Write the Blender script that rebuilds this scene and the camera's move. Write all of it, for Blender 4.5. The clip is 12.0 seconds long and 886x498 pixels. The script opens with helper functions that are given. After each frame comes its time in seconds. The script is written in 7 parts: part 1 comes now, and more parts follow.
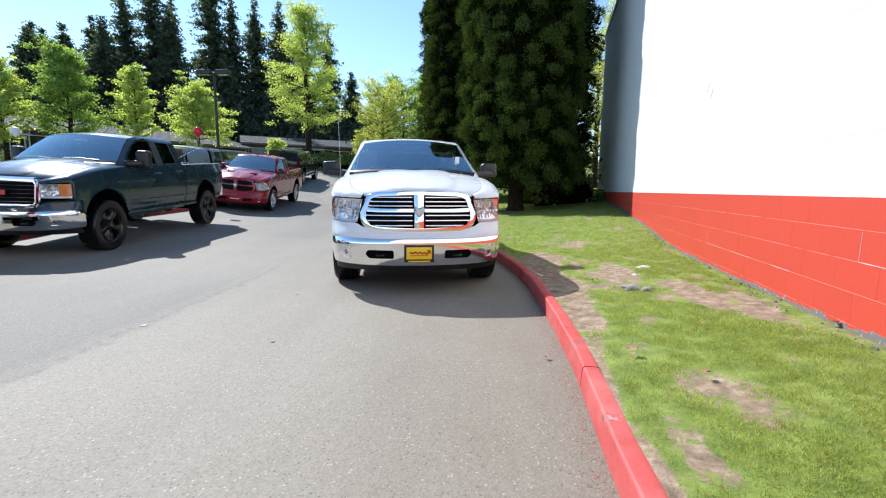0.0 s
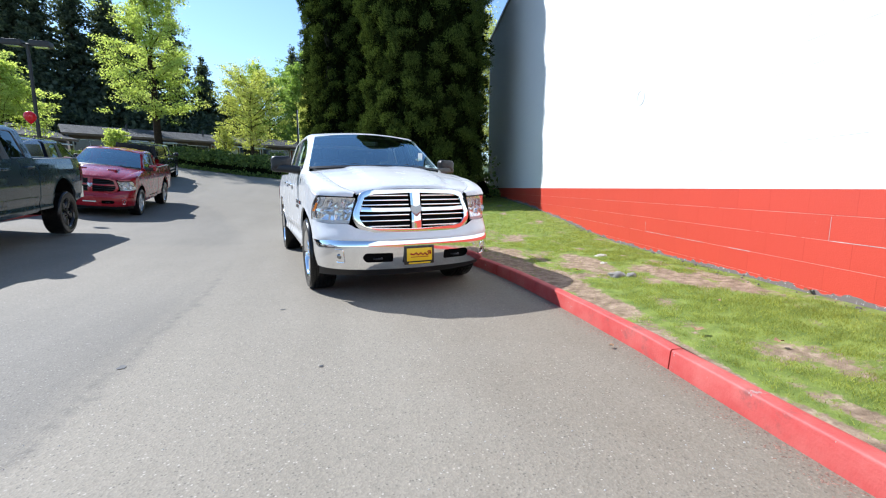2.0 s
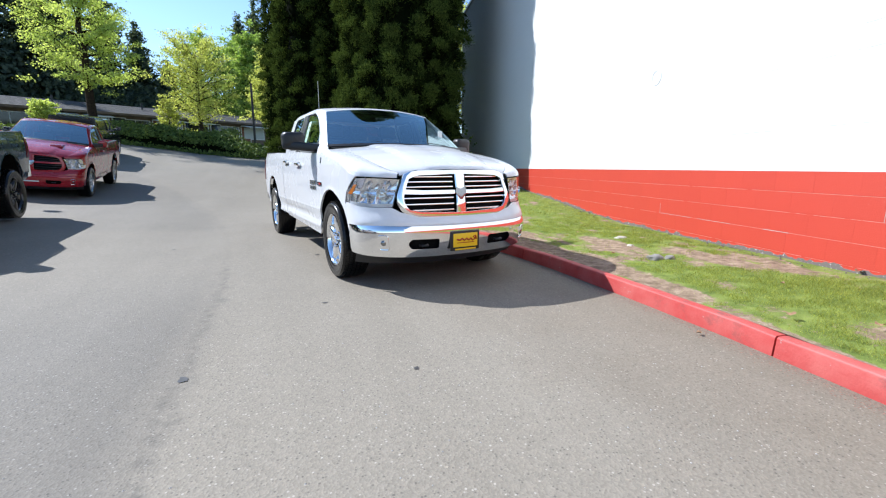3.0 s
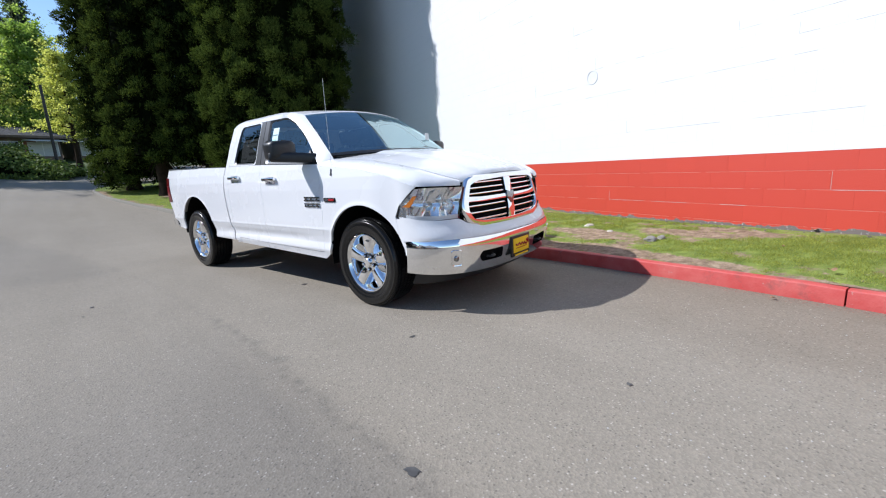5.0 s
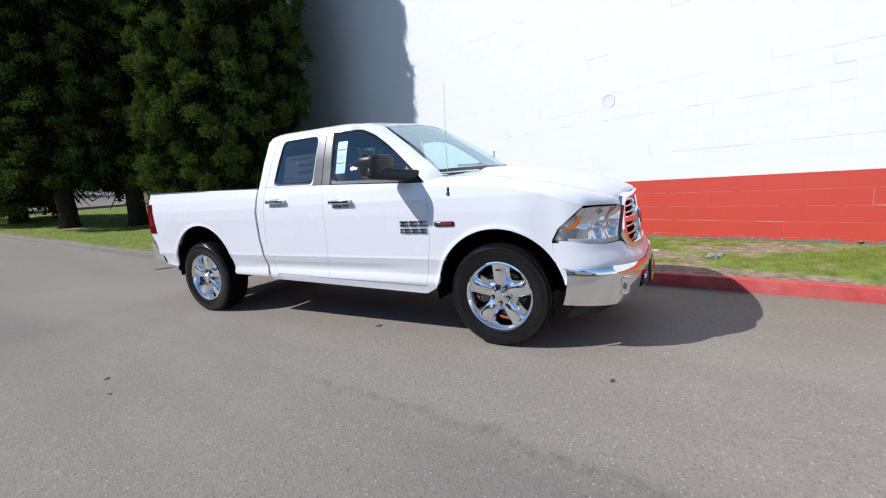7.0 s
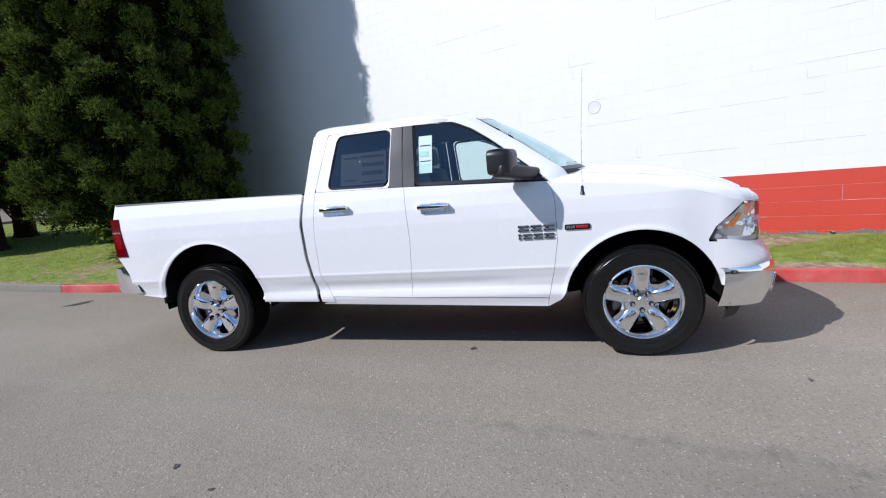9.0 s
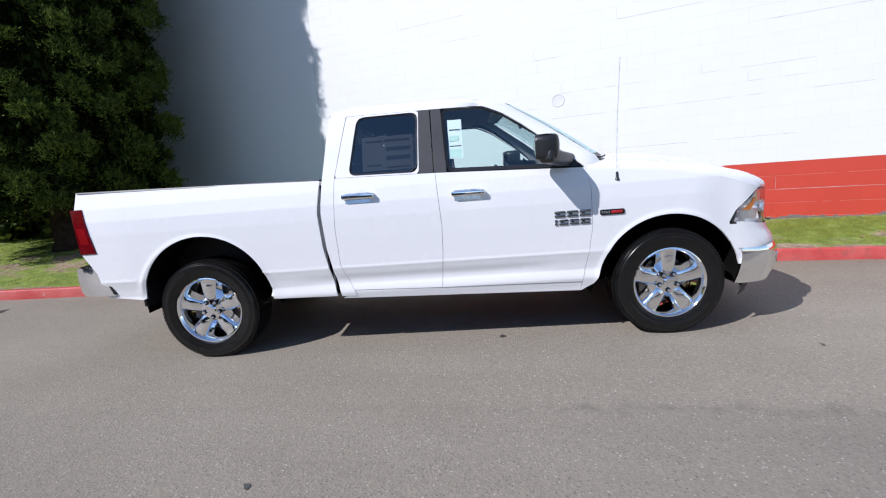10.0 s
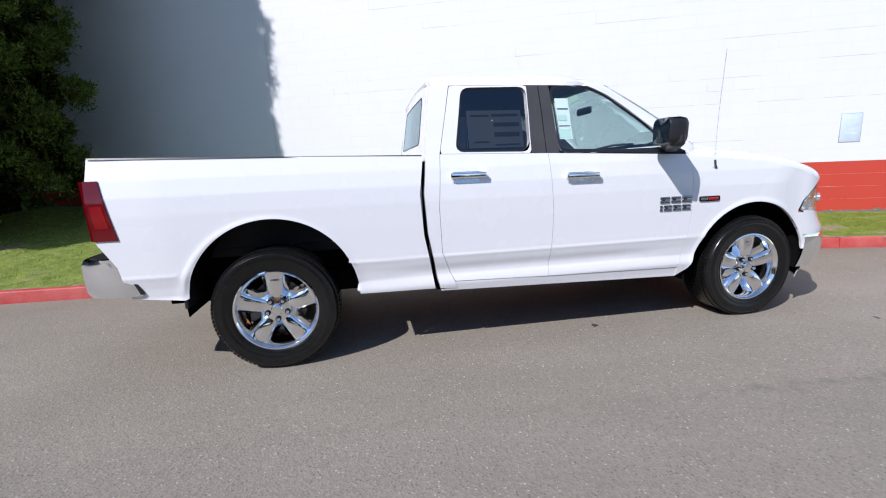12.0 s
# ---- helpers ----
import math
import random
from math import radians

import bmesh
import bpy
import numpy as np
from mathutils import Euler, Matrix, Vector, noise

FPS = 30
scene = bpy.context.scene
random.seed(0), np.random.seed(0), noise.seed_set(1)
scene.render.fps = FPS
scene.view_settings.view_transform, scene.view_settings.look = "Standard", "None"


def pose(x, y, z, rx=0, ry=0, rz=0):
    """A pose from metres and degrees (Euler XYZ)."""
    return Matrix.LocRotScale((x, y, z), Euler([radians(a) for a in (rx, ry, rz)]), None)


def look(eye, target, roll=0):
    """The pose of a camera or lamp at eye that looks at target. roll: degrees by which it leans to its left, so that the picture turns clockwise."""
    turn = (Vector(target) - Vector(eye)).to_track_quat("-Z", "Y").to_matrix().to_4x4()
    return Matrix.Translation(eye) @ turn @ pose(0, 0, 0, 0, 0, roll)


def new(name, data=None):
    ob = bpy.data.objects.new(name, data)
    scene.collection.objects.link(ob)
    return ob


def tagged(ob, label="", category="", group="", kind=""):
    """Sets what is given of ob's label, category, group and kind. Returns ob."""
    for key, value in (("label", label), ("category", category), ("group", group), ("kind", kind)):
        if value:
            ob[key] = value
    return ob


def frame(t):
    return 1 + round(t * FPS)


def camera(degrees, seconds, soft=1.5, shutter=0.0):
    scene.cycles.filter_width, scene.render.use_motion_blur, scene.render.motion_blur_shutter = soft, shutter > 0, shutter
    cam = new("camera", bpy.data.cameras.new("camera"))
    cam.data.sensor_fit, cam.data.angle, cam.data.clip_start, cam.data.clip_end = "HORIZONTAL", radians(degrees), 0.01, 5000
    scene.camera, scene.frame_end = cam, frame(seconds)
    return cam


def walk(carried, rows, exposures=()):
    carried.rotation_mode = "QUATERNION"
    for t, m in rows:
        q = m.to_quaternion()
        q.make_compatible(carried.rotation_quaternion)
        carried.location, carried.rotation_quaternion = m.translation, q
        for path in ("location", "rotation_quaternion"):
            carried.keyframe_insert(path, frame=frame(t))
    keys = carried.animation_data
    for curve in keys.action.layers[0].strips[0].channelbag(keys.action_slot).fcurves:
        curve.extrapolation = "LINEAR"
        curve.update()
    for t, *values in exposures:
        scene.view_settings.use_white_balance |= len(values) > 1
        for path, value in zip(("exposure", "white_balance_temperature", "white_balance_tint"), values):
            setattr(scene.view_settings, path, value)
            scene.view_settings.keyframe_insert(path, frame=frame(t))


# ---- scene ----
cam = camera(91.6, 12.0, 1.15)
PATH = [
    (0, (0.222, 0.292, 1.14), (0.127, 2.271, 0.867), 0.5),
    (0.5, (-0.025, 0.251, 1.133), (0.045, 2.233, 0.877), 0.4),
    (1, (-0.33, 0.282, 1.12), (-0.121, 2.248, 0.818), 0.7),
    (1.5, (-0.685, 0.448, 1.132), (-0.351, 2.398, 0.84), 0.6),
    (2, (-1.091, 0.586, 1.131), (-0.596, 2.504, 0.849), -0.1),
    (2.5, (-1.487, 0.785, 1.126), (-0.889, 2.665, 0.798), -0.7),
    (2.7, (-1.639, 0.913, 1.127), (-1.006, 2.775, 0.768), -0.1),
    (4.3, (-2.807, 1.865, 1.22), (-1.767, 3.537, 0.872), -2.2),
    (4.5, (-2.956, 1.993, 1.209), (-1.838, 3.619, 0.878), -2.3),
    (5, (-3.283, 2.324, 1.217), (-2.013, 3.821, 0.833), -3.6),
    (5.5, (-3.547, 2.739, 1.233), (-2.191, 4.155, 0.841), -3.7),
    (6, (-3.822, 3.134, 1.243), (-2.36, 4.452, 0.89), -4.7),
    (6.5, (-4.001, 3.564, 1.251), (-2.484, 4.821, 0.903), -4.8),
    (7, (-4.142, 4.007, 1.262), (-2.578, 5.218, 0.969), -3.9),
    (7.2, (-4.208, 4.178, 1.284), (-2.603, 5.333, 0.987), -4.2),
    (8.8, (-4.571, 5.576, 1.321), (-2.774, 6.403, 1.026), -4.9),
    (9, (-4.599, 5.746, 1.311), (-2.78, 6.529, 1.028), -4.8),
    (9.5, (-4.638, 6.161, 1.313), (-2.767, 6.808, 1.027), -2.6),
    (10, (-4.767, 6.563, 1.321), (-2.848, 7.012, 0.98), -4.5),
    (10.5, (-4.797, 6.941, 1.276), (-2.857, 7.294, 0.942), -3.0),
    (11, (-4.767, 7.341, 1.293), (-2.82, 7.604, 0.919), -1.7),
    (11.5, (-4.757, 7.719, 1.275), (-2.795, 7.802, 0.896), -2.5),
    (12, (-4.65, 8.114, 1.262), (-2.685, 8.085, 0.893), -2.3),
]
walk(cam, [(t, look(eye, target, roll)) for t, eye, target, roll in PATH], [(0, 0.71, 5960, 9), (2, 0.71, 5900, 9), (4.5, 0.43, 5980, 11.5), (5.5, 0.24, 6010, 12.5), (6.0, 0.19, 6000, 13), (7.2, 0.19, 6020, 14), (9, 0.18, 6020, 15), (12, 0.19, 6060, 16)])

# ---- light: clear spring day, sun high over the parked row ----
SUN_EL, SUN_AZ = radians(41.9), radians(313.2)
world = bpy.data.worlds.new("world")
scene.world = world
world.use_nodes = True
wn = world.node_tree.nodes
sky = wn.new("ShaderNodeTexSky")
sky.sky_type, sky.sun_disc = "NISHITA", False
sky.sun_elevation, sky.sun_rotation = SUN_EL, SUN_AZ
sky.air_density, sky.dust_density, sky.ozone_density = 1.0, 0.05, 2.2
wn["Background"].inputs["Strength"].default_value = 0.137
world.node_tree.links.new(sky.outputs[0], wn["Background"].inputs["Color"])
sun = new("sun", bpy.data.lights.new("sun", "SUN"))
sun.data.energy, sun.data.angle, sun.data.color = 5.0, radians(0.53), (1.0, 0.965, 0.92)
_toward = Vector((math.sin(SUN_AZ) * math.cos(SUN_EL), math.cos(SUN_AZ) * math.cos(SUN_EL), math.sin(SUN_EL)))
sun.matrix_world = look(_toward * 60, (0, 0, 0))


# ---- materials ----
class Nodes:
    """A small wrapper to write node materials in few lines."""

    def __init__(self, name):
        self.m = bpy.data.materials.new(name)
        self.m.use_nodes = True
        self.t = self.m.node_tree
        self.b = self.t.nodes["Principled BSDF"]

    def add(self, kind, **put):
        n = self.t.nodes.new("ShaderNode" + kind)
        for key, value in put.items():
            n.inputs[key.replace("_", " ")].default_value = value
        return n

    def link(self, a, b):
        self.t.links.new(a, b)

    def coord(self, scale=(1, 1, 1), kind="Object"):
        c = self.add("TexCoord")
        mp = self.add("Mapping")
        mp.inputs["Scale"].default_value = scale
        self.link(c.outputs[kind], mp.inputs["Vector"])
        return mp.outputs[0]

    def noise(self, vec, scale, detail=4.0, rough=0.55):
        n = self.add("TexNoise", Scale=scale, Detail=detail, Roughness=rough)
        self.link(vec, n.inputs["Vector"])
        return n.outputs["Fac"]

    def ramp(self, fac, *stops):
        r = self.add("ValToRGB")
        e = r.color_ramp.elements
        while len(e) < len(stops):
            e.new(0.5)
        for el, (p, c) in zip(e, stops):
            el.position, el.color = p, (*c, 1) if len(c) == 3 else c
        self.link(fac, r.inputs[0])
        return r.outputs[0]

    def mix(self, fac, a, b, blend="MIX"):
        n = self.t.nodes.new("ShaderNodeMix")
        n.data_type, n.blend_type = "RGBA", blend
        for sock, v in ((n.inputs[0], fac), (n.inputs[6], a), (n.inputs[7], b)):
            if hasattr(v, "is_linked"):
                self.link(v, sock)
            else:
                sock.default_value = (*v, 1) if isinstance(v, tuple) else v
        return n.outputs[2]

    def math(self, op, a, b=0.0):
        n = self.t.nodes.new("ShaderNodeMath")
        n.operation = op
        for sock, v in ((n.inputs[0], a), (n.inputs[1], b)):
            if hasattr(v, "is_linked"):
                self.link(v, sock)
            else:
                sock.default_value = v
        return n.outputs[0]

    def bump(self, height, strength=0.3, distance=0.01):
        n = self.add("Bump", Strength=strength, Distance=distance)
        self.link(height, n.inputs["Height"])
        self.link(n.outputs[0], self.b.inputs["Normal"])

    def set(self, **put):
        for key, v in put.items():
            sock = self.b.inputs[key.replace("_", " ")]
            if hasattr(v, "is_linked"):
                self.link(v, sock)
            else:
                sock.default_value = (*v, 1) if isinstance(v, tuple) else v
        return self


def rgb3(v, k=1.0):
    return (v[0] * k, v[1] * k, v[2] * k)


def plain(name, color, rough=0.5, metal=0.0, vary=0.12, scale=6.0, bump=0.0, spec=0.5):
    """A surface with faint uneven colour and sheen."""
    n = Nodes(name)
    v = n.coord()
    a = n.noise(v, scale, 5)
    col = n.mix(n.ramp(a, (0.3, (0, 0, 0)), (0.7, (1, 1, 1))), rgb3(color, 1 - vary), rgb3(color, 1 + vary))
    n.set(Base_Color=col, Metallic=metal)
    n.b.inputs["Specular IOR Level"].default_value = spec
    n.set(Roughness=n.math("ADD", n.math("MULTIPLY", n.noise(v, scale * 9, 3), 0.12), rough - 0.06))
    if bump:
        n.bump(n.noise(v, scale * 20, 3), bump, 0.004)
    return n.m


def car_paint(name, color, flake=0.0, coat=1.0, spec=0.25):
    n = Nodes(name)
    v = n.coord()
    dust = n.noise(v, 3.0, 6)
    col = n.mix(n.math("MULTIPLY", dust, 0.03), color, (0.30, 0.28, 0.25))
    n.b.inputs["Specular IOR Level"].default_value = spec
    n.set(Base_Color=col, Roughness=n.math("ADD", n.math("MULTIPLY", dust, 0.10), 0.22), Coat_Weight=coat, Coat_Roughness=0.03, Metallic=flake)
    return n.m


def glass(name, tint, rough=0.0, f0=0.06, sheen=(1, 1, 1)):
    """Thin pane: a clear part that lets light straight through, under a mirror gloss."""
    m = bpy.data.materials.new(name)
    m.use_nodes = True
    t = m.node_tree
    t.nodes.remove(t.nodes["Principled BSDF"])
    tr = t.nodes.new("ShaderNodeBsdfTransparent")
    tr.inputs[0].default_value = (*tint, 1)
    gl = t.nodes.new("ShaderNodeBsdfGlossy")
    gl.inputs["Color"].default_value = (*sheen, 1)
    gl.inputs["Roughness"].default_value = rough
    lw = t.nodes.new("ShaderNodeLayerWeight")
    lw.inputs["Blend"].default_value = 0.5
    pw = t.nodes.new("ShaderNodeMath")
    pw.operation = "POWER"
    pw.inputs[1].default_value = 5.0
    t.links.new(lw.outputs["Facing"], pw.inputs[0])
    fr = t.nodes.new("ShaderNodeMath")
    fr.operation = "MULTIPLY_ADD"
    fr.inputs[1].default_value, fr.inputs[2].default_value = 1.0 - f0, f0
    t.links.new(pw.outputs[0], fr.inputs[0])
    mx = t.nodes.new("ShaderNodeMixShader")
    t.links.new(fr.outputs[0], mx.inputs[0])
    t.links.new(tr.outputs[0], mx.inputs[1])
    t.links.new(gl.outputs[0], mx.inputs[2])
    t.links.new(mx.outputs[0], t.nodes["Material Output"].inputs["Surface"])
    return m


def leaf_mat(name, dark, light, trans=0.35, scale=0.6, spec=0.2, mottle=0.45):
    """Leaves: a colour of its own for each clump, some light passing through."""
    n = Nodes(name)
    g = n.add("NewGeometry")
    r = n.ramp(g.outputs["Random Per Island"], (0.0, dark), (1.0, light))
    big = n.noise(n.coord(), scale, 2)
    col = n.mix(n.math("MULTIPLY", big, mottle), r, rgb3(dark, 0.7))
    n.set(Base_Color=col, Roughness=0.65)
    n.b.inputs["Specular IOR Level"].default_value = spec
    tl = n.add("BsdfTranslucent")
    n.link(n.mix(1.0, col, (1.25, 1.25, 0.7), "MULTIPLY"), tl.inputs[0])
    mx = n.add("MixShader", Fac=trans)
    n.link(n.b.outputs[0], mx.inputs[1])
    n.link(tl.outputs[0], mx.inputs[2])
    n.link(mx.outputs[0], n.t.nodes["Material Output"].inputs["Surface"])
    return n.m


def asphalt_mat():
    n = Nodes("worn asphalt")
    v = n.coord()
    wide = n.noise(v, 0.22, 4, 0.6)
    mid = n.noise(v, 1.7, 6, 0.65)
    lane = n.noise(n.coord((1.2, 0.16, 1)), 0.9, 4, 0.6)
    base = n.ramp(n.math("ADD", n.math("MULTIPLY", wide, 0.45), n.math("MULTIPLY", lane, 0.55)), (0.34, (0.232, 0.206, 0.165)), (0.66, (0.300, 0.268, 0.217)))
    base = n.mix(n.math("MULTIPLY", mid, 0.35), base, (0.185, 0.162, 0.128))
    vor = n.add("TexVoronoi", Scale=95.0)
    n.link(v, vor.inputs["Vector"])
    stone = n.ramp(vor.outputs["Color"], (0.0, (0.64, 0.64, 0.64)), (0.75, (1.0, 1.0, 1.0)), (0.95, (1.10, 1.09, 1.07)), (1.0, (1.6, 1.57, 1.5)))
    col = n.mix(0.6, base, stone, "MULTIPLY")
    fine = n.noise(v, 60, 3)
    col = n.mix(n.ramp(fine, (0.62, (0, 0, 0)), (0.72, (0.5, 0.5, 0.5))), col, (0.34, 0.31, 0.265))
    # sparse pale chips and dark pits
    chip = n.add("TexVoronoi", Scale=68.0)
    n.link(v, chip.inputs["Vector"])
    core = n.ramp(chip.outputs["Distance"], (0.22, (1, 1, 1)), (0.42, (0, 0, 0)))
    pale = n.ramp(chip.outputs["Color"], (0.80, (0, 0, 0)), (0.82, (1, 1, 1)))
    pit = n.ramp(chip.outputs["Color"], (0.25, (0.8, 0.8, 0.8)), (0.27, (0, 0, 0)))
    col = n.mix(n.math("MULTIPLY", n.math("MULTIPLY", core, pale), 0.55), col, (0.50, 0.46, 0.40))
    col = n.mix(n.math("MULTIPLY", n.math("MULTIPLY", core, pit), 0.7), col, (0.07, 0.065, 0.06))
    # the older strip beyond a ragged paving joint that bends away
    xyz = n.add("SeparateXYZ")
    n.link(v, xyz.inputs[0])
    bend = n.math("POWER", n.math("MAXIMUM", n.math("SUBTRACT", xyz.outputs[1], 4.5), 0.0), 2.0)
    off = n.math("ADD", n.math("ADD", xyz.outputs[0], 2.94), n.math("MULTIPLY", bend, 0.0155))
    off = n.math("ADD", off, n.math("MULTIPLY", n.math("SUBTRACT", n.noise(v, 3.0, 6, 0.7), 0.5), 0.34))
    col = n.mix(n.math("MULTIPLY", n.ramp(off, (0.30, (1, 1, 1)), (0.62, (0, 0, 0))), n.ramp(n.math("MULTIPLY", xyz.outputs[1], 0.1), (0.45, (1, 1, 1)), (0.66, (0.15, 0.15, 0.15)), (0.95, (0.15, 0.15, 0.15)), (1.0, (0.5, 0.5, 0.5)))), col, n.mix(1.0, col, (0.75, 0.765, 0.80), "MULTIPLY"))
    # brownish dirt washed down against the kerb
    near = n.math("ADD", xyz.outputs[0], n.math("MULTIPLY", n.math("SUBTRACT", n.noise(v, 1.3, 5, 0.65), 0.5), 1.6))
    dirt = n.ramp(n.math("ADD", n.math("MULTIPLY", near, 0.25), 0.5), (0.30, (0, 0, 0)), (0.68, (0.75, 0.75, 0.75)))
    col = n.mix(dirt, col, n.mix(1.0, col, (0.80, 0.74, 0.68), "MULTIPLY"))
    joint = n.math("MULTIPLY", n.ramp(off, (0.43, (0, 0, 0)), (0.50, (1, 1, 1)), (0.57, (0, 0, 0))), n.ramp(n.noise(v, 9, 5, 0.7), (0.42, (0, 0, 0)), (0.62, (0.55, 0.55, 0.55))))
    joint = n.math("MULTIPLY", joint, n.ramp(n.math("MULTIPLY", xyz.outputs[1], 0.1), (0.58, (1, 1, 1)), (0.74, (0.2, 0.2, 0.2))))
    col = n.mix(joint, col, (0.085, 0.078, 0.07))
    earth = n.ramp(n.noise(v, 0.35, 5), (0.3, (0.035, 0.05, 0.016)), (0.7, (0.08, 0.105, 0.03)))
    a = n.add("Attribute")
    a.attribute_name = "paved"
    n.set(Base_Color=n.mix(a.outputs["Fac"], earth, col), Roughness=n.math("ADD", n.math("MULTIPLY", fine, 0.25), 0.62))
    n.b.inputs["Specular IOR Level"].default_value = 0.2
    n.bump(n.math("ADD", vor.outputs["Distance"], n.math("MULTIPLY", fine, 0.6)), 0.35, 0.005)
    return n.m


def turf_mat():
    n = Nodes("turf and bare soil")
    v = n.coord()
    grass = n.ramp(n.noise(v, 7, 5), (0.3, (0.105, 0.148, 0.034)), (0.7, (0.235, 0.285, 0.065)))
    soil = n.ramp(n.noise(v, 11, 6, 0.7), (0.28, (0.12, 0.084, 0.055)), (0.52, (0.28, 0.205, 0.140)), (0.75, (0.46, 0.36, 0.26)))
    a = n.add("Attribute")
    a.attribute_name = "bare"
    edge = n.math("ADD", a.outputs["Fac"], n.math("MULTIPLY", n.math("SUBTRACT", n.noise(v, 16, 6, 0.75), 0.5), 1.5))
    fac = n.ramp(edge, (0.29, (0, 0, 0)), (0.48, (1, 1, 1)))
    n.set(Base_Color=n.mix(fac, grass, soil), Roughness=0.95)
    n.b.inputs["Specular IOR Level"].default_value = 0.1
    n.bump(n.noise(v, 45, 6, 0.7), 0.7, 0.02)
    return n.m


def painted(name, color, under, wear=0.62, rough=0.55, random_k=0.05, chip=14.0):
    """Old masonry paint: chips show the ground under it; each piece differs a little."""
    n = Nodes(name)
    g = n.add("TexCoord")
    geo = n.add("NewGeometry")
    pos = geo.outputs["Position"]
    oi = n.add("ObjectInfo")
    tone = n.mix(oi.outputs["Random"], rgb3(color, 1 - random_k), rgb3(color, 1 + random_k))
    stain = n.noise(pos, 1.3, 5, 0.65)
    tone = n.mix(n.math("MULTIPLY", stain, 0.22), tone, rgb3(color, 0.72))
    chips = n.ramp(n.noise(pos, chip, 8, 0.72), (wear, (0, 0, 0)), (wear + 0.03, (1, 1, 1)))
    n.set(Base_Color=n.mix(chips, tone, under), Roughness=rough)
    fine = n.noise(pos, 90, 4)
    n.bump(n.math("SUBTRACT", n.math("ADD", fine, n.math("MULTIPLY", n.noise(pos, 18, 3), 0.8)), n.math("MULTIPLY", chips, 1.2)), 0.35, 0.004)
    return n.m


def kerb_mat():
    """Brushed red paint on concrete: faded scrapes, dark scuffs and grime in the hollows."""
    n = Nodes("worn red kerb paint")
    pos = n.add("NewGeometry").outputs["Position"]
    oi = n.add("ObjectInfo")
    red = n.mix(oi.outputs["Random"], (0.37, 0.034, 0.030), (0.43, 0.044, 0.037))
    red = n.mix(n.ramp(n.noise(pos, 2.2, 5, 0.65), (0.40, (0, 0, 0)), (0.68, (0.75, 0.75, 0.75))), red, (0.50, 0.125, 0.105))
    grime = n.ramp(n.noise(pos, 5.0, 7, 0.75), (0.56, (0, 0, 0)), (0.70, (0.7, 0.7, 0.7)))
    col = n.mix(grime, red, (0.16, 0.060, 0.050))
    chips = n.ramp(n.noise(pos, 11.0, 8, 0.72), (0.645, (0, 0, 0)), (0.665, (0.85, 0.85, 0.85)))
    col = n.mix(chips, col, (0.36, 0.26, 0.235))
    n.set(Base_Color=col, Roughness=0.6)
    n.bump(n.math("SUBTRACT", n.math("ADD", n.noise(pos, 70, 4), n.noise(pos, 16, 3)), chips), 0.4, 0.005)
    return n.m


M_ASPHALT = asphalt_mat()
M_TURF = turf_mat()
M_WHITEWALL = painted("white masonry paint", (0.68, 0.68, 0.68), (0.55, 0.53, 0.50), 0.74, 0.6, 0.008)
M_REDWALL = painted("red masonry paint", (0.50, 0.050, 0.027), (0.56, 0.38, 0.32), 0.70, 0.5, 0.02)
M_REDKERB = kerb_mat()
M_CONCRETE = painted("bare concrete", (0.36, 0.345, 0.32), (0.20, 0.19, 0.18), 0.68, 0.9, 0.06, 9.0)
M_KERBGREY = painted("mossy kerb concrete", (0.205, 0.190, 0.155), (0.10, 0.10, 0.07), 0.60, 0.9, 0.08, 6.0)
M_FOOT = painted("dirty wall foot", (0.150, 0.122, 0.108), (0.46, 0.44, 0.42), 0.59, 0.95, 0.06, 34.0)
M_MORTAR_W = plain("painted joint white", (0.55, 0.55, 0.55), 0.8, bump=0.2)
M_MORTAR_R = painted("patchy red joint paint", (0.50, 0.060, 0.036), (0.62, 0.38, 0.32), 0.43, 0.8, 0.0, 3.5)
M_COPING = plain("dark sheet metal", (0.09, 0.10, 0.12), 0.4, 0.6)
M_BARK = plain("bark", (0.034, 0.024, 0.017), 0.95, vary=0.4, scale=8, bump=0.8, spec=0.08)
M_BLADE = leaf_mat("grass blades", (0.155, 0.205, 0.034), (0.62, 0.655, 0.150), 0.45, 5.5, 0.2, 0.75)
M_CEDAR = leaf_mat("dark evergreen sprays", (0.014, 0.026, 0.007), (0.165, 0.225, 0.052), 0.22, 1.2, 0.0)
# darker copy of the evergreen sprays: shade inside the crown put into colour
M_CEDARSHADE = leaf_mat("shade-dark evergreen sprays", (0.005, 0.009, 0.003), (0.035, 0.052, 0.014), 0.10, 1.2, 0.0)
M_FIR = leaf_mat("fir needles", (0.055, 0.080, 0.062), (0.22, 0.26, 0.17), 0.45, 0.2, 0.05)
M_MAPLE = leaf_mat("fresh spring leaves", (0.38, 0.47, 0.13), (0.72, 0.79, 0.29), 0.62, 0.3)
M_MAPLE_DEEP = leaf_mat("green spring leaves", (0.18, 0.29, 0.065), (0.46, 0.58, 0.18), 0.58, 0.3)
M_YELLOW = leaf_mat("yellow green buds", (0.42, 0.46, 0.12), (0.70, 0.71, 0.28), 0.62, 0.3)
M_HEDGE = leaf_mat("hedge leaves", (0.065, 0.105, 0.024), (0.28, 0.36, 0.085), 0.25, 0.8)


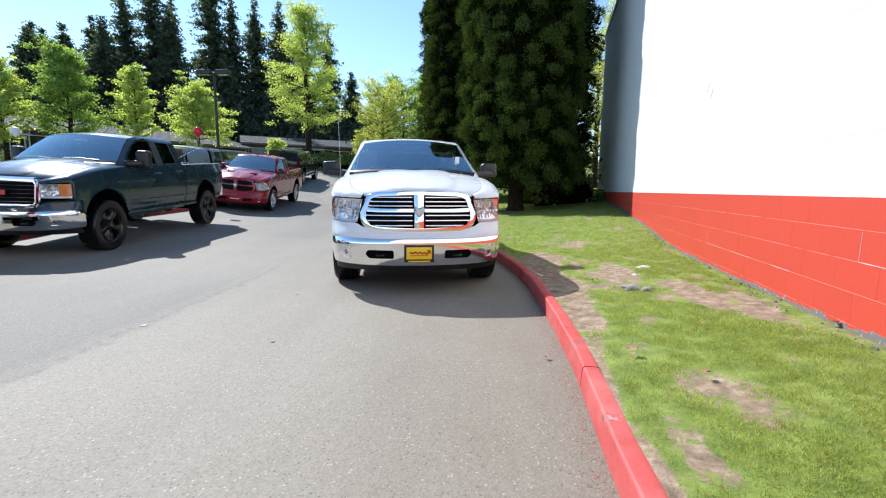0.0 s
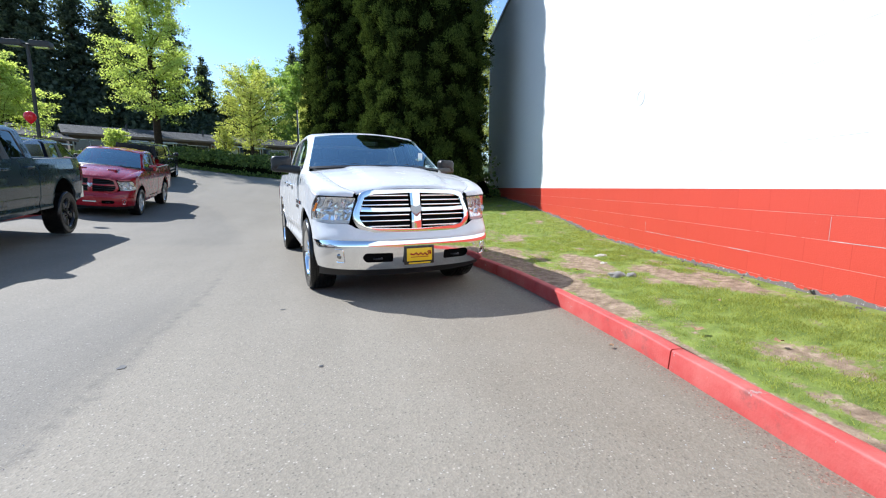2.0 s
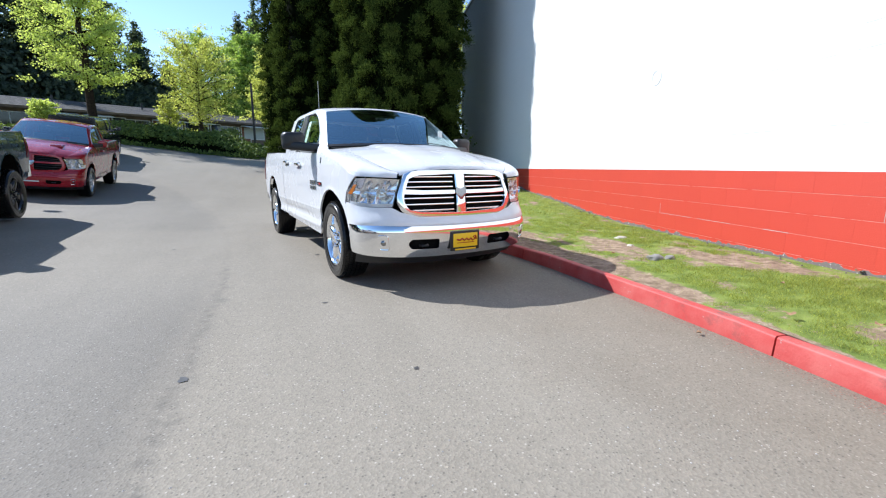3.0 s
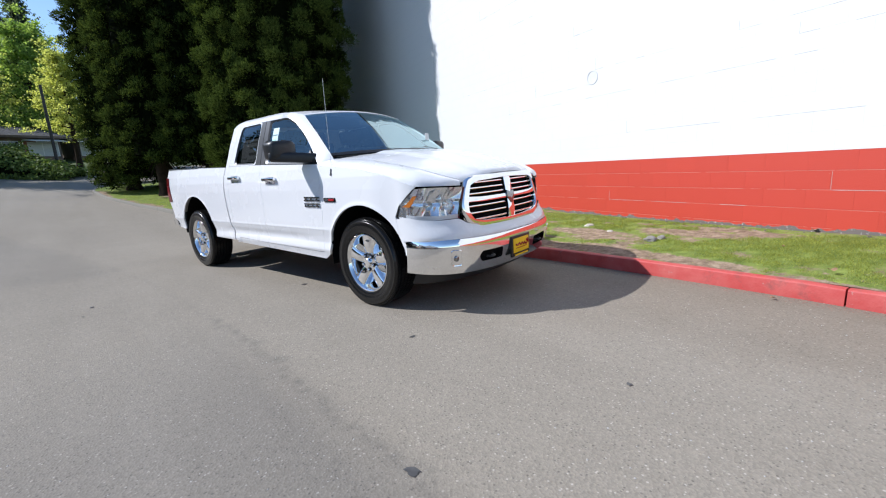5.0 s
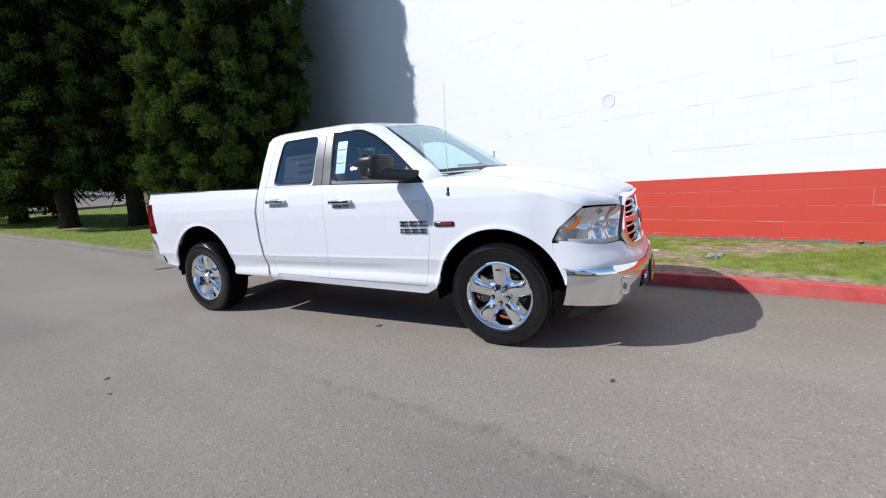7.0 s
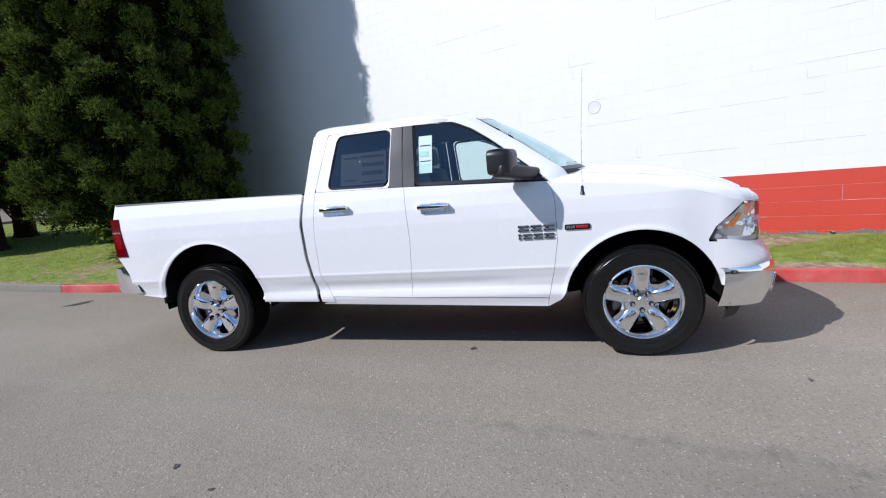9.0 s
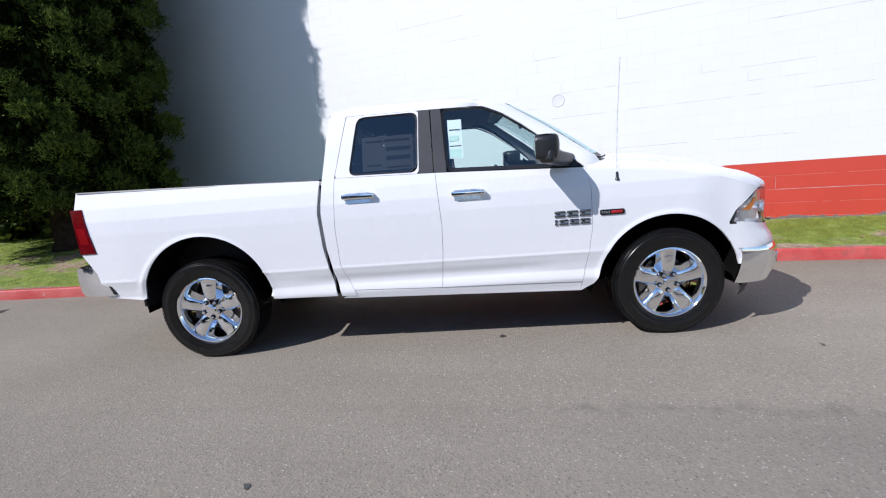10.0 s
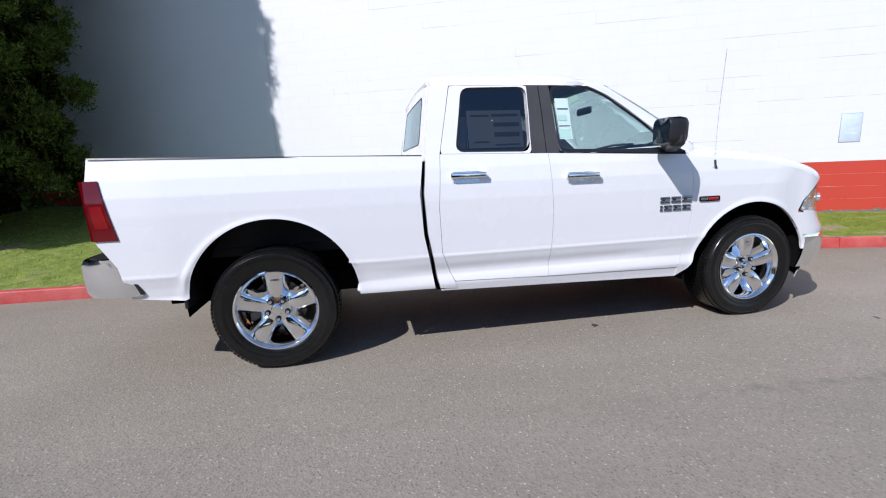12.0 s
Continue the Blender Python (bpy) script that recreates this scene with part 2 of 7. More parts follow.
# ---- building helpers ----
def mesh_ob(name, verts, faces, material=None, parent=None, label="", smooth=True):
    me = bpy.data.meshes.new(name)
    me.from_pydata([tuple(v) for v in verts], [], [tuple(f) for f in faces])
    if material:
        me.materials.append(material)
    if smooth:
        me.polygons.foreach_set("use_smooth", [True] * len(me.polygons))
        me.set_sharp_from_angle(angle=radians(42))
    ob = new(name, me)
    if parent is not None:
        ob.parent = parent
    return tagged(ob, label)


def part(name, bm, material, parent, label="", smooth=True):
    """Links a bmesh as one mesh under a thing or a part."""
    me = bpy.data.meshes.new(name)
    bm.normal_update()
    bm.to_mesh(me)
    bm.free()
    for m in material if isinstance(material, (list, tuple)) else [material]:
        me.materials.append(m)
    if smooth:
        me.polygons.foreach_set("use_smooth", [True] * len(me.polygons))
        me.set_sharp_from_angle(angle=radians(42))
    ob = new(name, me)
    if parent is not None:
        ob.parent = parent
    return tagged(ob, label)


def thing(name, label, category, at=None, group="", kind=""):
    ob = new(name)
    ob.empty_display_size = 0.2
    if at is not None:
        ob.matrix_world = at
    return tagged(ob, label, category, group, kind)


def box_bm(bm, x0, x1, y0, y1, z0, z1, bevel=0.0, m=None, seg=2):
    """Adds a box, with rounded edges if wanted, to a bmesh."""
    b = bmesh.new()
    bmesh.ops.create_cube(b, size=1)
    for v in b.verts:
        v.co = Vector(((x0 + x1) / 2 + v.co.x * (x1 - x0), (y0 + y1) / 2 + v.co.y * (y1 - y0), (z0 + z1) / 2 + v.co.z * (z1 - z0)))
    if bevel:
        bmesh.ops.bevel(b, geom=b.edges[:], offset=bevel, segments=seg, affect="EDGES", profile=0.5)
    merge_bm(bm, b, m)
    return bm


def merge_bm(bm, b, m=None):
    vs = [bm.verts.new(m @ v.co if m else v.co) for v in b.verts]
    b.verts.index_update()
    for f in b.faces:
        try:
            bm.faces.new([vs[v.index] for v in f.verts])
        except ValueError:
            pass
    b.free()


def box(*a, **k):
    return box_bm(bmesh.new(), *a, **k)


def tube_bm(bm, pts, radii, seg=8, cap=True):
    """Sweeps a round section along points."""
    rings = []
    pts = [Vector(p) for p in pts]
    for i, p in enumerate(pts):
        d = (pts[min(i + 1, len(pts) - 1)] - pts[max(i - 1, 0)]).normalized()
        side = d.orthogonal().normalized() if i == 0 else (side - d * side.dot(d)).normalized()
        up = d.cross(side)
        r = radii[i] if isinstance(radii, (list, tuple)) else radii
        rings.append([bm.verts.new(p + (side * math.cos(a) + up * math.sin(a)) * r) for a in [2 * math.pi * k / seg for k in range(seg)]])
    for a, b in zip(rings, rings[1:]):
        for k in range(seg):
            bm.faces.new((a[k], a[(k + 1) % seg], b[(k + 1) % seg], b[k]))
    if cap:
        bm.faces.new(rings[0][::-1])
        bm.faces.new(rings[-1])
    return bm


def lathe_bm(bm, profile, seg=32, m=None):
    """Turns (radius, height) points about the z axis."""
    b = bmesh.new()
    rings = [[b.verts.new((r * math.cos(2 * math.pi * k / seg), r * math.sin(2 * math.pi * k / seg), z)) for k in range(seg)] for r, z in profile]
    for a, c in zip(rings, rings[1:]):
        for k in range(seg):
            b.faces.new((a[k], a[(k + 1) % seg], c[(k + 1) % seg], c[k]))
    merge_bm(bm, b, m)
    return bm


def smoothstep(v, a, b):
    t = np.clip((np.asarray(v, float) - a) / (b - a), 0, 1)
    return t * t * (3 - 2 * t)


def fbm(x, y, scale, seed=0.0):
    return noise.fractal(Vector((x * scale + seed, y * scale - seed * 0.7, seed)), 1.0, 2.0, 5)


# ---- ground: the lot is level by the building and climbs away from it ----
def lot_height(x, y):
    up = np.interp(y, [-100, 12, 14, 15.4, 16.8, 18.7, 21, 24.8, 26.5, 34, 40, 48, 70, 120, 500], [0, 0, 0.03, 0.07, 0.16, 0.3, 0.42, 0.68, 0.9, 1.6, 2.2, 3.0, 5, 8, 14])
    side = np.interp(-np.asarray(x, float), [3, 7, 12, 30, 60, 300], [0, 0.24, 0.8, 2.2, 3.6, 6])
    return up + side * smoothstep(y, 4, 12) * (1 - 0.6 * smoothstep(y, 38, 55))


def steps(*spans):
    out = []
    for a, b, d in spans:
        out += list(np.arange(a, b, d))
    return np.array(out + [spans[-1][1]])


def build_ground():
    xs = steps((-900, -120, 60), (-120, -40, 8), (-40, -12, 2), (-12, 6, 0.5), (6, 40, 4), (40, 140, 20), (140, 900, 76))
    ys = steps((-900, -120, 60), (-120, -20, 10), (-20, -2, 2), (-2, 42, 0.5), (42, 80, 2), (80, 160, 10), (160, 900, 74))
    X, Y = np.meshgrid(xs, ys)
    Z = lot_height(X, Y)
    nx, ny = len(xs), len(ys)
    verts = np.stack([X.ravel(), Y.ravel(), Z.ravel()], 1).tolist()
    faces = [(j * nx + i, j * nx + i + 1, (j + 1) * nx + i + 1, (j + 1) * nx + i) for j in range(ny - 1) for i in range(nx - 1)]
    ob = mesh_ob("ground", verts, faces, M_ASPHALT)
    paved = ((Y < 42) & (X > -60) & (X < 70) & (Y > -70)).astype(float).ravel()
    at = ob.data.attributes.new("paved", "FLOAT", "POINT")
    at.data.foreach_set("value", paved)
    tagged(ob, "worn grey asphalt lot climbing gently away from the building", "ground", kind="structure")


build_ground()

# ---- kerb line, road side, from behind the camera round the lawn's end ----
KERB = [(0.68, -8), (0.70, -2), (0.74, 0.3), (0.82, 1.8), (0.915, 2.72), (0.968, 3.6), (0.992, 4.5), (0.990, 5.3), (0.93, 6.2), (0.80, 7.1), (0.45, 9.3), (0.03, 11.9), (-0.55, 15.4), (-1.10, 18.7),
        (-1.75, 22.5), (-2.30, 25.9), (-2.42, 27.2), (-2.15, 28.5), (-1.3, 29.5), (0.2, 30.1), (4.0, 30.8), (14.0, 32.0)]
WALL_P, WALL_D = Vector((2.836, 3.69)), Vector((0.2002, 0.9798))
WALL_N = Vector((-0.9798, 0.2002))


def kerb_points(step=0.25):
    """The kerb as evenly spaced points on a smooth curve, with the way along."""
    pts = [Vector(p) for p in KERB]
    out = []
    for i in range(len(pts) - 1):
        p0, p1, p2, p3 = pts[max(i - 1, 0)], pts[i], pts[i + 1], pts[min(i + 2, len(pts) - 1)]
        n = max(2, int((p2 - p1).length / step))
        for k in range(n):
            t = k / n
            out.append(0.5 * ((2 * p1) + (p2 - p0) * t + (2 * p0 - 5 * p1 + 4 * p2 - p3) * t * t + (3 * p1 - p0 - 3 * p2 + p3) * t ** 3))
    out.append(pts[-1])
    return out


KP = kerb_points()
KD = [((KP[min(i + 1, len(KP) - 1)] - KP[max(i - 1, 0)]).normalized()) for i in range(len(KP))]
KN = [Vector((d.y, -d.x)) for d in KD]  # towards the lawn
KERB_H, KERB_W = 0.135, 0.112


def wall_x(y):
    return WALL_P.x + (y - WALL_P.y) * WALL_D.x / WALL_D.y


def wall_base(y):
    return float(np.interp(y, [-8, 1.5, 3.7, 6.7, 8, 10, 12, 16, 22], [0.30, 0.29, 0.25, 0.23, 0.30, 0.44, 0.58, 0.72, 0.9]))


def kerb_height(y):
    return float(np.interp(y, [0, 14, 20], [KERB_H, KERB_H, 0.10]))


def lawn_height(x, y, kx, kz):
    """Height of the lawn between the kerb at kx and the wall."""
    s = min(max((x - kx) / max(wall_x(min(y, 19)) - kx, 0.5), 0), 1)
    top = wall_base(y) if y < 19 else lot_height(0, y) + 0.25
    return kz + (top - kz) * (0.75 * s + 0.25 * s * s) + 0.012 * fbm(x, y, 1.1, 3.0) + 0.03 * math.sin(min(s, 1) * math.pi) * (y > 12)


KY27 = np.array([p.y for p in KP if p.y < 27])
KX27 = np.array([p.x for p in KP if p.y < 27])


def bare_ground(x, y):
    """How bare the soil is: a trodden strip along the kerb and patches by the wall."""
    kx = float(np.interp(y, KY27, KX27))
    d = x - kx - KERB_W
    b = 0.95 * math.exp(-((d - 0.12) / 0.24) ** 2) * (0.05 + 0.95 * float(smoothstep(y, 2.3, 3.9))) * (1 - float(smoothstep(y, 5.2, 8.5)))
    b = max(b, 0.62 * math.exp(-(d / 0.055) ** 2))
    for cx, cy, rx, ry, k in ((2.05, 5.5, 0.32, 0.80, 1.0), (2.35, 4.5, 0.24, 0.65, 0.95), (2.55, 3.75, 0.24, 0.4, 0.9), (1.65, 6.5, 0.45, 0.4, 0.85), (1.22, 4.0, 0.24, 0.9, 0.75), (1.5, 2.45, 0.12, 0.2, 0.8), (1.32, 3.05, 0.13, 0.3, 0.55), (2.1, 7.9, 0.5, 0.5, 0.55), (1.25, 7.2, 0.5, 0.35, 0.6), (1.15, 1.9, 0.1, 0.3, 0.5), (1.0, 15.2, 1.2, 0.9, 0.5), (-0.1, 22.4, 0.6, 0.5, 0.5)):
        b = max(b, k * math.exp(-((x - cx) / rx) ** 2 - ((y - cy) / ry) ** 2))
    return b * (1 + 0.9 * fbm(x, y, 2.4, 6.0)) + 0.42 * fbm(x, y, 1.6, 9.0) + 0.60 * fbm(x, y, 4.5, 2.0)


def build_lawn():
    cols = 46
    verts, faces, bare = [], [], []
    use = [i for i in range(len(KP)) if KP[i].y <= 28.4 and not (i and KP[i].y <= KP[i - 1].y)]
    for i in use:
        p = KP[i]
        kz = float(lot_height(p.x, p.y)) + kerb_height(p.y) - 0.012
        x0 = p.x + KERB_W * 0.9
        x1 = wall_x(p.y) + 0.1 if p.y < 19 else 16.0
        for c in range(cols + 1):
            s = c / cols
            x = x0 + (x1 - x0) * s
            verts.append((x, p.y, lawn_height(x, p.y, p.x, kz)))
            bare.append(bare_ground(x, p.y))
    n = cols + 1
    for r in range(len(use) - 1):
        for c in range(cols):
            faces.append((r * n + c, r * n + c + 1, (r + 1) * n + c + 1, (r + 1) * n + c))
    ob = mesh_ob("lawn", verts, faces, M_TURF)
    ob.data.attributes.new("bare", "FLOAT", "POINT").data.foreach_set("value", bare)
    tagged(ob, "patchy green lawn with bare soil between kerb and wall", "lawn", kind="structure")


build_lawn()


def build_kerb():
    """Cast kerb stones with open joints; the red paint ends beyond the parked pickup."""
    root = thing("kerb", "concrete kerb painted red, worn, with open joints", "kerb", kind="structure")
    # joints by distance along the curve
    L = [0.0]
    for a, b in zip(KP, KP[1:]):
        L.append(L[-1] + (b - a).length)
    ref = min(range(len(KP)), key=lambda i: (KP[i] - Vector((0.915, 2.72))).length)
    first = L[ref] - 3.05 * int(L[ref] / 3.05)
    cuts = [first + 3.05 * k for k in range(int((L[-1] - first) / 3.05) + 1)]
    prof = [(0.0, -0.10), (0.002, 0.0), (0.012, 0.118), (0.015, 0.127), (0.021, 0.133), (0.030, KERB_H), (0.070, KERB_H), (0.100, KERB_H - 0.002), (0.109, 0.128), (KERB_W, 0.115), (KERB_W, -0.10)]

    def at(s):
        i = max(0, min(len(L) - 2, int(np.searchsorted(L, s)) - 1))
        t = (s - L[i]) / max(L[i + 1] - L[i], 1e-6)
        return KP[i].lerp(KP[i + 1], t), KN[i].lerp(KN[i + 1], t).normalized()

    for a, b in zip([0.0] + cuts, cuts + [L[-1]]):
        if b - a < 0.3:
            continue
        bm = bmesh.new()
        rings = []
        n = max(2, int((b - a) / 0.25))
        for k in range(n + 1):
            s = a + 0.006 + (b - a - 0.012) * k / n
            p, nn = at(s)
            g = float(lot_height(p.x, p.y))
            drop = kerb_height(p.y) - KERB_H
            wob = 0.004 * fbm(p.x, p.y, 2.3, 5.0)
            end = 0.004 if k in (0, n) else 0.0
            rings.append([bm.verts.new((p.x + nn.x * (o + wob), p.y + nn.y * (o + wob), g + z + (drop if z > 0 else 0) - (end if z > 0.05 else 0) + wob * 0.5)) for o, z in prof])
        for r0, r1 in zip(rings, rings[1:]):
            for q in range(len(prof) - 1):
                bm.faces.new((r0[q], r1[q], r1[q + 1], r0[q + 1]))
        bm.faces.new(rings[0])
        bm.faces.new(rings[-1][::-1])
        mid = at((a + b) / 2)[0]
        part("kerb_stone", bm, M_REDKERB if mid.y < 16.2 else M_KERBGREY, root)


build_kerb()


# ---- the painted block building ----
WALL_A0, WALL_A1, WALL_TOP, RED_TOP = -14.0, 16.9, 7.7, 1.115
BLOCK_L, BLOCK_H = 0.4064, 0.2032


def block_mesh(mt, hl, hh, d):
    """One block: a face slab with eased edges; its mesh, corners and faces."""
    bm = bmesh.new()
    back = [bm.verts.new((x, -0.03, z)) for x, z in ((-hl, -hh), (hl, -hh), (hl, hh), (-hl, hh))]
    mid = [bm.verts.new((x, -d, z)) for x, z in ((-hl, -hh), (hl, -hh), (hl, hh), (-hl, hh))]
    top = [bm.verts.new((x, 0, z)) for x, z in ((-hl + d, -hh + d), (hl - d, -hh + d), (hl - d, hh - d), (-hl + d, hh - d))]
    for k in range(4):
        j = (k + 1) % 4
        bm.faces.new((back[k], mid[k], mid[j], back[j])[::-1])
        bm.faces.new((mid[k], top[k], top[j], mid[j])[::-1])
    bm.faces.new(top[::-1])
    me = bpy.data.meshes.new("block")
    bm.to_mesh(me)
    me.materials.append(mt)
    co = [tuple(v.co) for v in bm.verts]
    bm.verts.index_update()
    fa = [tuple(v.index for v in f.verts) for f in bm.faces]
    bm.free()
    return me, (co, fa)


def build_wall():
    root = thing("wall_east", "concrete block wall painted white above a red band", "wall", kind="structure")
    m = Matrix(((WALL_D.x, WALL_N.x, 0, WALL_P.x), (WALL_D.y, WALL_N.y, 0, WALL_P.y), (0, 0, 1, 0), (0, 0, 0, 1)))
    part("core", box(WALL_A0, WALL_A1, -0.3, -0.0010, RED_TOP, WALL_TOP, m=m), M_MORTAR_W, root, "recessed white painted joints", False)
    part("red_core", box(WALL_A0, WALL_A1, -0.3, -0.0022, -0.4, RED_TOP, m=m), M_MORTAR_R, root, "recessed red painted joints", False)
    part("coping", box(WALL_A0 - 0.02, WALL_A1 + 0.05, -0.34, 0.05, WALL_TOP, WALL_TOP + 0.10, 0.01, m=m), M_COPING, root, "dark sheet metal coping")
    part("footing", box(WALL_A0, WALL_A1, -0.2, 0.015, -0.4, 0.10, 0.004, m=m), M_CONCRETE, root, "bare concrete footing")
    foot = []
    for a in np.arange(WALL_A0, WALL_A1, 0.022):
        y = WALL_P.y + a * WALL_D.y
        zb = wall_base(y)
        top = zb + 0.008 + 0.085 * max(0, fbm(a, 0, 0.9, 7.0) + 0.12) * float(np.interp(a, [-1.5, 0.8], [0.35, 1.0])) + 0.045 * max(0, fbm(a, 3, 7.0, 2.0)) + 0.030 * max(0, fbm(a, 9, 26.0, 4.0))
        foot.append([m @ Vector((a, 0.006, zb - 0.3)), m @ Vector((a, 0.006, zb)), m @ Vector((a, 0.005, top)), m @ Vector((a, -0.004, top + 0.004))])
    bf = bmesh.new()
    ring = [[bf.verts.new(p) for p in r] for r in foot]
    for r0, r1 in zip(ring, ring[1:]):
        for q in range(3):
            bf.faces.new((r0[q], r0[q + 1], r1[q + 1], r1[q]))
    part("bare_foot", bf, M_FOOT, root, "grey plastered foot where the paint ends", False)
    part("end_wall", box(WALL_A1 - 0.3, WALL_A1 - 0.004, -14, -0.3, -0.4, WALL_TOP, m=m), M_WHITEWALL, root)
    part("back_wall", box(WALL_A0 + 0.3, WALL_A1 - 0.3, -14, -13.7, -0.4, WALL_TOP, m=m), M_WHITEWALL, root)
    part("near_wall", box(WALL_A0, WALL_A0 + 0.3, -14, -0.3, -0.4, WALL_TOP, m=m), M_WHITEWALL, root)
    part("roof", box(WALL_A0 + 0.3, WALL_A1 - 0.3, -13.7, -0.3, WALL_TOP - 0.4, WALL_TOP - 0.2, m=m), M_COPING, root, "flat roof")
    # one block, shared: a face slab with eased edges
    shared, shape = {}, {}
    for key, mt, gl, gh, d in (("w", M_WHITEWALL, 0.0006, 0.0008, 0.0008), ("r", M_REDWALL, 0.0002, 0.0016, 0.0005)):
        shared[key], shape[key] = block_mesh(mt, BLOCK_L / 2 - gl, BLOCK_H / 2 - gh, d)
    rng = random.Random(4)
    rest = {"w": ([], []), "r": ([], [])}
    rows_up = int((WALL_TOP - RED_TOP) / BLOCK_H)
    singles = []
    for r in range(-6, rows_up):
        z = RED_TOP + (r + 0.5) * BLOCK_H
        key = "r" if r < 0 else "w"
        n = int((WALL_A1 - WALL_A0) / BLOCK_L)
        for c in range(n):
            a = WALL_A0 + (c + 0.5 + (0.5 if r % 2 else 0)) * BLOCK_L
            if a > WALL_A1 - 0.2:
                continue
            out = rng.uniform(-1, 1) * (0.0003 if key == "r" else 0.0002)
            co, fa = shape[key]
            if -2.4 < a < 6.2 and r < 7 and z > wall_base(WALL_P.y + a) - 0.1:
                singles.append((key, a, out, z))
            else:
                v, f = rest[key]
                k = len(v)
                v += [(m @ Vector((a + p[0], p[1] + out, z + p[2]))) for p in co]
                f += [tuple(i + k for i in q) for q in fa]
    for key, a, out, z in singles[:300]:
        ob = new("block", shared[key])
        ob.parent = root
        ob.matrix_basis = m @ Matrix.Translation((a, out, z))
    for key, a, out, z in singles[300:]:
        v, f = rest[key]
        co, fa = shape[key]
        k = len(v)
        v += [(m @ Vector((a + p[0], p[1] + out, z + p[2]))) for p in co]
        f += [tuple(i + k for i in q) for q in fa]
    for key, mt in (("w", M_WHITEWALL), ("r", M_REDWALL)):
        ob = mesh_ob("blocks", rest[key][0], rest[key][1], mt, root, smooth=False)
        tagged(ob, kind="stuff")
    return m


WALL_M = build_wall()


# ---- vehicle materials ----
M_WHITE = car_paint("white car paint", (0.725, 0.725, 0.725), 0.0, 0.6)
M_TEAL = car_paint("dark blue green metallic paint", (0.012, 0.030, 0.042), 0.0, 0.9, 0.08)
M_CARRED = car_paint("bright red car paint", (0.31, 0.006, 0.015))
M_CARDARK = car_paint("dark grey car paint", (0.016, 0.017, 0.020), 0.0, 1.0, 0.1)
M_NAVY = car_paint("navy car paint", (0.010, 0.014, 0.026), 0.0, 1.0, 0.1)
M_SILVER = car_paint("silver car paint", (0.55, 0.57, 0.58), 0.3)
M_CHROME = plain("chrome", (0.88, 0.89, 0.90), 0.065, 1.0, 0.03)
M_SATIN = plain("satin alloy", (0.60, 0.61, 0.62), 0.28, 1.0, 0.05)
M_BLACK = plain("black plastic", (0.012, 0.012, 0.013), 0.42, 0, 0.2)
M_GLOSSBLACK = plain("gloss black", (0.008, 0.008, 0.009), 0.12, 0, 0.1)
M_PILLAR = plain("grey pillar film", (0.055, 0.052, 0.05), 0.35, 0, 0.1)
M_LINER = plain("wheel well liner", (0.006, 0.006, 0.006), 0.9, 0, 0.3, spec=0.05)
M_CLOTH = plain("dark seat cloth", (0.022, 0.021, 0.021), 0.85, 0, 0.2, 20)
M_TRIMIN = plain("dark dashboard plastic", (0.020, 0.021, 0.023), 0.6, 0, 0.2)
M_AMBER = plain("amber lens", (0.62, 0.19, 0.03), 0.15, 0, 0.1)
M_LAMPRED = plain("red lens", (0.11, 0.0015, 0.004), 0.10, 0, 0.15)
M_LAMPREDLIGHT = plain("light red lens", (0.20, 0.004, 0.006), 0.12, 0, 0.1)
M_LAMPWHITE = plain("clear reflector", (0.80, 0.81, 0.82), 0.09, 0.85, 0.05)
M_LAMPGREY = plain("pale lamp housing", (0.62, 0.63, 0.64), 0.3, 0.2, 0.1)
M_YELLOW_PLATE = plain("yellow plate", (0.85, 0.55, 0.01), 0.4, 0, 0.04)
M_PLATE_RED = plain("red print", (0.36, 0.012, 0.008), 0.5, 0, 0.05)
M_PAPER = plain("sticker paper", (0.72, 0.76, 0.74), 0.6, 0, 0.04)
M_PAPERGREEN = plain("sticker green", (0.52, 0.68, 0.60), 0.6, 0, 0.05)
M_PAPERGREY = plain("sticker grey", (0.24, 0.25, 0.26), 0.6, 0, 0.08)
M_INK = plain("print", (0.035, 0.037, 0.04), 0.6, 0, 0.1)
M_BADGERED = plain("badge red", (0.36, 0.012, 0.015), 0.25, 0, 0.05)
M_BADGEDARK = plain("dark chrome", (0.27, 0.275, 0.28), 0.15, 1.0, 0.1)
M_HEADLINER = plain("grey headliner", (0.06, 0.06, 0.06), 0.9)
M_STEEL = plain("brake steel", (0.20, 0.19, 0.18), 0.4, 0.9, 0.2)
G_CLEAR = glass("clear car glass", (0.84, 0.95, 0.93), 0.0, 0.10, (0.72, 0.94, 1.0))
G_SCREEN = glass("windscreen glass", (0.70, 0.86, 0.85), 0.0, 0.36, (0.72, 0.94, 1.0))
G_DARK = glass("dark privacy glass", (0.11, 0.12, 0.125), 0.0, 0.095, (0.75, 0.92, 1.0))
G_LENS = glass("lamp lens", (0.95, 0.96, 0.97), 0.0, 0.05)


def rubber_mat():
    n = Nodes("tyre rubber")
    v = n.coord()
    n.set(Base_Color=n.ramp(n.noise(v, 30, 4), (0.3, (0.004, 0.004, 0.004)), (0.75, (0.010, 0.0097, 0.0095))), Roughness=0.24)
    n.b.inputs["Specular IOR Level"].default_value = 0.38
    n.bump(n.noise(v, 120, 2), 0.15, 0.002)
    return n.m


M_RUBBER = rubber_mat()


# ---- surface helpers ----
def resample(pts, n):
    p = np.array(pts, float)
    d = np.r_[0, np.cumsum(np.linalg.norm(np.diff(p, axis=0), axis=1))]
    s = np.linspace(0, d[-1], n)
    return np.stack([np.interp(s, d, p[:, k]) for k in range(p.shape[1])], 1)


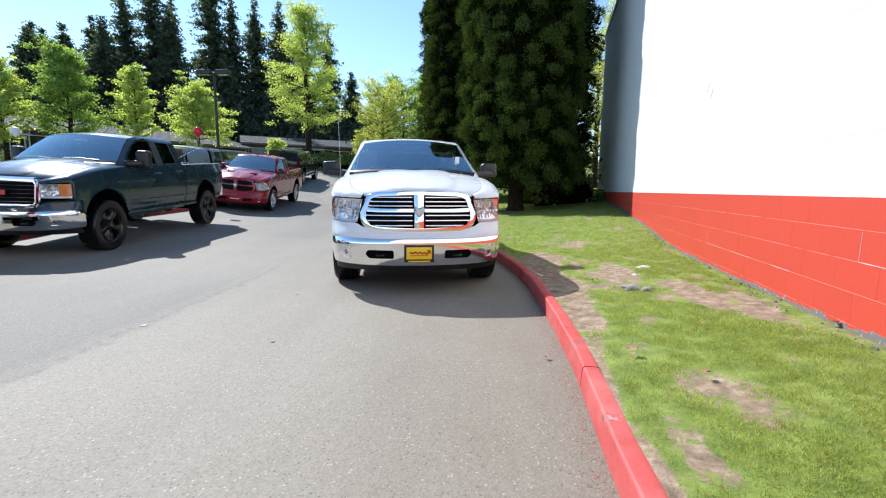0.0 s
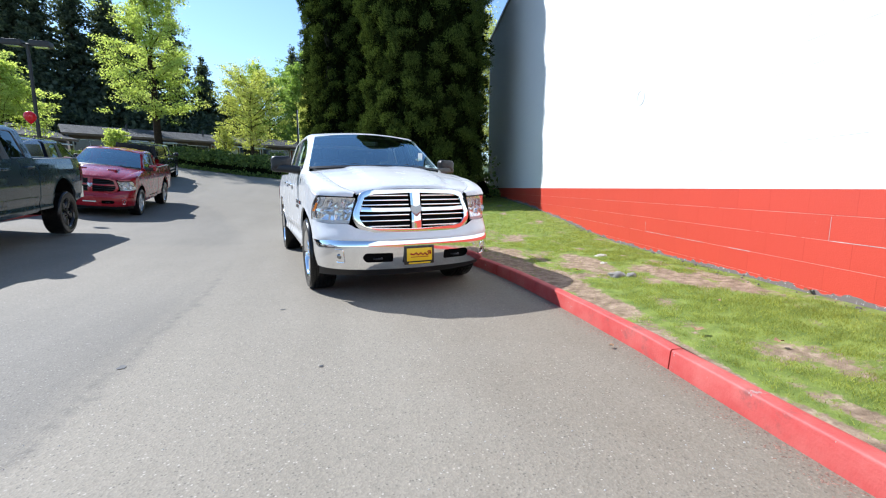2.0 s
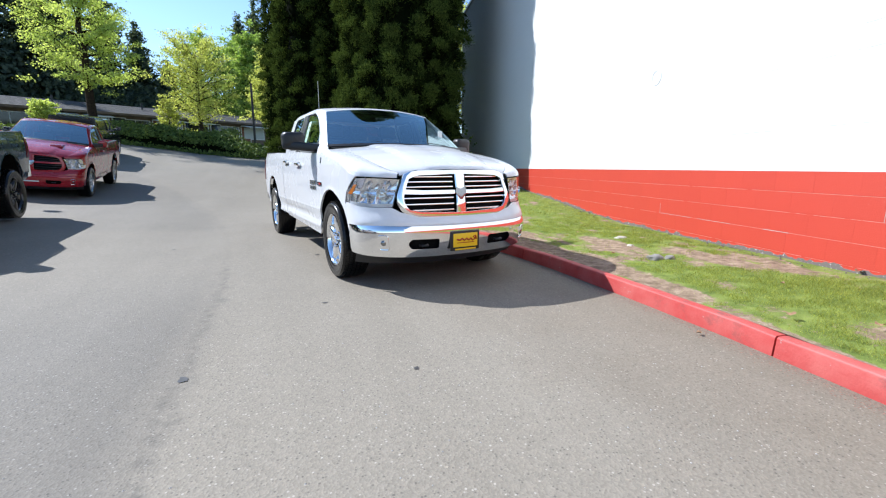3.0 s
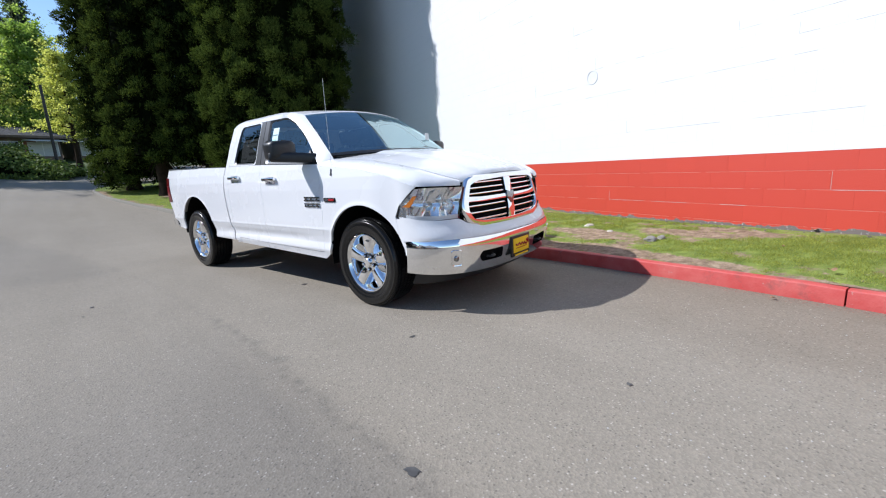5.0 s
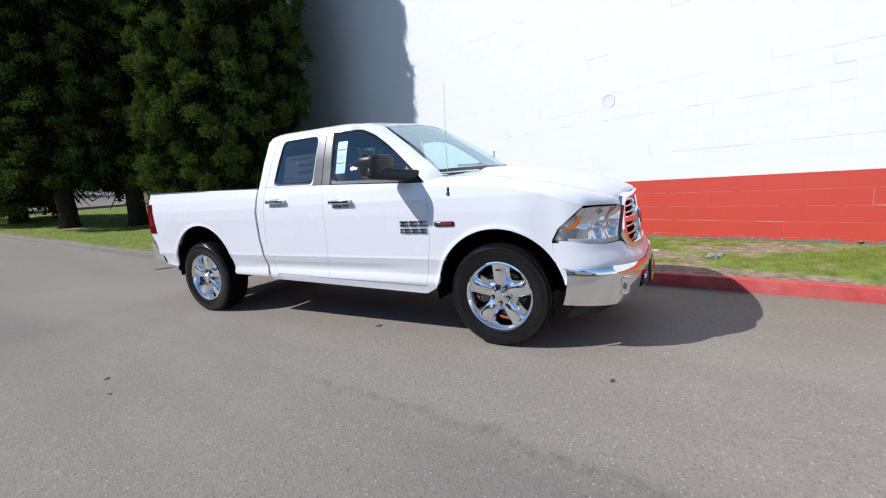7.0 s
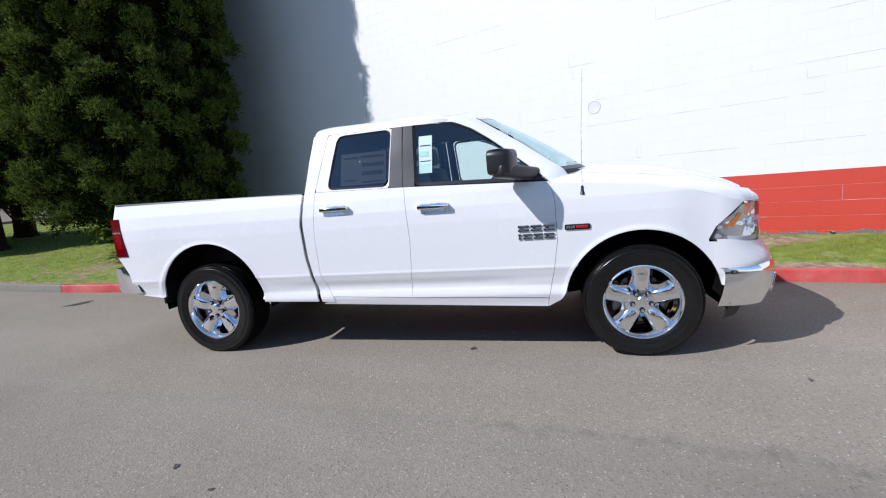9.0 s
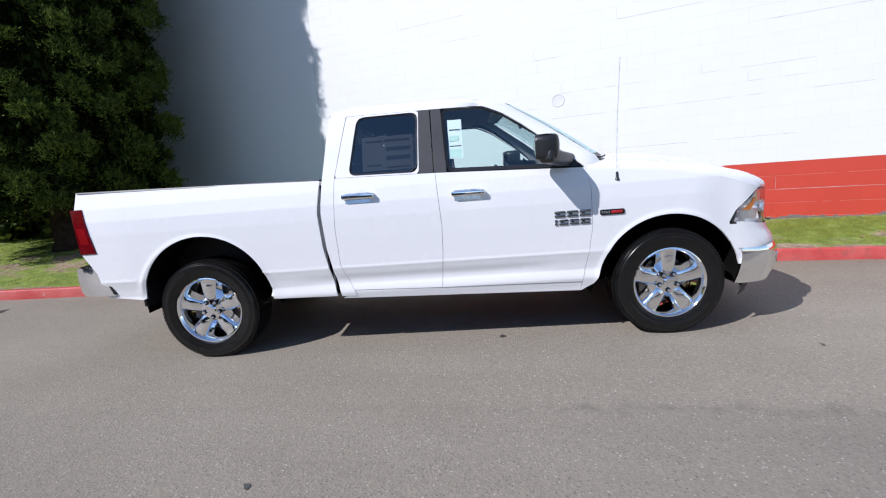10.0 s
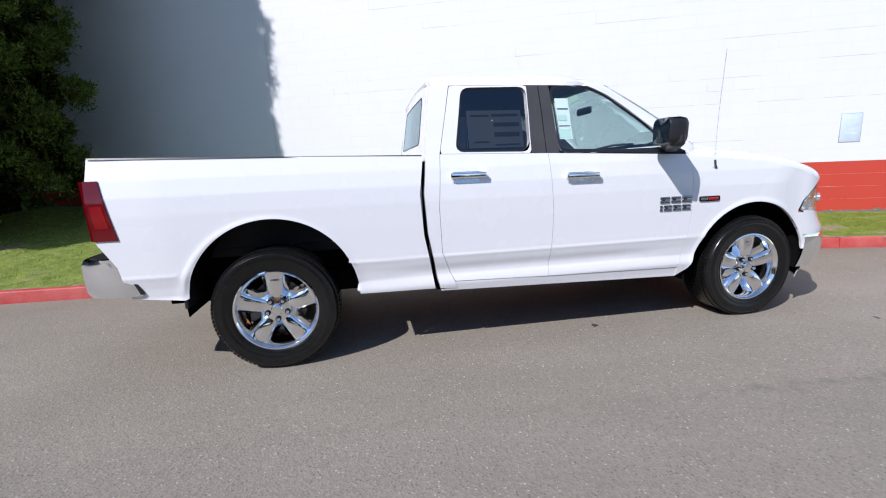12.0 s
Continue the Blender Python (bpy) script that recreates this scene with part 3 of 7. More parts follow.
def coons(bottom, top, left, right, nu, nv):
    """A sheet of nv+1 rows of points that fills four border lines."""
    B, T, L, R = resample(bottom, nu + 1), resample(top, nu + 1), resample(left, nv + 1), resample(right, nv + 1)
    u = np.linspace(0, 1, nu + 1)[None, :, None]
    v = np.linspace(0, 1, nv + 1)[:, None, None]
    c00, c10, c01, c11 = B[0], B[-1], T[0], T[-1]
    return (1 - v) * B[None] + v * T[None] + (1 - u) * L[:, None] + u * R[:, None] - ((1 - u) * (1 - v) * c00 + u * (1 - v) * c10 + (1 - u) * v * c01 + u * v * c11)


def sheet_bm(G, out, thick=0.014, bm=None, closed=False):
    """A grid of points as a panel with folded edges; out: a way that its face looks."""
    bm = bm or bmesh.new()
    G = np.asarray(G, float)
    nr, nc = G.shape[:2]
    du = np.gradient(G, axis=1)
    dv = np.gradient(G, axis=0)
    N = np.cross(du, dv)
    N /= np.maximum(np.linalg.norm(N, axis=2, keepdims=True), 1e-9)
    flip = float(np.sum(N * np.asarray(out, float))) < 0
    if flip:
        N = -N
    V = [[bm.verts.new(G[r, c]) for c in range(nc)] for r in range(nr)]

    def face(a, b, c, d):
        try:
            bm.faces.new((a, d, c, b) if flip else (a, b, c, d))
        except ValueError:
            pass

    for r in range(nr - 1):
        for c in range(nc - 1):
            face(V[r][c], V[r][c + 1], V[r + 1][c + 1], V[r + 1][c])
    if thick:
        loop = [(0, c) for c in range(nc)] + [(r, nc - 1) for r in range(1, nr)] + [(nr - 1, c) for c in range(nc - 2, -1, -1)] + [(r, 0) for r in range(nr - 2, 0, -1)]
        hi = [bm.verts.new(G[i]) for i in loop]
        lo = [bm.verts.new(G[i] - N[i] * thick) for i in loop]
        for k in range(len(loop)):
            j = (k + 1) % len(loop)
            face(hi[j], hi[k], lo[k], lo[j])
    return bm


class Body:
    """Draws the panels of one pickup: x forward from the front axle, y to its left, z up."""

    def __init__(self, S):
        self.S = S
        self.p, self.xc = S.get("p", 2.0), S.get("xc", 0.95)
        self.lift = S.get("lift", 0.0)
        self.mx = S.get("mapx", ([-6, 2], [-6, 2]))

    def fx(self, x):
        return np.interp(x, *self.mx)

    def front_x(self, r, xc, p=0):
        p = p or self.p
        return 0.45 + (xc - 0.45) * np.maximum(1 - (np.abs(r) / 0.97) ** p, 0) ** (1 / p)

    def w(self, x, z):
        """Half width of the body at a place of its side."""
        x, z = np.asarray(x, float), np.asarray(z, float)
        base = np.interp(z, [0.30, 0.40, 0.470, 0.49, 0.54, 0.60, 0.662, 0.669, 0.682, 0.688, 0.90, 1.05, 1.16, 1.26, 1.32, 1.36, 1.45, 1.60, 1.80, 1.86, 1.95],
                         [0.935, 0.952, 0.972, 0.971, 0.962, 0.971, 0.9850, 0.9885, 0.9885, 0.9862, 0.990, 0.990, 0.984, 0.966, 0.948, 0.936, 0.908, 0.866, 0.796, 0.762, 0.70])
        for cx, cz, ra in ((0.0, 0.40, 0.52), (-3.569, 0.44, 0.55)):
            d = np.hypot(x - cx, z - cz) - ra
            base = base + 0.006 * np.exp(-(d / 0.022) ** 2) * (z < 1.1) * (1 - smoothstep(x, 0.36, 0.46))
        # hollow under the waist line, and the cab drawn in towards the windscreen
        base = base - 0.008 * np.exp(-((z - 0.572) / 0.036) ** 2) * smoothstep(x, -3.0, -2.4) * (1 - smoothstep(x, -1.2, -0.66))
        base = base - 0.045 * smoothstep(x, -1.75, -0.95) * smoothstep(z, 1.33, 1.5)
        t = np.clip((x - 0.45) / (self.xc - 0.45), 0, 0.999)
        lim = 0.97 * (1 - t ** self.p) ** (1 / self.p)
        k = smoothstep(x, 0.15, 0.45)
        base = base * (1 - k) + np.minimum(base, lim) * k
        return base - 0.02 * smoothstep(-x, 4.1, 4.6)

    def put(self, G):
        G = np.array(G, float)
        G[..., 0] = self.fx(G[..., 0])
        G[..., 2] += self.lift
        return G

    def side(self, XZ, s, inset=0.0):
        """Points (x, z) of the side as places in space; s: 1 left, -1 right."""
        XZ = np.asarray(XZ, float)
        return self.put(np.stack([XZ[..., 0], s * (self.w(XZ[..., 0], XZ[..., 1]) - inset), XZ[..., 1]], -1))

    def panel(self, name, XZ, s, material, parent, label="", inset=0.0, thick=0.016):
        return part(name, sheet_bm(self.side(XZ, s, inset), (0, s, 0.05), thick), material, parent, label)

    def ring(self, name, outer, inner, s, material, parent, inset=0.0, n=72, label="", drop=0.0):
        """A frame between two closed outlines on the side."""
        O, I = resample(outer + outer[:1], n + 1), resample(inner + inner[:1], n + 1)
        G = self.side(np.stack([O, I]), s, inset)
        if drop:
            G[1, :, 1] -= s * drop
        bm = sheet_bm(G, (0, s, 0), 0.0)
        return part(name, bm, material, parent, label)


def arc(cx, cz, r, a0, a1, n=24):
    return [(cx + r * math.cos(radians(a0 + (a1 - a0) * k / n)), cz + r * math.sin(radians(a0 + (a1 - a0) * k / n))) for k in range(n + 1)]


def rounded(pts, r=0.04, n=5):
    """A closed outline with its corners rounded."""
    out = []
    k = len(pts)
    for i in range(k):
        a, b, c = Vector(pts[i - 1]), Vector(pts[i]), Vector(pts[(i + 1) % k])
        ra = min(r, (a - b).length * 0.45, (c - b).length * 0.45)
        p, q = b + (a - b).normalized() * ra, b + (c - b).normalized() * ra
        for j in range(n + 1):
            t = j / n
            out.append(tuple((1 - t) ** 2 * p + 2 * t * (1 - t) * b + t * t * q))
    return out


def shrink(pts, d):
    """An outline moved inward by about d."""
    P = np.array(pts, float)
    c = P.mean(0)
    half = (P.max(0) - P.min(0)) / 2
    return [tuple(c + (p - c) * (1 - d / half)) for p in P]


def fan_sheet(bd, outline, s, inset):
    """A glass pane inside an outline on the side, as rings closing to its middle."""
    P = np.array(outline + outline[:1], float)
    c = P.mean(0)
    G = np.stack([c + (P - c) * k for k in (1.0, 0.66, 0.33, 0.02)])
    return sheet_bm(bd.side(G, s, inset), (0, s, 0), 0.0)


# ---- wheel: built once per style ----
def make_wheel(parent, at, s, radius, style):
    """A wheel under a truck; its face looks to the side s."""
    root = new("wheel")
    root.parent = parent
    root.matrix_basis = at @ pose(0, 0, 0, -90 * s, 0, 0) @ Matrix.Scale(radius / 0.41, 4)
    key = ("wheel", style)
    if key not in make_wheel.kept:
        make_wheel.kept[key] = wheel_meshes(style)
    for name, me, label in make_wheel.kept[key]:
        ob = new(name, me)
        ob.parent = root
        tagged(ob, label)
    return root


make_wheel.kept = {}


def wheel_meshes(style):
    """Tyre, rim and brake of one wheel, lying with its face up."""
    out = []

    def keep(name, bm, mat, label=""):
        me = bpy.data.meshes.new(name)
        bm.normal_update()
        bm.to_mesh(me)
        bm.free()
        me.materials.append(mat)
        me.polygons.foreach_set("use_smooth", [True] * len(me.polygons))
        me.set_sharp_from_angle(angle=radians(38))
        out.append((name, me, label))

    bm = bmesh.new()
    prof = [(0.245, -0.115), (0.268, -0.128), (0.30, -0.139), (0.345, -0.143), (0.378, -0.134), (0.388, -0.118), (0.391, -0.095), (0.392, -0.05), (0.392, 0.05), (0.391, 0.095), (0.388, 0.118), (0.378, 0.134),
            (0.376, 0.1385), (0.372, 0.1415), (0.366, 0.1405), (0.360, 0.1385), (0.345, 0.143), (0.318, 0.1425), (0.314, 0.1395), (0.30, 0.139), (0.282, 0.134), (0.268, 0.128), (0.258, 0.118), (0.245, 0.112)]
    lathe_bm(bm, prof, 72)
    for row, (h, wd) in enumerate(((-0.100, 0.036), (-0.058, 0.037), (-0.016, 0.036), (0.026, 0.036), (0.067, 0.036), (0.104, 0.030))):
        blocks = 88 if style == "chrome" else 48
        for k in range(blocks):
            a = 2 * math.pi * (k + 0.5 * (row % 2)) / blocks
            m = Matrix.Rotation(a, 4, "Z") @ Matrix.Translation((0.4025 - (0.005 if abs(h) > 0.09 else 0), 0, h)) @ Matrix.Rotation(radians(10 if row % 2 else -10), 4, "X")
            box_bm(bm, -0.014, 0.0012, -0.0118 * 88 / blocks, 0.0118 * 88 / blocks, -wd / 2, wd / 2, m=m)
    keep("tyre", bm, M_RUBBER, "black road tyre with siped tread")
    metal = M_CHROME if style == "chrome" else M_SATIN if style == "alloy" else M_GLOSSBLACK
    bm = bmesh.new()
    lathe_bm(bm, [(0.248, 0.117), (0.264, 0.124), (0.266, 0.130), (0.258, 0.132), (0.246, 0.120), (0.238, 0.09), (0.232, 0.02), (0.235, -0.10), (0.245, -0.118)], 64)
    keep("rim", bm, metal, "bright chrome rim" if style == "chrome" else "")
    bm = bmesh.new()
    n = 5
    for k in range(n):
        secs = [(0.045, 0.036, 0.080), (0.085, 0.044, 0.096), (0.12, 0.049, 0.105), (0.16, 0.053, 0.110), (0.20, 0.057, 0.110), (0.23, 0.062, 0.107), (0.25, 0.070, 0.112)]
        rings = []
        rot = Matrix.Rotation(2 * math.pi * k / n + math.pi / 2, 4, "Z")
        for r, hw, h in secs:
            hw *= 0.9
            prof = [(-hw - 0.034, h - 0.070), (-hw - 0.010, h - 0.026), (-hw, h - 0.010), (-hw * 0.86, h - 0.0035), (-hw * 0.45, h), (0.0, h + 0.001), (hw * 0.45, h), (hw * 0.86, h - 0.0035), (hw, h - 0.010), (hw + 0.010, h - 0.026), (hw + 0.034, h - 0.070)]
            rings.append([bm.verts.new(rot @ Vector((r - 0.03 * (abs(y) / 0.09) ** 2 * (r > 0.24), y, z))) for y, z in prof])
        for a, b in zip(rings, rings[1:]):
            for q in range(len(a) - 1):
                bm.faces.new((a[q], b[q], b[q + 1], a[q + 1]))
    lathe_bm(bm, [(0.0005, 0.124), (0.030, 0.123), (0.037, 0.117), (0.039, 0.100), (0.085, 0.094), (0.090, 0.060)], 40)
    for k in range(n):
        a = 2 * math.pi * (k + 0.5) / n + math.pi / 2
        lathe_bm(bm, [(0.0005, 0.124), (0.008, 0.123), (0.0115, 0.118), (0.0115, 0.092), (0.017, 0.088)], 10, Matrix.Translation((0.066 * math.cos(a), 0.066 * math.sin(a), 0)))
    keep("wheel_face", bm, metal, "five broad chrome spokes with lug nuts" if style == "chrome" else "")
    for k in range(n if style == "chrome" else 0):
        a = 2 * math.pi * (k + 0.5) / n + math.pi / 2
        keep("nut_well", lathe_bm(bmesh.new(), [(0.0185, 0.100), (0.0185, 0.1065), (0.0125, 0.1062), (0.0118, 0.100)], 14, Matrix.Translation((0.066 * math.cos(a), 0.066 * math.sin(a), 0))), M_GLOSSBLACK, "dark well round a lug nut")
    bm = bmesh.new()
    lathe_bm(bm, [(0.0005, 0.030), (0.10, 0.030), (0.11, 0.005), (0.175, 0.005), (0.178, -0.015), (0.11, -0.018), (0.0005, -0.018)], 40)
    box_bm(bm, -0.19, -0.10, -0.09, 0.09, -0.05, 0.03, 0.012)
    keep("brake", bm, M_STEEL, "steel brake disc and caliper")
    return out


# ---- pickup ----
def pickup(name, label, at, S, group=""):
    """A pickup from its style sheet S."""
    T = thing(name, label, "pickup truck", at, group)
    bd = Body(S)
    PM = S["paint"]
    full = S.get("full", False)
    wb = bd.fx(-3.569)
    lift = bd.lift
    ra_f, ra_r = S.get("arch", 0.515), S.get("arch", 0.525)

    # side panels
    arch_r = arc(-3.555, 0.47, ra_r, 175, -1, 30)
    arch_f = arc(-0.005, 0.40, ra_f, 172, 14 if S.get("front", "crosshair") == "block" else 31, 28)
    block = S.get("front", "crosshair") == "block"
    xe = 0.715 if block else 0.63
    nose = [(0.472, 0.50), (0.56, 0.625), (0.57, 0.79), (0.705, 0.82), (0.705, 1.03), (xe, 1.06)] if block else [(0.440, 0.668), (0.432, 0.72), (0.420, 0.79), (0.414, 0.823), (0.456, 0.905), (0.602, 1.038), (xe, 1.06)]
    for s in (1, -1):
        side = "left" if s == 1 else "right"
        bottom = [(-4.40, 0.545), (-4.10, 0.515)] + arch_r + [(-2.99, 0.457), (-2.52, 0.448)]
        bed = bd.panel("bed_side", coons(bottom, [(-4.535, 1.392), (-3.5, 1.372), (-2.565, 1.343)], [(-4.40, 0.545), (-4.44, 0.75), (-4.53, 0.90), (-4.55, 1.15), (-4.535, 1.392)],
                                         [(-2.52, 0.448), (-2.535, 0.55), (-2.585, 0.83), (-2.60, 1.10), (-2.565, 1.343)], 96, 88 if full else 40), s, PM, T)
        part("bed_rail_cap", sheet_bm(bd.put(np.array([[(x, s * (float(bd.w(x, 1.36)) + o), 1.346 + 0.046 * (-2.57 - x) / 1.97 + h) for x in np.linspace(-4.53, -2.57, 12)] for o, h in ((0.000, -0.004), (-0.004, 0.006), (-0.10, 0.008), (-0.14, -0.04))])), (0, 0, 1), 0.0), M_BLACK, T, "black plastic rail cap")
        # cab corner behind the rear door
        bd.panel("cab_corner", coons([(-2.485, 0.445), (-2.366, 0.44)], [(-2.475, 1.811), (-2.346, 1.811)], [(-2.485, 0.445), (-2.505, 0.55), (-2.555, 0.83), (-2.57, 1.10), (-2.545, 1.34), (-2.515, 1.55), (-2.475, 1.811)],
                                     [(-2.366, 0.44), (-2.381, 0.49), (-2.408, 0.54), (-2.466, 0.70), (-2.475, 1.0), (-2.450, 1.352), (-2.346, 1.811)], 6, 110 if full else 44), s, PM, T, thick=0.055)
        # doors
        rd = bd.panel("rear_door", coons([(-2.378, 0.49), (-1.697, 0.470)], [(-2.447, 1.352), (-1.689, 1.335)], [(-2.378, 0.49), (-2.405, 0.54), (-2.463, 0.70), (-2.472, 1.0), (-2.447, 1.352)], [(-1.697, 0.470), (-1.672, 0.75), (-1.665, 0.95), (-1.689, 1.335)], 20, 110 if full else 50), s, PM, T)
        fd = bd.panel("front_door", coons([(-1.694, 0.470), (-0.637, 0.445)], [(-1.686, 1.335), (-0.598, 1.292)], [(-1.694, 0.470), (-1.669, 0.75), (-1.662, 0.95), (-1.686, 1.335)], [(-0.637, 0.445), (-0.594, 0.65), (-0.562, 0.864), (-0.569, 1.15), (-0.598, 1.292)], 28, 110 if full else 50), s, PM, T)
        bd.panel("rocker_panel", coons([(-2.475, 0.425), (-0.648, 0.372)], [(-2.368, 0.486), (-0.640, 0.441)], [(-2.475, 0.425), (-2.368, 0.486)], [(-0.648, 0.372), (-0.640, 0.441)], 12, 6), s, PM, T, inset=0.004)
        # upper doors and windows
        win_r = rounded([(-2.342, 1.362), (-2.262, 1.795), (-1.795, 1.80), (-1.815, 1.350)], 0.06)
        fr_r = [(-2.4465, 1.354), (-2.3425, 1.808), (-1.790, 1.809), (-1.808, 1.340)]
        if not S.get("single"):
            bd.ring("window_frame", rounded(fr_r, 0.01), win_r, s, PM, rd)
        bd.ring("window_seal", win_r, shrink(win_r, 0.016), s, M_BLACK, rd, inset=0.002, drop=0.012)
        pane = part("window_pane", fan_sheet(bd, shrink(win_r, 0.014), s, 0.012), S.get("rear_glass", G_DARK), rd, "dark tinted glass")
        pane.visible_shadow = False
        bd.panel("pillar_trim", coons([(-1.806, 1.340), (-1.702, 1.337)], [(-1.788, 1.808), (-1.706, 1.812)], [(-1.806, 1.340), (-1.788, 1.808)], [(-1.702, 1.337), (-1.706, 1.812)], 3, 8), s, M_PILLAR, rd, "dark grey pillar trim")
        bd.panel("pillar_trim", coons([(-1.694, 1.337), (-1.602, 1.334)], [(-1.698, 1.812), (-1.622, 1.812)], [(-1.694, 1.337), (-1.698, 1.812)], [(-1.602, 1.334), (-1.622, 1.812)], 3, 8), s, M_PILLAR, fd, "dark grey pillar trim")
        win_f = rounded([(-1.600, 1.338), (-1.618, 1.808), (-1.33, 1.812), (-1.16, 1.735), (-0.90, 1.545), (-0.625, 1.305)], 0.05)
        bd.ring("window_seal", win_f, shrink(win_f, 0.024), s, M_BLACK, fd, inset=0.0, drop=0.012)
        if full:
            bd.ring("inner_frame", shrink(win_f, -0.06), win_f, s, M_TRIMIN, fd, inset=0.040, label="dark inner door trim")
            bd.ring("inner_frame", shrink(win_r, -0.055), win_r, s, M_TRIMIN, rd, inset=0.040, label="dark inner door trim")
        pane = part("window_pane", fan_sheet(bd, shrink(win_f, 0.022), s, 0.012), G_CLEAR if not S.get("dark_glass") else G_DARK, fd, "clear side glass")
        pane.visible_shadow = False
        bd.panel("mirror_base", coons([(-0.80, 1.312), (-0.615, 1.304)], [(-0.80, 1.44), (-0.64, 1.315)], [(-0.80, 1.312), (-0.80, 1.44)], [(-0.615, 1.304), (-0.64, 1.315)], 3, 3), s, M_BLACK, fd, inset=-0.004)
        # roof rail and windscreen pillar
        xs = np.linspace(-2.47, -1.30, 18)
        rail = []
        for z, y in ((1.8105, None), (1.846, 0.768), (1.868, 0.738), (1.885, 0.70)):
            rail.append([(x, s * ((float(bd.w(x, 1.812)) + 0.001 if y is None else y) - 0.012 * float(smoothstep(x, -1.39, -1.31))), z - 0.018 * float(smoothstep(x, -1.39, -1.31)) - 0.012 * max(0, (x + 1.6) / 0.3) ** 2 - (0.02 if z > 1.86 else 0.0) * float(smoothstep(x, -1.6, -1.1)) - 0.015 * float(smoothstep(-x, 2.35, 2.5))) for x in xs])
        part("roof_rail", sheet_bm(bd.put(rail), (0, s, 1), 0.0), PM, T)
        outer = resample([(-1.42, s * (float(bd.w(-1.42, 1.806)) - 0.008), 1.806)] + [(x, s * (float(bd.w(x, z)) + 0.001), z) for x, z in ((-1.30, 1.808), (-1.15, 1.738), (-1.02, 1.648), (-0.90, 1.552), (-0.74, 1.420), (-0.60, 1.300), (-0.575, 1.262))], 20)
        inner = resample([(-1.42, s * 0.690, 1.850), (-1.30, s * 0.704, 1.860), (-1.125, s * 0.688, 1.822), (-0.80, s * 0.778, 1.60), (-0.480, s * 0.868, 1.362), (-0.462, s * 0.862, 1.325)], 20)
        mid = (outer + inner) / 2 + np.array([0.0, s * 0.012, 0.010])
        part("windscreen_pillar", sheet_bm(bd.put(np.stack([outer, mid, inner])), (0, s, 0.5), 0.012), PM, T)
        # front wing
        part("wing", sheet_bm(bd.side(coons([(-0.646, 0.372), (-0.55, 0.425), (-0.52, 0.47)] + arch_f[1:] + [nose[0]], [(-0.592, 1.275), (-0.3, 1.25), (0.0, 1.22), (0.3, 1.165), (0.5, 1.105), (xe, 1.06)],
                                      [(-0.646, 0.372), (-0.634, 0.445), (-0.591, 0.65), (-0.559, 0.864), (-0.566, 1.15), (-0.595, 1.275)], nose, 84, 72 if full else 30), s), (0, s, 0), 0.02), PM, T)
        O = np.concatenate([bd.side([(-0.592, 1.275), (-0.3, 1.25), (0.0, 1.22), (0.3, 1.165), (0.5, 1.105), (xe, 1.06)], s), bd.put([(float(bd.front_x(0.76, 0.93)), s * 0.76, 1.052), (float(bd.front_x(0.62, 0.90)), s * 0.62, 1.045)])])
        I = bd.put([(-0.50, s * 0.80, 1.338), (-0.3, s * 0.80, 1.325), (0.0, s * 0.795, 1.296), (0.3, s * 0.78, 1.245), (0.52, s * 0.755, 1.192), (0.66, s * 0.715, 1.146), (0.735, s * 0.66, 1.116), (0.795, s * 0.59, 1.088)])
        O, I = resample(O, 40), resample(I, 40)
        rows = []
        for k in np.linspace(0, 1, 9):
            a = k * math.pi / 2
            q = O.copy()
            q[:, :2] = I[:, :2] + (O[:, :2] - I[:, :2]) * math.cos(a)
            q[:, 2] = O[:, 2] + (I[:, 2] - O[:, 2]) * math.sin(a)
            rows.append(q)
        part("wing_top", sheet_bm(np.stack(rows), (0, s, 1), 0.01), PM, T)
        if not block:
            edge = arc(-0.005, 0.40, ra_f, 12, 31, 8)
            bd.panel("wing_end", coons([edge[0], (0.535, 0.505)], [(0.420, 0.805), (0.535, 0.800)], edge + [(0.426, 0.72), (0.420, 0.805)], [(0.535, 0.505), (0.535, 0.800)], 6, 16), s, PM, T, inset=0.0015)
        # wheel wells
        for cx, cz, ra in ((-3.555, 0.47, ra_r + 0.03), (-0.005, 0.40, ra_f + 0.03)):
            A = arc(cx, cz, ra, 188, -7, 24)
            G = [[(x, s * y, z) for x, z in A] for y in (0.40, 0.60, 0.80, 0.935)]
            b = sheet_bm(bd.put(G), (0, 0, -1), 0.0)
            sheet_bm(bd.put([[(cx + (x - cx) * k, s * 0.40, cz + (z - cz) * k) for x, z in A] for k in (0.02, 1.0)]), (0, s, 0), 0.0, b)
            part("wheel_well", b, M_LINER, T, "black wheel well liner")
        # lamps
        def front(rz, xc, push=0.0):
            rz = np.asarray(rz, float)
            over = np.maximum(rz[..., 0] - 0.9695, 0)
            x = bd.front_x(np.minimum(rz[..., 0], 0.9695), xc) + push - over
            y = np.where(over > 0, bd.w(x, rz[..., 1]) + push * 0.3, np.minimum(rz[..., 0], 0.9695))
            return bd.put(np.stack([x, s * y, rz[..., 1]], -1))
        if S.get("front", "crosshair") == "crosshair":
            lamp = coons([(0.665, 0.786), (0.83, 0.784), (0.95, 0.797), (1.016, 0.828)], [(0.60, 1.032), (0.76, 1.040), (0.885, 1.045), (0.940, 1.04)], [(0.665, 0.786), (0.60, 1.032)], [(1.016, 0.828), (0.984, 0.90), (0.940, 1.04)], 22, 8)
        else:
            lamp = coons([(0.63, 0.82), (0.952, 0.82)], [(0.63, 1.035), (0.952, 1.035)], [(0.63, 0.82), (0.63, 1.035)], [(0.952, 0.82), (0.952, 1.035)], 20, 8)
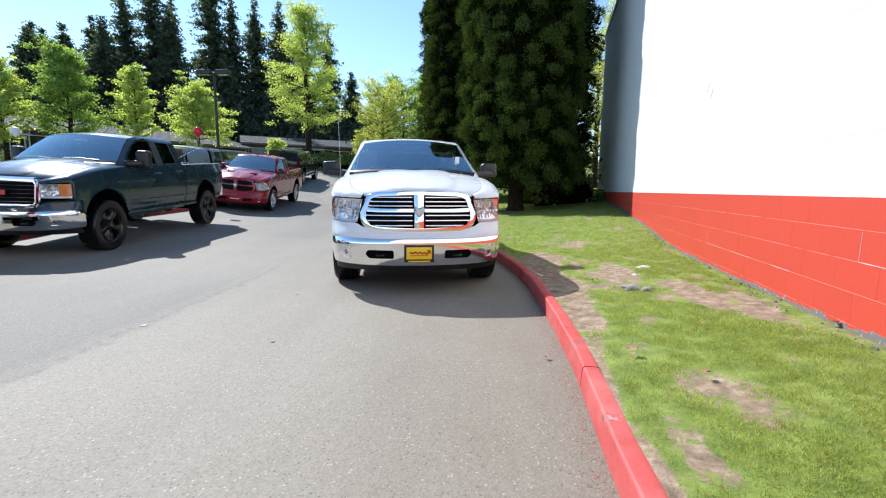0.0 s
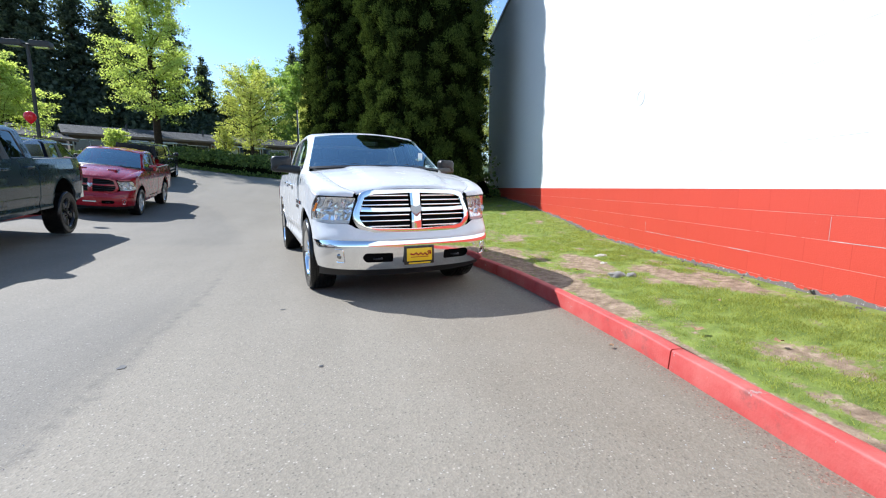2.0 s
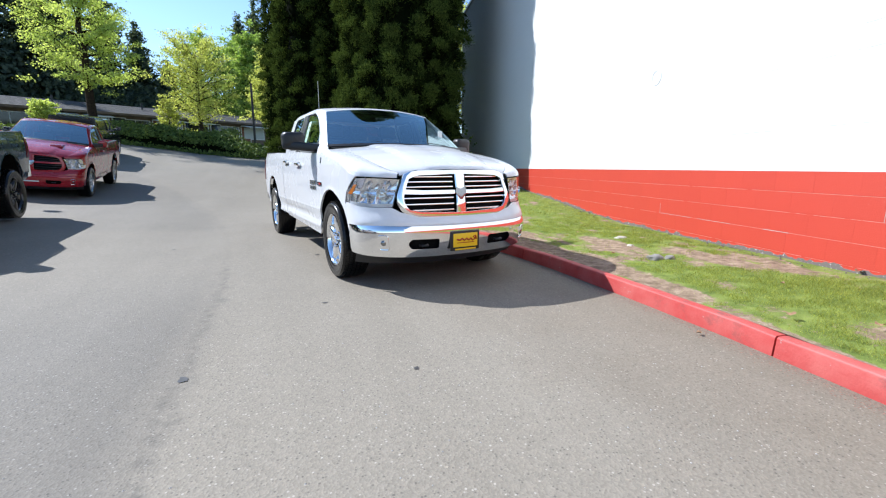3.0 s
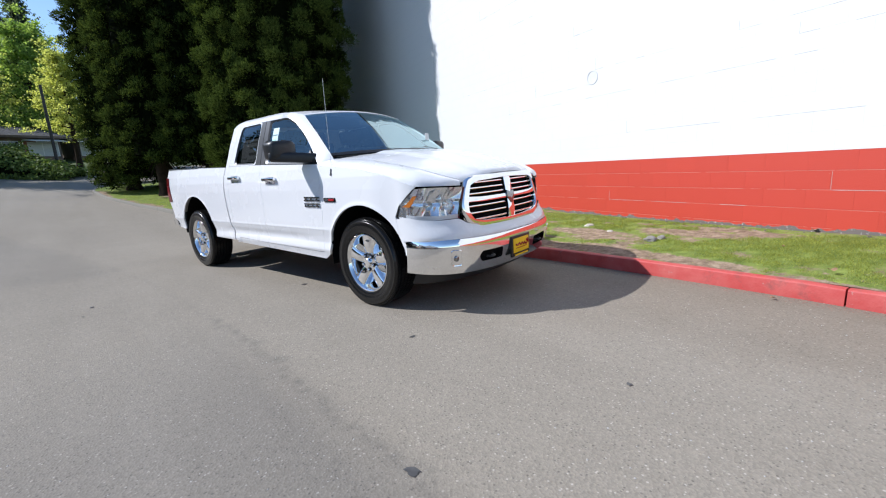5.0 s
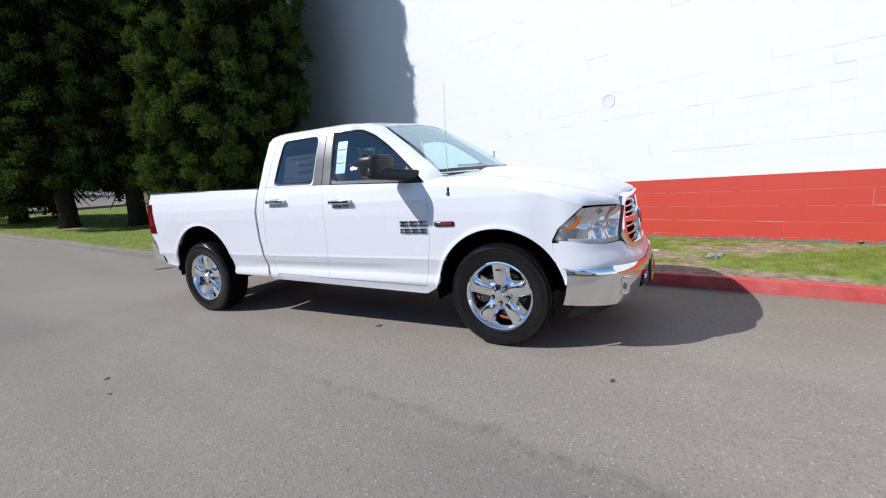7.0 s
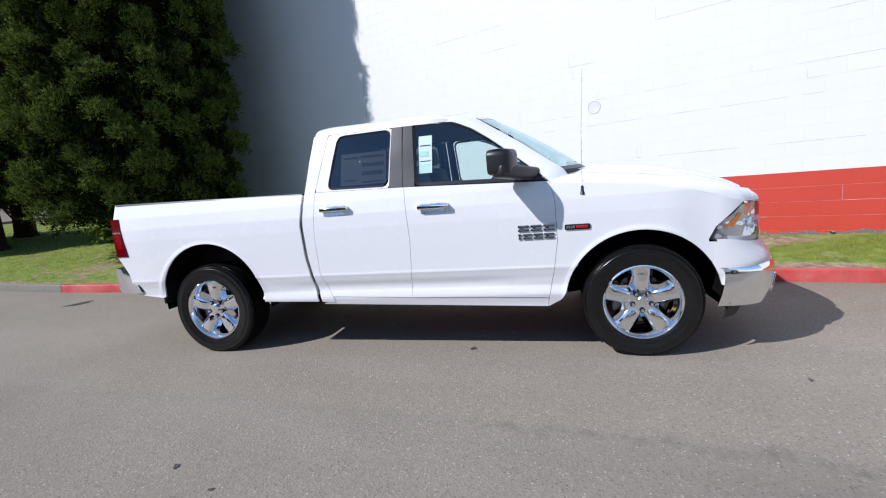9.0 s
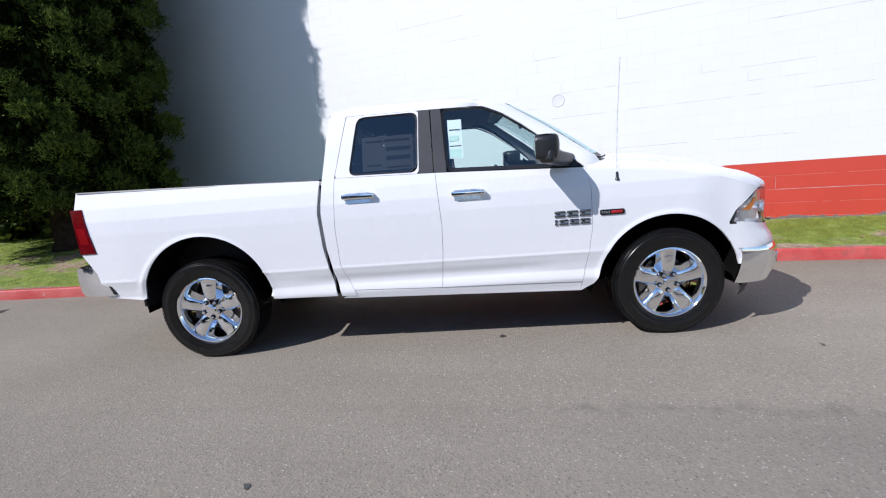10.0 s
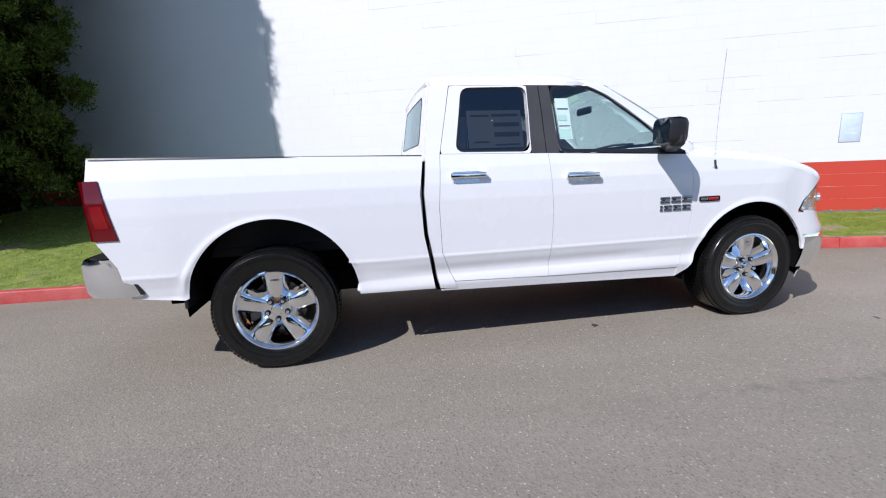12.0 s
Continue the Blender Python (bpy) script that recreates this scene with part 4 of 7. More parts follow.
        uu_, vv_ = np.meshgrid(np.linspace(0, 1, 61), np.linspace(0, 1, 21))
        gi = np.array([np.interp(np.linspace(0, lamp.shape[1] - 1, 61), np.arange(lamp.shape[1]), row) for row in np.moveaxis(lamp, 2, 0).reshape(-1, lamp.shape[1])]).reshape(2, lamp.shape[0], 61)
        fine = np.array([[np.interp(np.linspace(0, lamp.shape[0] - 1, 21), np.arange(lamp.shape[0]), gi[c, :, k]) for k in range(61)] for c in (0, 1)]).transpose(2, 1, 0)
        dip = sum(0.060 * np.exp(-(((uu_ - cu) / wu) ** 4 + ((vv_ - cv) / 0.42) ** 4)) for cu, cv, wu in ((0.22, 0.5, 0.17), (0.56, 0.5, 0.14)))
        dip = dip + 0.0015 * np.sin(uu_ * 46) + 0.010 * (np.abs(vv_ - 0.52) < 0.05)
        shell = front(fine, 0.925, -0.020)
        shell[..., 0] -= dip
        head = part("headlamp", sheet_bm(shell, (1, 0, 0), 0.0), M_LAMPWHITE, T, "clear headlamp with amber corner")
        part("lamp_rim", sheet_bm(np.stack([front(np.concatenate([lamp[0], lamp[1:, -1], lamp[-1, -2::-1], lamp[-2:0:-1, 0], lamp[:1, 0]]), 0.925, d) for d in (0.001, -0.024)]), (1, 0, 0), 0.0), M_BLACK, head)
        amber = lamp[2:7, 20:22] if S.get("front", "crosshair") == "crosshair" else lamp[:, 14:]
        part("turn_signal", sheet_bm(front(amber[1:], 0.925, -0.010), (1, 0, 0), 0.0), M_AMBER, head, "amber turn signal")
        for (r, z, q) in ((0.735, 0.905, 0.046), (0.862, 0.905, 0.036)):
            m = Matrix.Translation(Vector(front((r, z), 0.925, -0.045))) @ pose(0, 0, 0, 0, 90, 0) @ pose(0, 0, 0, -s * math.degrees(math.asin(min(r, 0.9) / 0.97)) * 0.55, 0, 0)
            b = lathe_bm(bmesh.new(), [(q, 0.040), (q * 0.96, 0.034), (q * 0.75, 0.008), (q * 0.35, -0.004), (0.012, -0.004), (0.011, 0.016), (0.0005, 0.018)], 20, m)
            part("reflector", b, M_LAMPWHITE, head, "silver reflector bowl")
        b = sheet_bm(front(lamp[:2, :20], 0.925, -0.014), (1, 0, 0), 0.006)
        part("lamp_divider", b, M_LAMPGREY, head)
        lens = part("lens", sheet_bm(front(lamp, 0.925, 0.002), (1, 0, 0), 0.0), G_LENS, head, "clear lens")
        lens.visible_shadow = False
        # tail lamp wraps the rear corner
        tl = part("tail_lamp", sheet_bm(bd.side(coons([(-4.535, 0.915), (-4.405, 0.915)], [(-4.552, 1.265), (-4.475, 1.265)], [(-4.535, 0.915), (-4.552, 1.265)], [(-4.405, 0.915), (-4.475, 1.265)], 5, 10), s, -0.008), (0, s, 0), 0.02), M_LAMPRED, T, "red tail lamp")
        part("lamp_core", sheet_bm(bd.side(coons([(-4.515, 0.99), (-4.44, 0.99)], [(-4.53, 1.12), (-4.465, 1.12)], [(-4.515, 0.99), (-4.53, 1.12)], [(-4.44, 0.99), (-4.465, 1.12)], 4, 4), s, -0.010), (0, s, 0), 0.004), M_LAMPREDLIGHT, tl)
        part("lamp_back", sheet_bm(bd.put([[(-4.56, s * 0.955, 0.915), (-4.575, s * 0.82, 0.915)], [(-4.572, s * 0.955, 1.265), (-4.582, s * 0.80, 1.265)]]), (-1, 0, 0), 0.02), M_LAMPRED, tl)
        # door handles
        for xh, zh, door in ((-2.272, 1.203, rd), (-1.455, 1.168, fd)):
            if S.get("single") and door is rd:
                continue
            yw = float(bd.w(xh, zh))
            b = bmesh.new()
            x0 = float(bd.fx(xh))
            box_bm(b, x0 - 0.122, x0 + 0.122, s * (yw + 0.030) - 0.010, s * (yw + 0.030) + 0.010, zh + lift - 0.012, zh + lift + 0.024, 0.009, seg=3)
            box_bm(b, x0 - 0.116, x0 - 0.082, min(s * (yw - 0.01), s * (yw + 0.03)), max(s * (yw - 0.01), s * (yw + 0.03)), zh + lift - 0.010, zh + lift + 0.022, 0.006)
            box_bm(b, x0 + 0.068, x0 + 0.118, min(s * (yw - 0.01), s * (yw + 0.034)), max(s * (yw - 0.01), s * (yw + 0.034)), zh + lift - 0.014, zh + lift + 0.026, 0.008)
            part("handle", b, M_CHROME if S.get("chrome", True) and not block else PM, door, "pull handle")
            b = bmesh.new()
            sheet_bm(bd.side(coons(rounded([(xh - 0.10, zh - 0.045), (xh + 0.09, zh - 0.045)], 0.01)[:2], [(xh - 0.10, zh + 0.03), (xh + 0.09, zh + 0.03)], [(xh - 0.10, zh - 0.045), (xh - 0.10, zh + 0.03)], [(xh + 0.09, zh - 0.045), (xh + 0.09, zh + 0.03)], 6, 5), s, -0.002), (0, s, 0), 0.0, b)
            part("handle_cup", b, M_SATIN if S.get("chrome", True) and not block else PM, door)
        # mirrors on long arms
        big = S.get("mirror", "tow") == "tow"
        b = bmesh.new()
        x0 = float(bd.fx(-0.90))
        if big:
            prof = rounded([(1.03, 1.352), (1.262, 1.362), (1.270, 1.50), (1.242, 1.530), (1.06, 1.535), (1.025, 1.50)], 0.035, 6)
        elif S["mirror"] == "tall":
            prof = rounded([(1.00, 1.27), (1.20, 1.27), (1.21, 1.56), (1.18, 1.60), (1.03, 1.60), (0.995, 1.56)], 0.05, 6)
        else:
            prof = rounded([(0.99, 1.31), (1.19, 1.31), (1.20, 1.46), (1.17, 1.50), (1.03, 1.50), (0.985, 1.46)], 0.05, 6)
        prof = np.array(prof + prof[:1])
        c = prof.mean(0)
        G = []
        for x, k in ((-0.075, 0.93), (-0.060, 1.0), (0.030, 1.0), (0.058, 0.95), (0.074, 0.80), (0.082, 0.40), (0.084, 0.02)):
            q = c + (prof - c) * k
            G.append([(x0 + x + 0.2 * (1.15 - a), s * a, h + lift) for a, h in q])
        b = sheet_bm(G, (1, 0, 0), 0.0)
        mir = part("mirror", b, M_BLACK if S.get("mirror_black", True) else PM, T, "black side mirror on a long arm")
        part("mirror_arm", box(-0.050, 0.055, -0.02, 0.44 if big else 0.26, -0.042, 0.055, 0.03, m=Matrix.Translation((x0 + 0.20, s * 0.885, 1.345 + lift)) @ pose(0, 0, 0, 0, 0, s * 32 + (0 if s == 1 else 180)) @ pose(0, 0, 0, 5, 0, 0), seg=4), M_BLACK, mir)
        q = c + (prof - c) * 0.90
        part("mirror_glass", sheet_bm([[(x0 - 0.076 + 0.2 * (1.15 - a), s * (c[0] + (a - c[0]) * k), c[1] + (h - c[1]) * k + lift) for a, h in q] for k in (1.0, 0.02)], (-1, 0, 0), 0.0), M_BADGEDARK, mir, "mirror glass")
        if full:
            part("mirror_lens", sheet_bm([[(x0 + dx + 0.2 * (1.15 - a), s * a, h) for a in np.linspace(1.205, 1.256, 4)] for dx, h in ((-0.045, 1.527), (0.006, 1.530), (0.048, 1.512), (0.066, 1.480))], (0.5, 0, 1), 0.0), M_SATIN, mir, "small clear marker lens on the mirror")

    # bonnet
    tt = np.linspace(0, 1, 26)
    I = resample(np.array([(-0.50, 0.797, 1.340), (-0.3, 0.797, 1.327), (0.0, 0.792, 1.298), (0.3, 0.777, 1.247), (0.52, 0.752, 1.194), (0.66, 0.712, 1.148), (0.735, 0.657, 1.118), (0.795, 0.587, 1.090)]), 26)
    G = []
    for k, (x, r, z) in zip(tt, I):
        row = []
        bul = 0.24 * (1 - k) ** 1.5 + 0.062
        for u in np.linspace(-1, 1, 41):
            q = 1 - u * u
            dome = 0.020 * float(smoothstep(abs(u), 0.62, 0.50)) * (1 - k * 0.4) - 0.010 * math.exp(-(u / 0.16) ** 2) * (1 - k * 0.5)
            zz = z + 0.040 * q * (1 + 0.25 * k) + dome
            row.append((x + bul * q, r * u, zz))
        G.append(row)
    G.append([(x + 0.012, y, z - 0.022) for x, y, z in G[-1]])
    part("bonnet", sheet_bm(bd.put(G), (0, 0, 1), 0.015), PM, T)
    if S.get("scoop"):
        for s in (1, -1):
            part("bonnet_scoop", box(0.05, 0.42, s * 0.36 - 0.13, s * 0.36 + 0.13, 1.27 + lift, 1.335 + lift, 0.03, seg=4), PM, T)
    # cowl and wipers
    uu = np.linspace(-1, 1, 25)
    part("cowl", sheet_bm(bd.put([[(-0.20 - 0.235 * u * u, 0.80 * u, 1.362 - 0.02 * u * u) for u in uu], [(-0.32 - 0.20 * u * u, 0.83 * u, 1.372 - 0.015 * u * u) for u in uu]]), (0, 0, 1), 0.0), M_BLACK, T, "black plastic cowl")
    base = np.array([(-0.275 - 0.21 * u * u, 0.868 * u, 1.384 - 0.022 * u * u) for u in uu])
    top = np.array([(-1.055 - 0.07 * u * u, 0.688 * u, 1.876 - 0.052 * u * u) for u in uu])
    G = [base + (top - base) * k + np.array([0.5, 0, 0.8]) * 0.020 * math.sin(math.pi * k) for k in np.linspace(0, 1, 11)]
    ws = part("windscreen", sheet_bm(bd.put(G), (1, 0, 1), 0.0), G_SCREEN, T, "sloping clear windscreen")
    ws.visible_shadow = False
    part("screen_seal", sheet_bm(bd.put([base + (top - base) * k + np.array([0.5, 0, 0.8]) * (0.020 * math.sin(math.pi * k) + 0.002) for k in (0.0, 0.05)]), (1, 0, 1), 0.0), M_BLACK, ws)
    part("screen_band", sheet_bm(bd.put([base + (top - base) * k + np.array([0.5, 0, 0.8]) * (0.020 * math.sin(math.pi * k) + 0.002) for k in (0.962, 1.0)]), (1, 0, 1), 0.0), PM, ws)
    for y0, y1 in ((0.62, 0.08), (-0.05, -0.60)):
        pts = [(-0.31 - 0.2 * (y0 / 0.83) ** 2, y0, 1.398), (-0.36 - 0.12 * (((y0 + y1) / 2) / 0.83) ** 2, (y0 + y1) / 2, 1.425), (-0.35 - 0.2 * (y1 / 0.83) ** 2, y1, 1.418)]
        part("wiper", tube_bm(bmesh.new(), bd.put(pts), 0.011, 6), M_BLACK, T)
    # roof
    X = np.linspace(-1.055, -2.485, 22)
    G = []
    for x in X:
        zc = np.interp(-x, [1.05, 1.3, 1.8, 2.3, 2.42, 2.485], [1.876, 1.912, 1.93, 1.915, 1.90, 1.87])
        ze = np.interp(-x, [1.10, 1.3, 1.8, 2.3, 2.42, 2.485], [1.822, 1.866, 1.886, 1.878, 1.868, 1.848])
        hw = np.interp(-x, [1.05, 1.3, 2.4, 2.485], [0.688, 0.705, 0.70, 0.69])
        G.append([(x - 0.07 * u * u * max(0, 1 - (-1.055 - x) / 0.25), hw * u, ze + (zc - ze) * (1 - u * u)) for u in np.linspace(-1, 1, 25)])
    part("roof", sheet_bm(bd.put(G), (0, 0, 1), 0.02), PM, T)
    part("headliner", sheet_bm(bd.put([[(x, 0.70 * u, 1.83 - 0.02 * u * u) for u in np.linspace(-1, 1, 7)] for x in (-1.20, -1.8, -2.44)]), (0, 0, -1), 0.0), M_HEADLINER, T, "dark grey headliner")
    # cab back with its window
    def back(rz):
        rz = np.asarray(rz, float)
        return bd.put(np.stack([-2.538 + 0.075 * np.clip((rz[..., 1] - 1.34) / 0.5, 0, 1.2) - 0.022 * (1 - (rz[..., 0] / 0.95) ** 2), rz[..., 0], rz[..., 1]], -1))
    outl = [(-0.955, 1.30), (-0.765, 1.86), (0.765, 1.86), (0.955, 1.30)]
    inn = rounded([(-0.60, 1.43), (-0.54, 1.78), (0.54, 1.78), (0.60, 1.43)], 0.05)
    O, I = resample(rounded(outl, 0.04) + rounded(outl, 0.04)[:1], 73), resample(inn + inn[:1], 73)
    cb = part("cab_back", sheet_bm(back(np.stack([O, I])), (-1, 0, 0), 0.0), PM, T)
    part("cab_back_lower", sheet_bm(back(coons([(-0.955, 0.5), (0.955, 0.5)], [(-0.955, 1.30), (0.955, 1.30)], [(-0.955, 0.5), (-0.955, 1.30)], [(0.955, 0.5), (0.955, 1.30)], 6, 4)), (-1, 0, 0), 0.0), PM, cb)
    pn = part("rear_pane", sheet_bm(back(np.stack([I, I * 0.02 + np.array([0, 1.57])])), (-1, 0, 0), 0.0), S.get("rear_glass", G_DARK), cb, "dark rear window")
    pn.visible_shadow = False
    bt = back(np.stack([I * 1.0, I + (np.array([0, 1.6]) - I) * 0.05]))
    bt[..., 0] -= 0.0015
    part("rear_seal", sheet_bm(bt, (-1, 0, 0), 0.0), M_BLACK, cb)
    # bed inside and tailgate
    x0, x1 = float(bd.fx(-4.50)), float(bd.fx(-2.60))
    LM = M_BLACK if full else PM
    part("bed_floor", box(x0, x1, -0.56, 0.56, 0.70 + lift, 0.76 + lift), LM, T, "dark lined cargo bed floor", False)
    for s in (1, -1):
        part("bed_wall", box(x0, x1, min(s * 0.83, s * 0.86), max(s * 0.83, s * 0.86), 1.04 + lift, 1.33 + lift), LM, T, "", False)
        part("bed_ledge", box(x0, x1, min(s * 0.562, s * 0.86), max(s * 0.562, s * 0.86), 1.01 + lift, 1.036 + lift), LM, T, "", False)
        part("bed_inner_wall", box(x0, x1, min(s * 0.53, s * 0.56), max(s * 0.53, s * 0.56), 0.764 + lift, 1.036 + lift), LM, T, "", False)
    part("bed_front", box(x1 - 0.015, x1 + 0.02, -0.93, 0.93, 0.5 + lift, 1.34 + lift), PM, T, "", False)
    tg = part("tailgate", box(float(bd.fx(-4.578)), float(bd.fx(-4.50)), -0.80, 0.80, 0.66 + lift, 1.385 + lift, 0.02, seg=3), PM, T)
    part("gate_handle", box(float(bd.fx(-4.592)), float(bd.fx(-4.57)), -0.12, 0.12, 1.12 + lift, 1.20 + lift, 0.008), M_BLACK, tg)
    # rear bumper
    fx0 = lambda x: float(bd.fx(x))
    RB = M_CHROME if S.get("chrome", True) else PM
    G = []
    for z, o in ((0.565, -0.03), (0.60, 0.0), (0.69, 0.012), (0.77, 0.008), (0.80, -0.01), (0.802, -0.07)):
        row = [(np.interp(z, [0.56, 0.80], [-4.325, -4.42]), -0.968, z)]
        row += [(-4.50 - (0.20 + o) * max(0, 1 - abs(u) ** 5) ** 0.2, 0.972 * u, z) for u in np.linspace(-1, 1, 41)]
        row += [(np.interp(z, [0.56, 0.80], [-4.325, -4.42]), 0.968, z)]
        G.append(row)
    rb = part("rear_bumper", sheet_bm(bd.put(G), (-1, 0, 0), 0.01), RB, T, "chrome rear bumper")
    part("step_pad", sheet_bm(bd.put([[(-4.50 - a * max(0, 1 - abs(u) ** 5) ** 0.2, 0.955 * u, 0.806) for u in np.linspace(-1, 1, 31)] for a in (0.0, 0.16)]), (0, 0, 1), 0.008), M_BLACK, rb, "black step pad")
    for s in (1, -1):
        part("bumper_end", sheet_bm(bd.put([[(np.interp(z, [0.56, 0.80], [-4.325, -4.42]) + a, s * 0.9705, z) for z in np.linspace(0.575, 0.795, 8)] for a in (-0.010, 0.012)]), (0, s, 0), 0.02), M_BLACK, rb, "black end strip")
        part("mud_flap", box(fx0(-4.112), fx0(-4.088), min(s * 0.66, s * 0.962), max(s * 0.66, s * 0.962), 0.455 + lift, 0.76 + lift, 0.008), M_BLACK, T, "black rubber mud flap")
    # chassis, floor, axles
    b = bmesh.new()
    fx = lambda x: float(bd.fx(x))
    box_bm(b, fx(-2.50), fx(-0.62), -0.90, 0.90, 0.42 + lift, 0.50 + lift)
    box_bm(b, fx(-4.40), fx(0.60), -0.45, 0.45, 0.36 + lift, 0.52 + lift)
    box_bm(b, fx(-4.40), fx(-2.5), -0.52, 0.52, 0.55 + lift, 0.70 + lift)
    box_bm(b, -0.55, 0.62, -0.42, 0.42, 0.50 + lift, 1.15 + lift)
    box_bm(b, 0.55, 0.72, -0.62, 0.62, 0.50 + lift, 1.00 + lift)
    # added black filler between cab and bed, so the open gap looks shaded
    box_bm(b, fx(-2.585), fx(-2.53), -0.90, 0.90, 0.45 + lift, 1.31 + lift)
    hub = S.get("tyre", 0.41) - 0.015
    tube_bm(b, [(wb, -0.85, hub), (wb, 0.85, hub)], 0.05, 10)
    tube_bm(b, [(0, -0.85, hub), (0, 0.85, hub)], 0.035, 10)
    lathe_bm(b, [(0.0005, -0.13), (0.10, -0.10), (0.14, 0), (0.10, 0.10), (0.0005, 0.13)], 14, Matrix.Translation((wb, 0, hub)))
    part("chassis", b, M_LINER, T, "black chassis and axles, with an added dark gap filler", False)
    # cabin
    b = bmesh.new()
    box_bm(b, fx(-0.92), fx(-0.52), -0.82, 0.82, 1.05 + lift, 1.30 + lift, 0.05, seg=3)
    box_bm(b, fx(-0.62), fx(-0.56), -0.86, 0.86, 0.5 + lift, 1.30 + lift)
    box_bm(b, fx(-2.48), fx(-0.6), -0.88, 0.88, 0.50 + lift, 0.56 + lift)
    for s in (1, -1):
        box_bm(b, fx(-2.40), fx(-0.70), min(s * 0.84, s * 0.89), max(s * 0.84, s * 0.89), 0.50 + lift, 1.315 + lift, 0.02)
    box_bm(b, fx(-2.50), fx(-2.44), -0.86, 0.86, 0.50 + lift, 1.36 + lift)
    part("cabin_trim", b, M_TRIMIN, T, "dark dashboard, floor and door linings")
    for y in (0.40, -0.40):
        b = bmesh.new()
        box_bm(b, fx(-1.60), fx(-1.10), y - 0.25, y + 0.25, 0.80 + lift, 0.98 + lift, 0.06, seg=3)
        mb = Matrix.Translation((fx(-1.62), y, 0.95 + lift)) @ pose(0, 0, 0, 0, -14, 0)
        box_bm(b, -0.07, 0.07, -0.24, 0.24, 0.0, 0.58, 0.06, mb, 3)
        box_bm(b, -0.05, 0.05, -0.13, 0.13, 0.62, 0.80, 0.04, mb, 3)
        part("front_seat", b, M_CLOTH, T, "dark cloth bucket seat")
    if not S.get("single"):
        b = bmesh.new()
        box_bm(b, -2.40, -1.95, -0.68, 0.68, 0.80 + lift, 0.98 + lift, 0.05, seg=3)
        box_bm(b, -2.42, -2.28, -0.68, 0.68, 0.95 + lift, 1.45 + lift, 0.05, seg=3)
        for y in (0.42, -0.42):
            box_bm(b, -2.40, -2.31, y - 0.13, y + 0.13, 1.46 + lift, 1.62 + lift, 0.04, seg=3)
        part("rear_bench", b, M_CLOTH, T, "dark cloth rear bench")
    m = Matrix.Translation((fx(-1.06), 0.40, 1.20 + lift)) @ pose(0, 0, 0, 0, 62, 0)
    b = bmesh.new()
    tube_bm(b, [m @ Vector((0.185 * math.cos(a), 0.185 * math.sin(a), 0)) for a in [2 * math.pi * k / 28 for k in range(29)]], 0.016, 8)
    tube_bm(b, [m @ Vector((-0.18, 0, 0)), m @ Vector((0, 0, -0.03)), m @ Vector((0.18, 0, 0))], 0.02, 6)
    tube_bm(b, [m @ Vector((0, 0, -0.02)), m @ Vector((0, 0, -0.25))], 0.035, 8)
    part("steering_wheel", b, M_TRIMIN, T)
    part("inner_mirror", box(fx(-0.93), fx(-0.90), -0.12, 0.12, 1.69 + lift, 1.755 + lift, 0.015, seg=3), M_TRIMIN, T)

    # front end
    def fr(rz, xc, push=0.0):
        rz = np.asarray(rz, float)
        lean = 0.05 * np.clip((rz[..., 1] - 0.80) / 0.3, 0, 1.2)
        return bd.put(np.stack([bd.front_x(rz[..., 0], xc) + push - lean, rz[..., 0], rz[..., 1]], -1))
    style = S.get("front", "crosshair")
    th = np.linspace(-1, 1, 61)
    R = 0.9699 * np.sin(th * math.pi / 2)
    zlo = 0.605 + 0.02 * (np.abs(R) / 0.97) ** 2
    zhi = np.interp(np.abs(R), [0, 0.44, 0.62, 0.67, 0.83, 0.93, 0.97], [0.690, 0.695, 0.745, 0.784, 0.783, 0.796, 0.82])
    G = []
    for k, xk, pk in ((0, 0.962, 2.9), (0.08, 0.980, 2.9), (0.22, 0.984, 2.8), (0.42, 0.976, 2.7), (0.62, 0.960, 2.55), (0.82, 0.948, 2.45), (1, 0.942, bd.p)):
        q = fr(np.stack([R, zlo + (zhi - zlo) * k], -1), 0.945, 0.0)
        q[..., 0] += bd.front_x(R, xk if style == "crosshair" else 0.96, pk) - bd.front_x(R, 0.945)
        q[..., 1] *= 1 + 0.004 * (np.abs(R) / 0.97) ** 8
        G.append(q)
    part("nose_panel", sheet_bm(np.stack(G), (1, 0, 0), 0.0), PM, T)
    GM = S.get("grille", M_CHROME)
    b = bmesh.new()
    sheet_bm(fr(coons([(-0.46, 0.69), (0.46, 0.69)], [(-0.52, 1.09), (0.52, 1.09)], [(-0.46, 0.69), (-0.605, 0.85), (-0.52, 1.09)], [(0.46, 0.69), (0.605, 0.85), (0.52, 1.09)], 20, 8), 0.93, -0.055), (1, 0, 0), 0.0, b)
    gr = part("grille", b, M_LINER, T, "chrome framed grille with dark openings" if GM is M_CHROME else "dark grille")

    def bar(name, pts, h, d=0.03, push=0.0, mat=None, lab=""):
        """A rounded bar on the nose, along points (r, z); h: its half width by point."""
        P = resample(pts, 25)
        H = np.interp(np.linspace(0, 1, 25), np.linspace(0, 1, len(h)), h)
        t = np.gradient(P, axis=0)
        t /= np.linalg.norm(t, axis=1, keepdims=True)
        n = np.stack([-t[:, 1], t[:, 0]], 1)
        rows = [fr(P + n * (H * k)[:, None], 0.93, push + dd) for k, dd in ((-1.0, -d), (-0.985, -0.004), (-0.85, 0.002), (0.0, 0.004), (0.85, 0.002), (0.985, -0.004), (1.0, -d))]
        return part(name, sheet_bm(np.stack(rows), (1, 0, 0), 0.0), mat or GM, gr, lab)

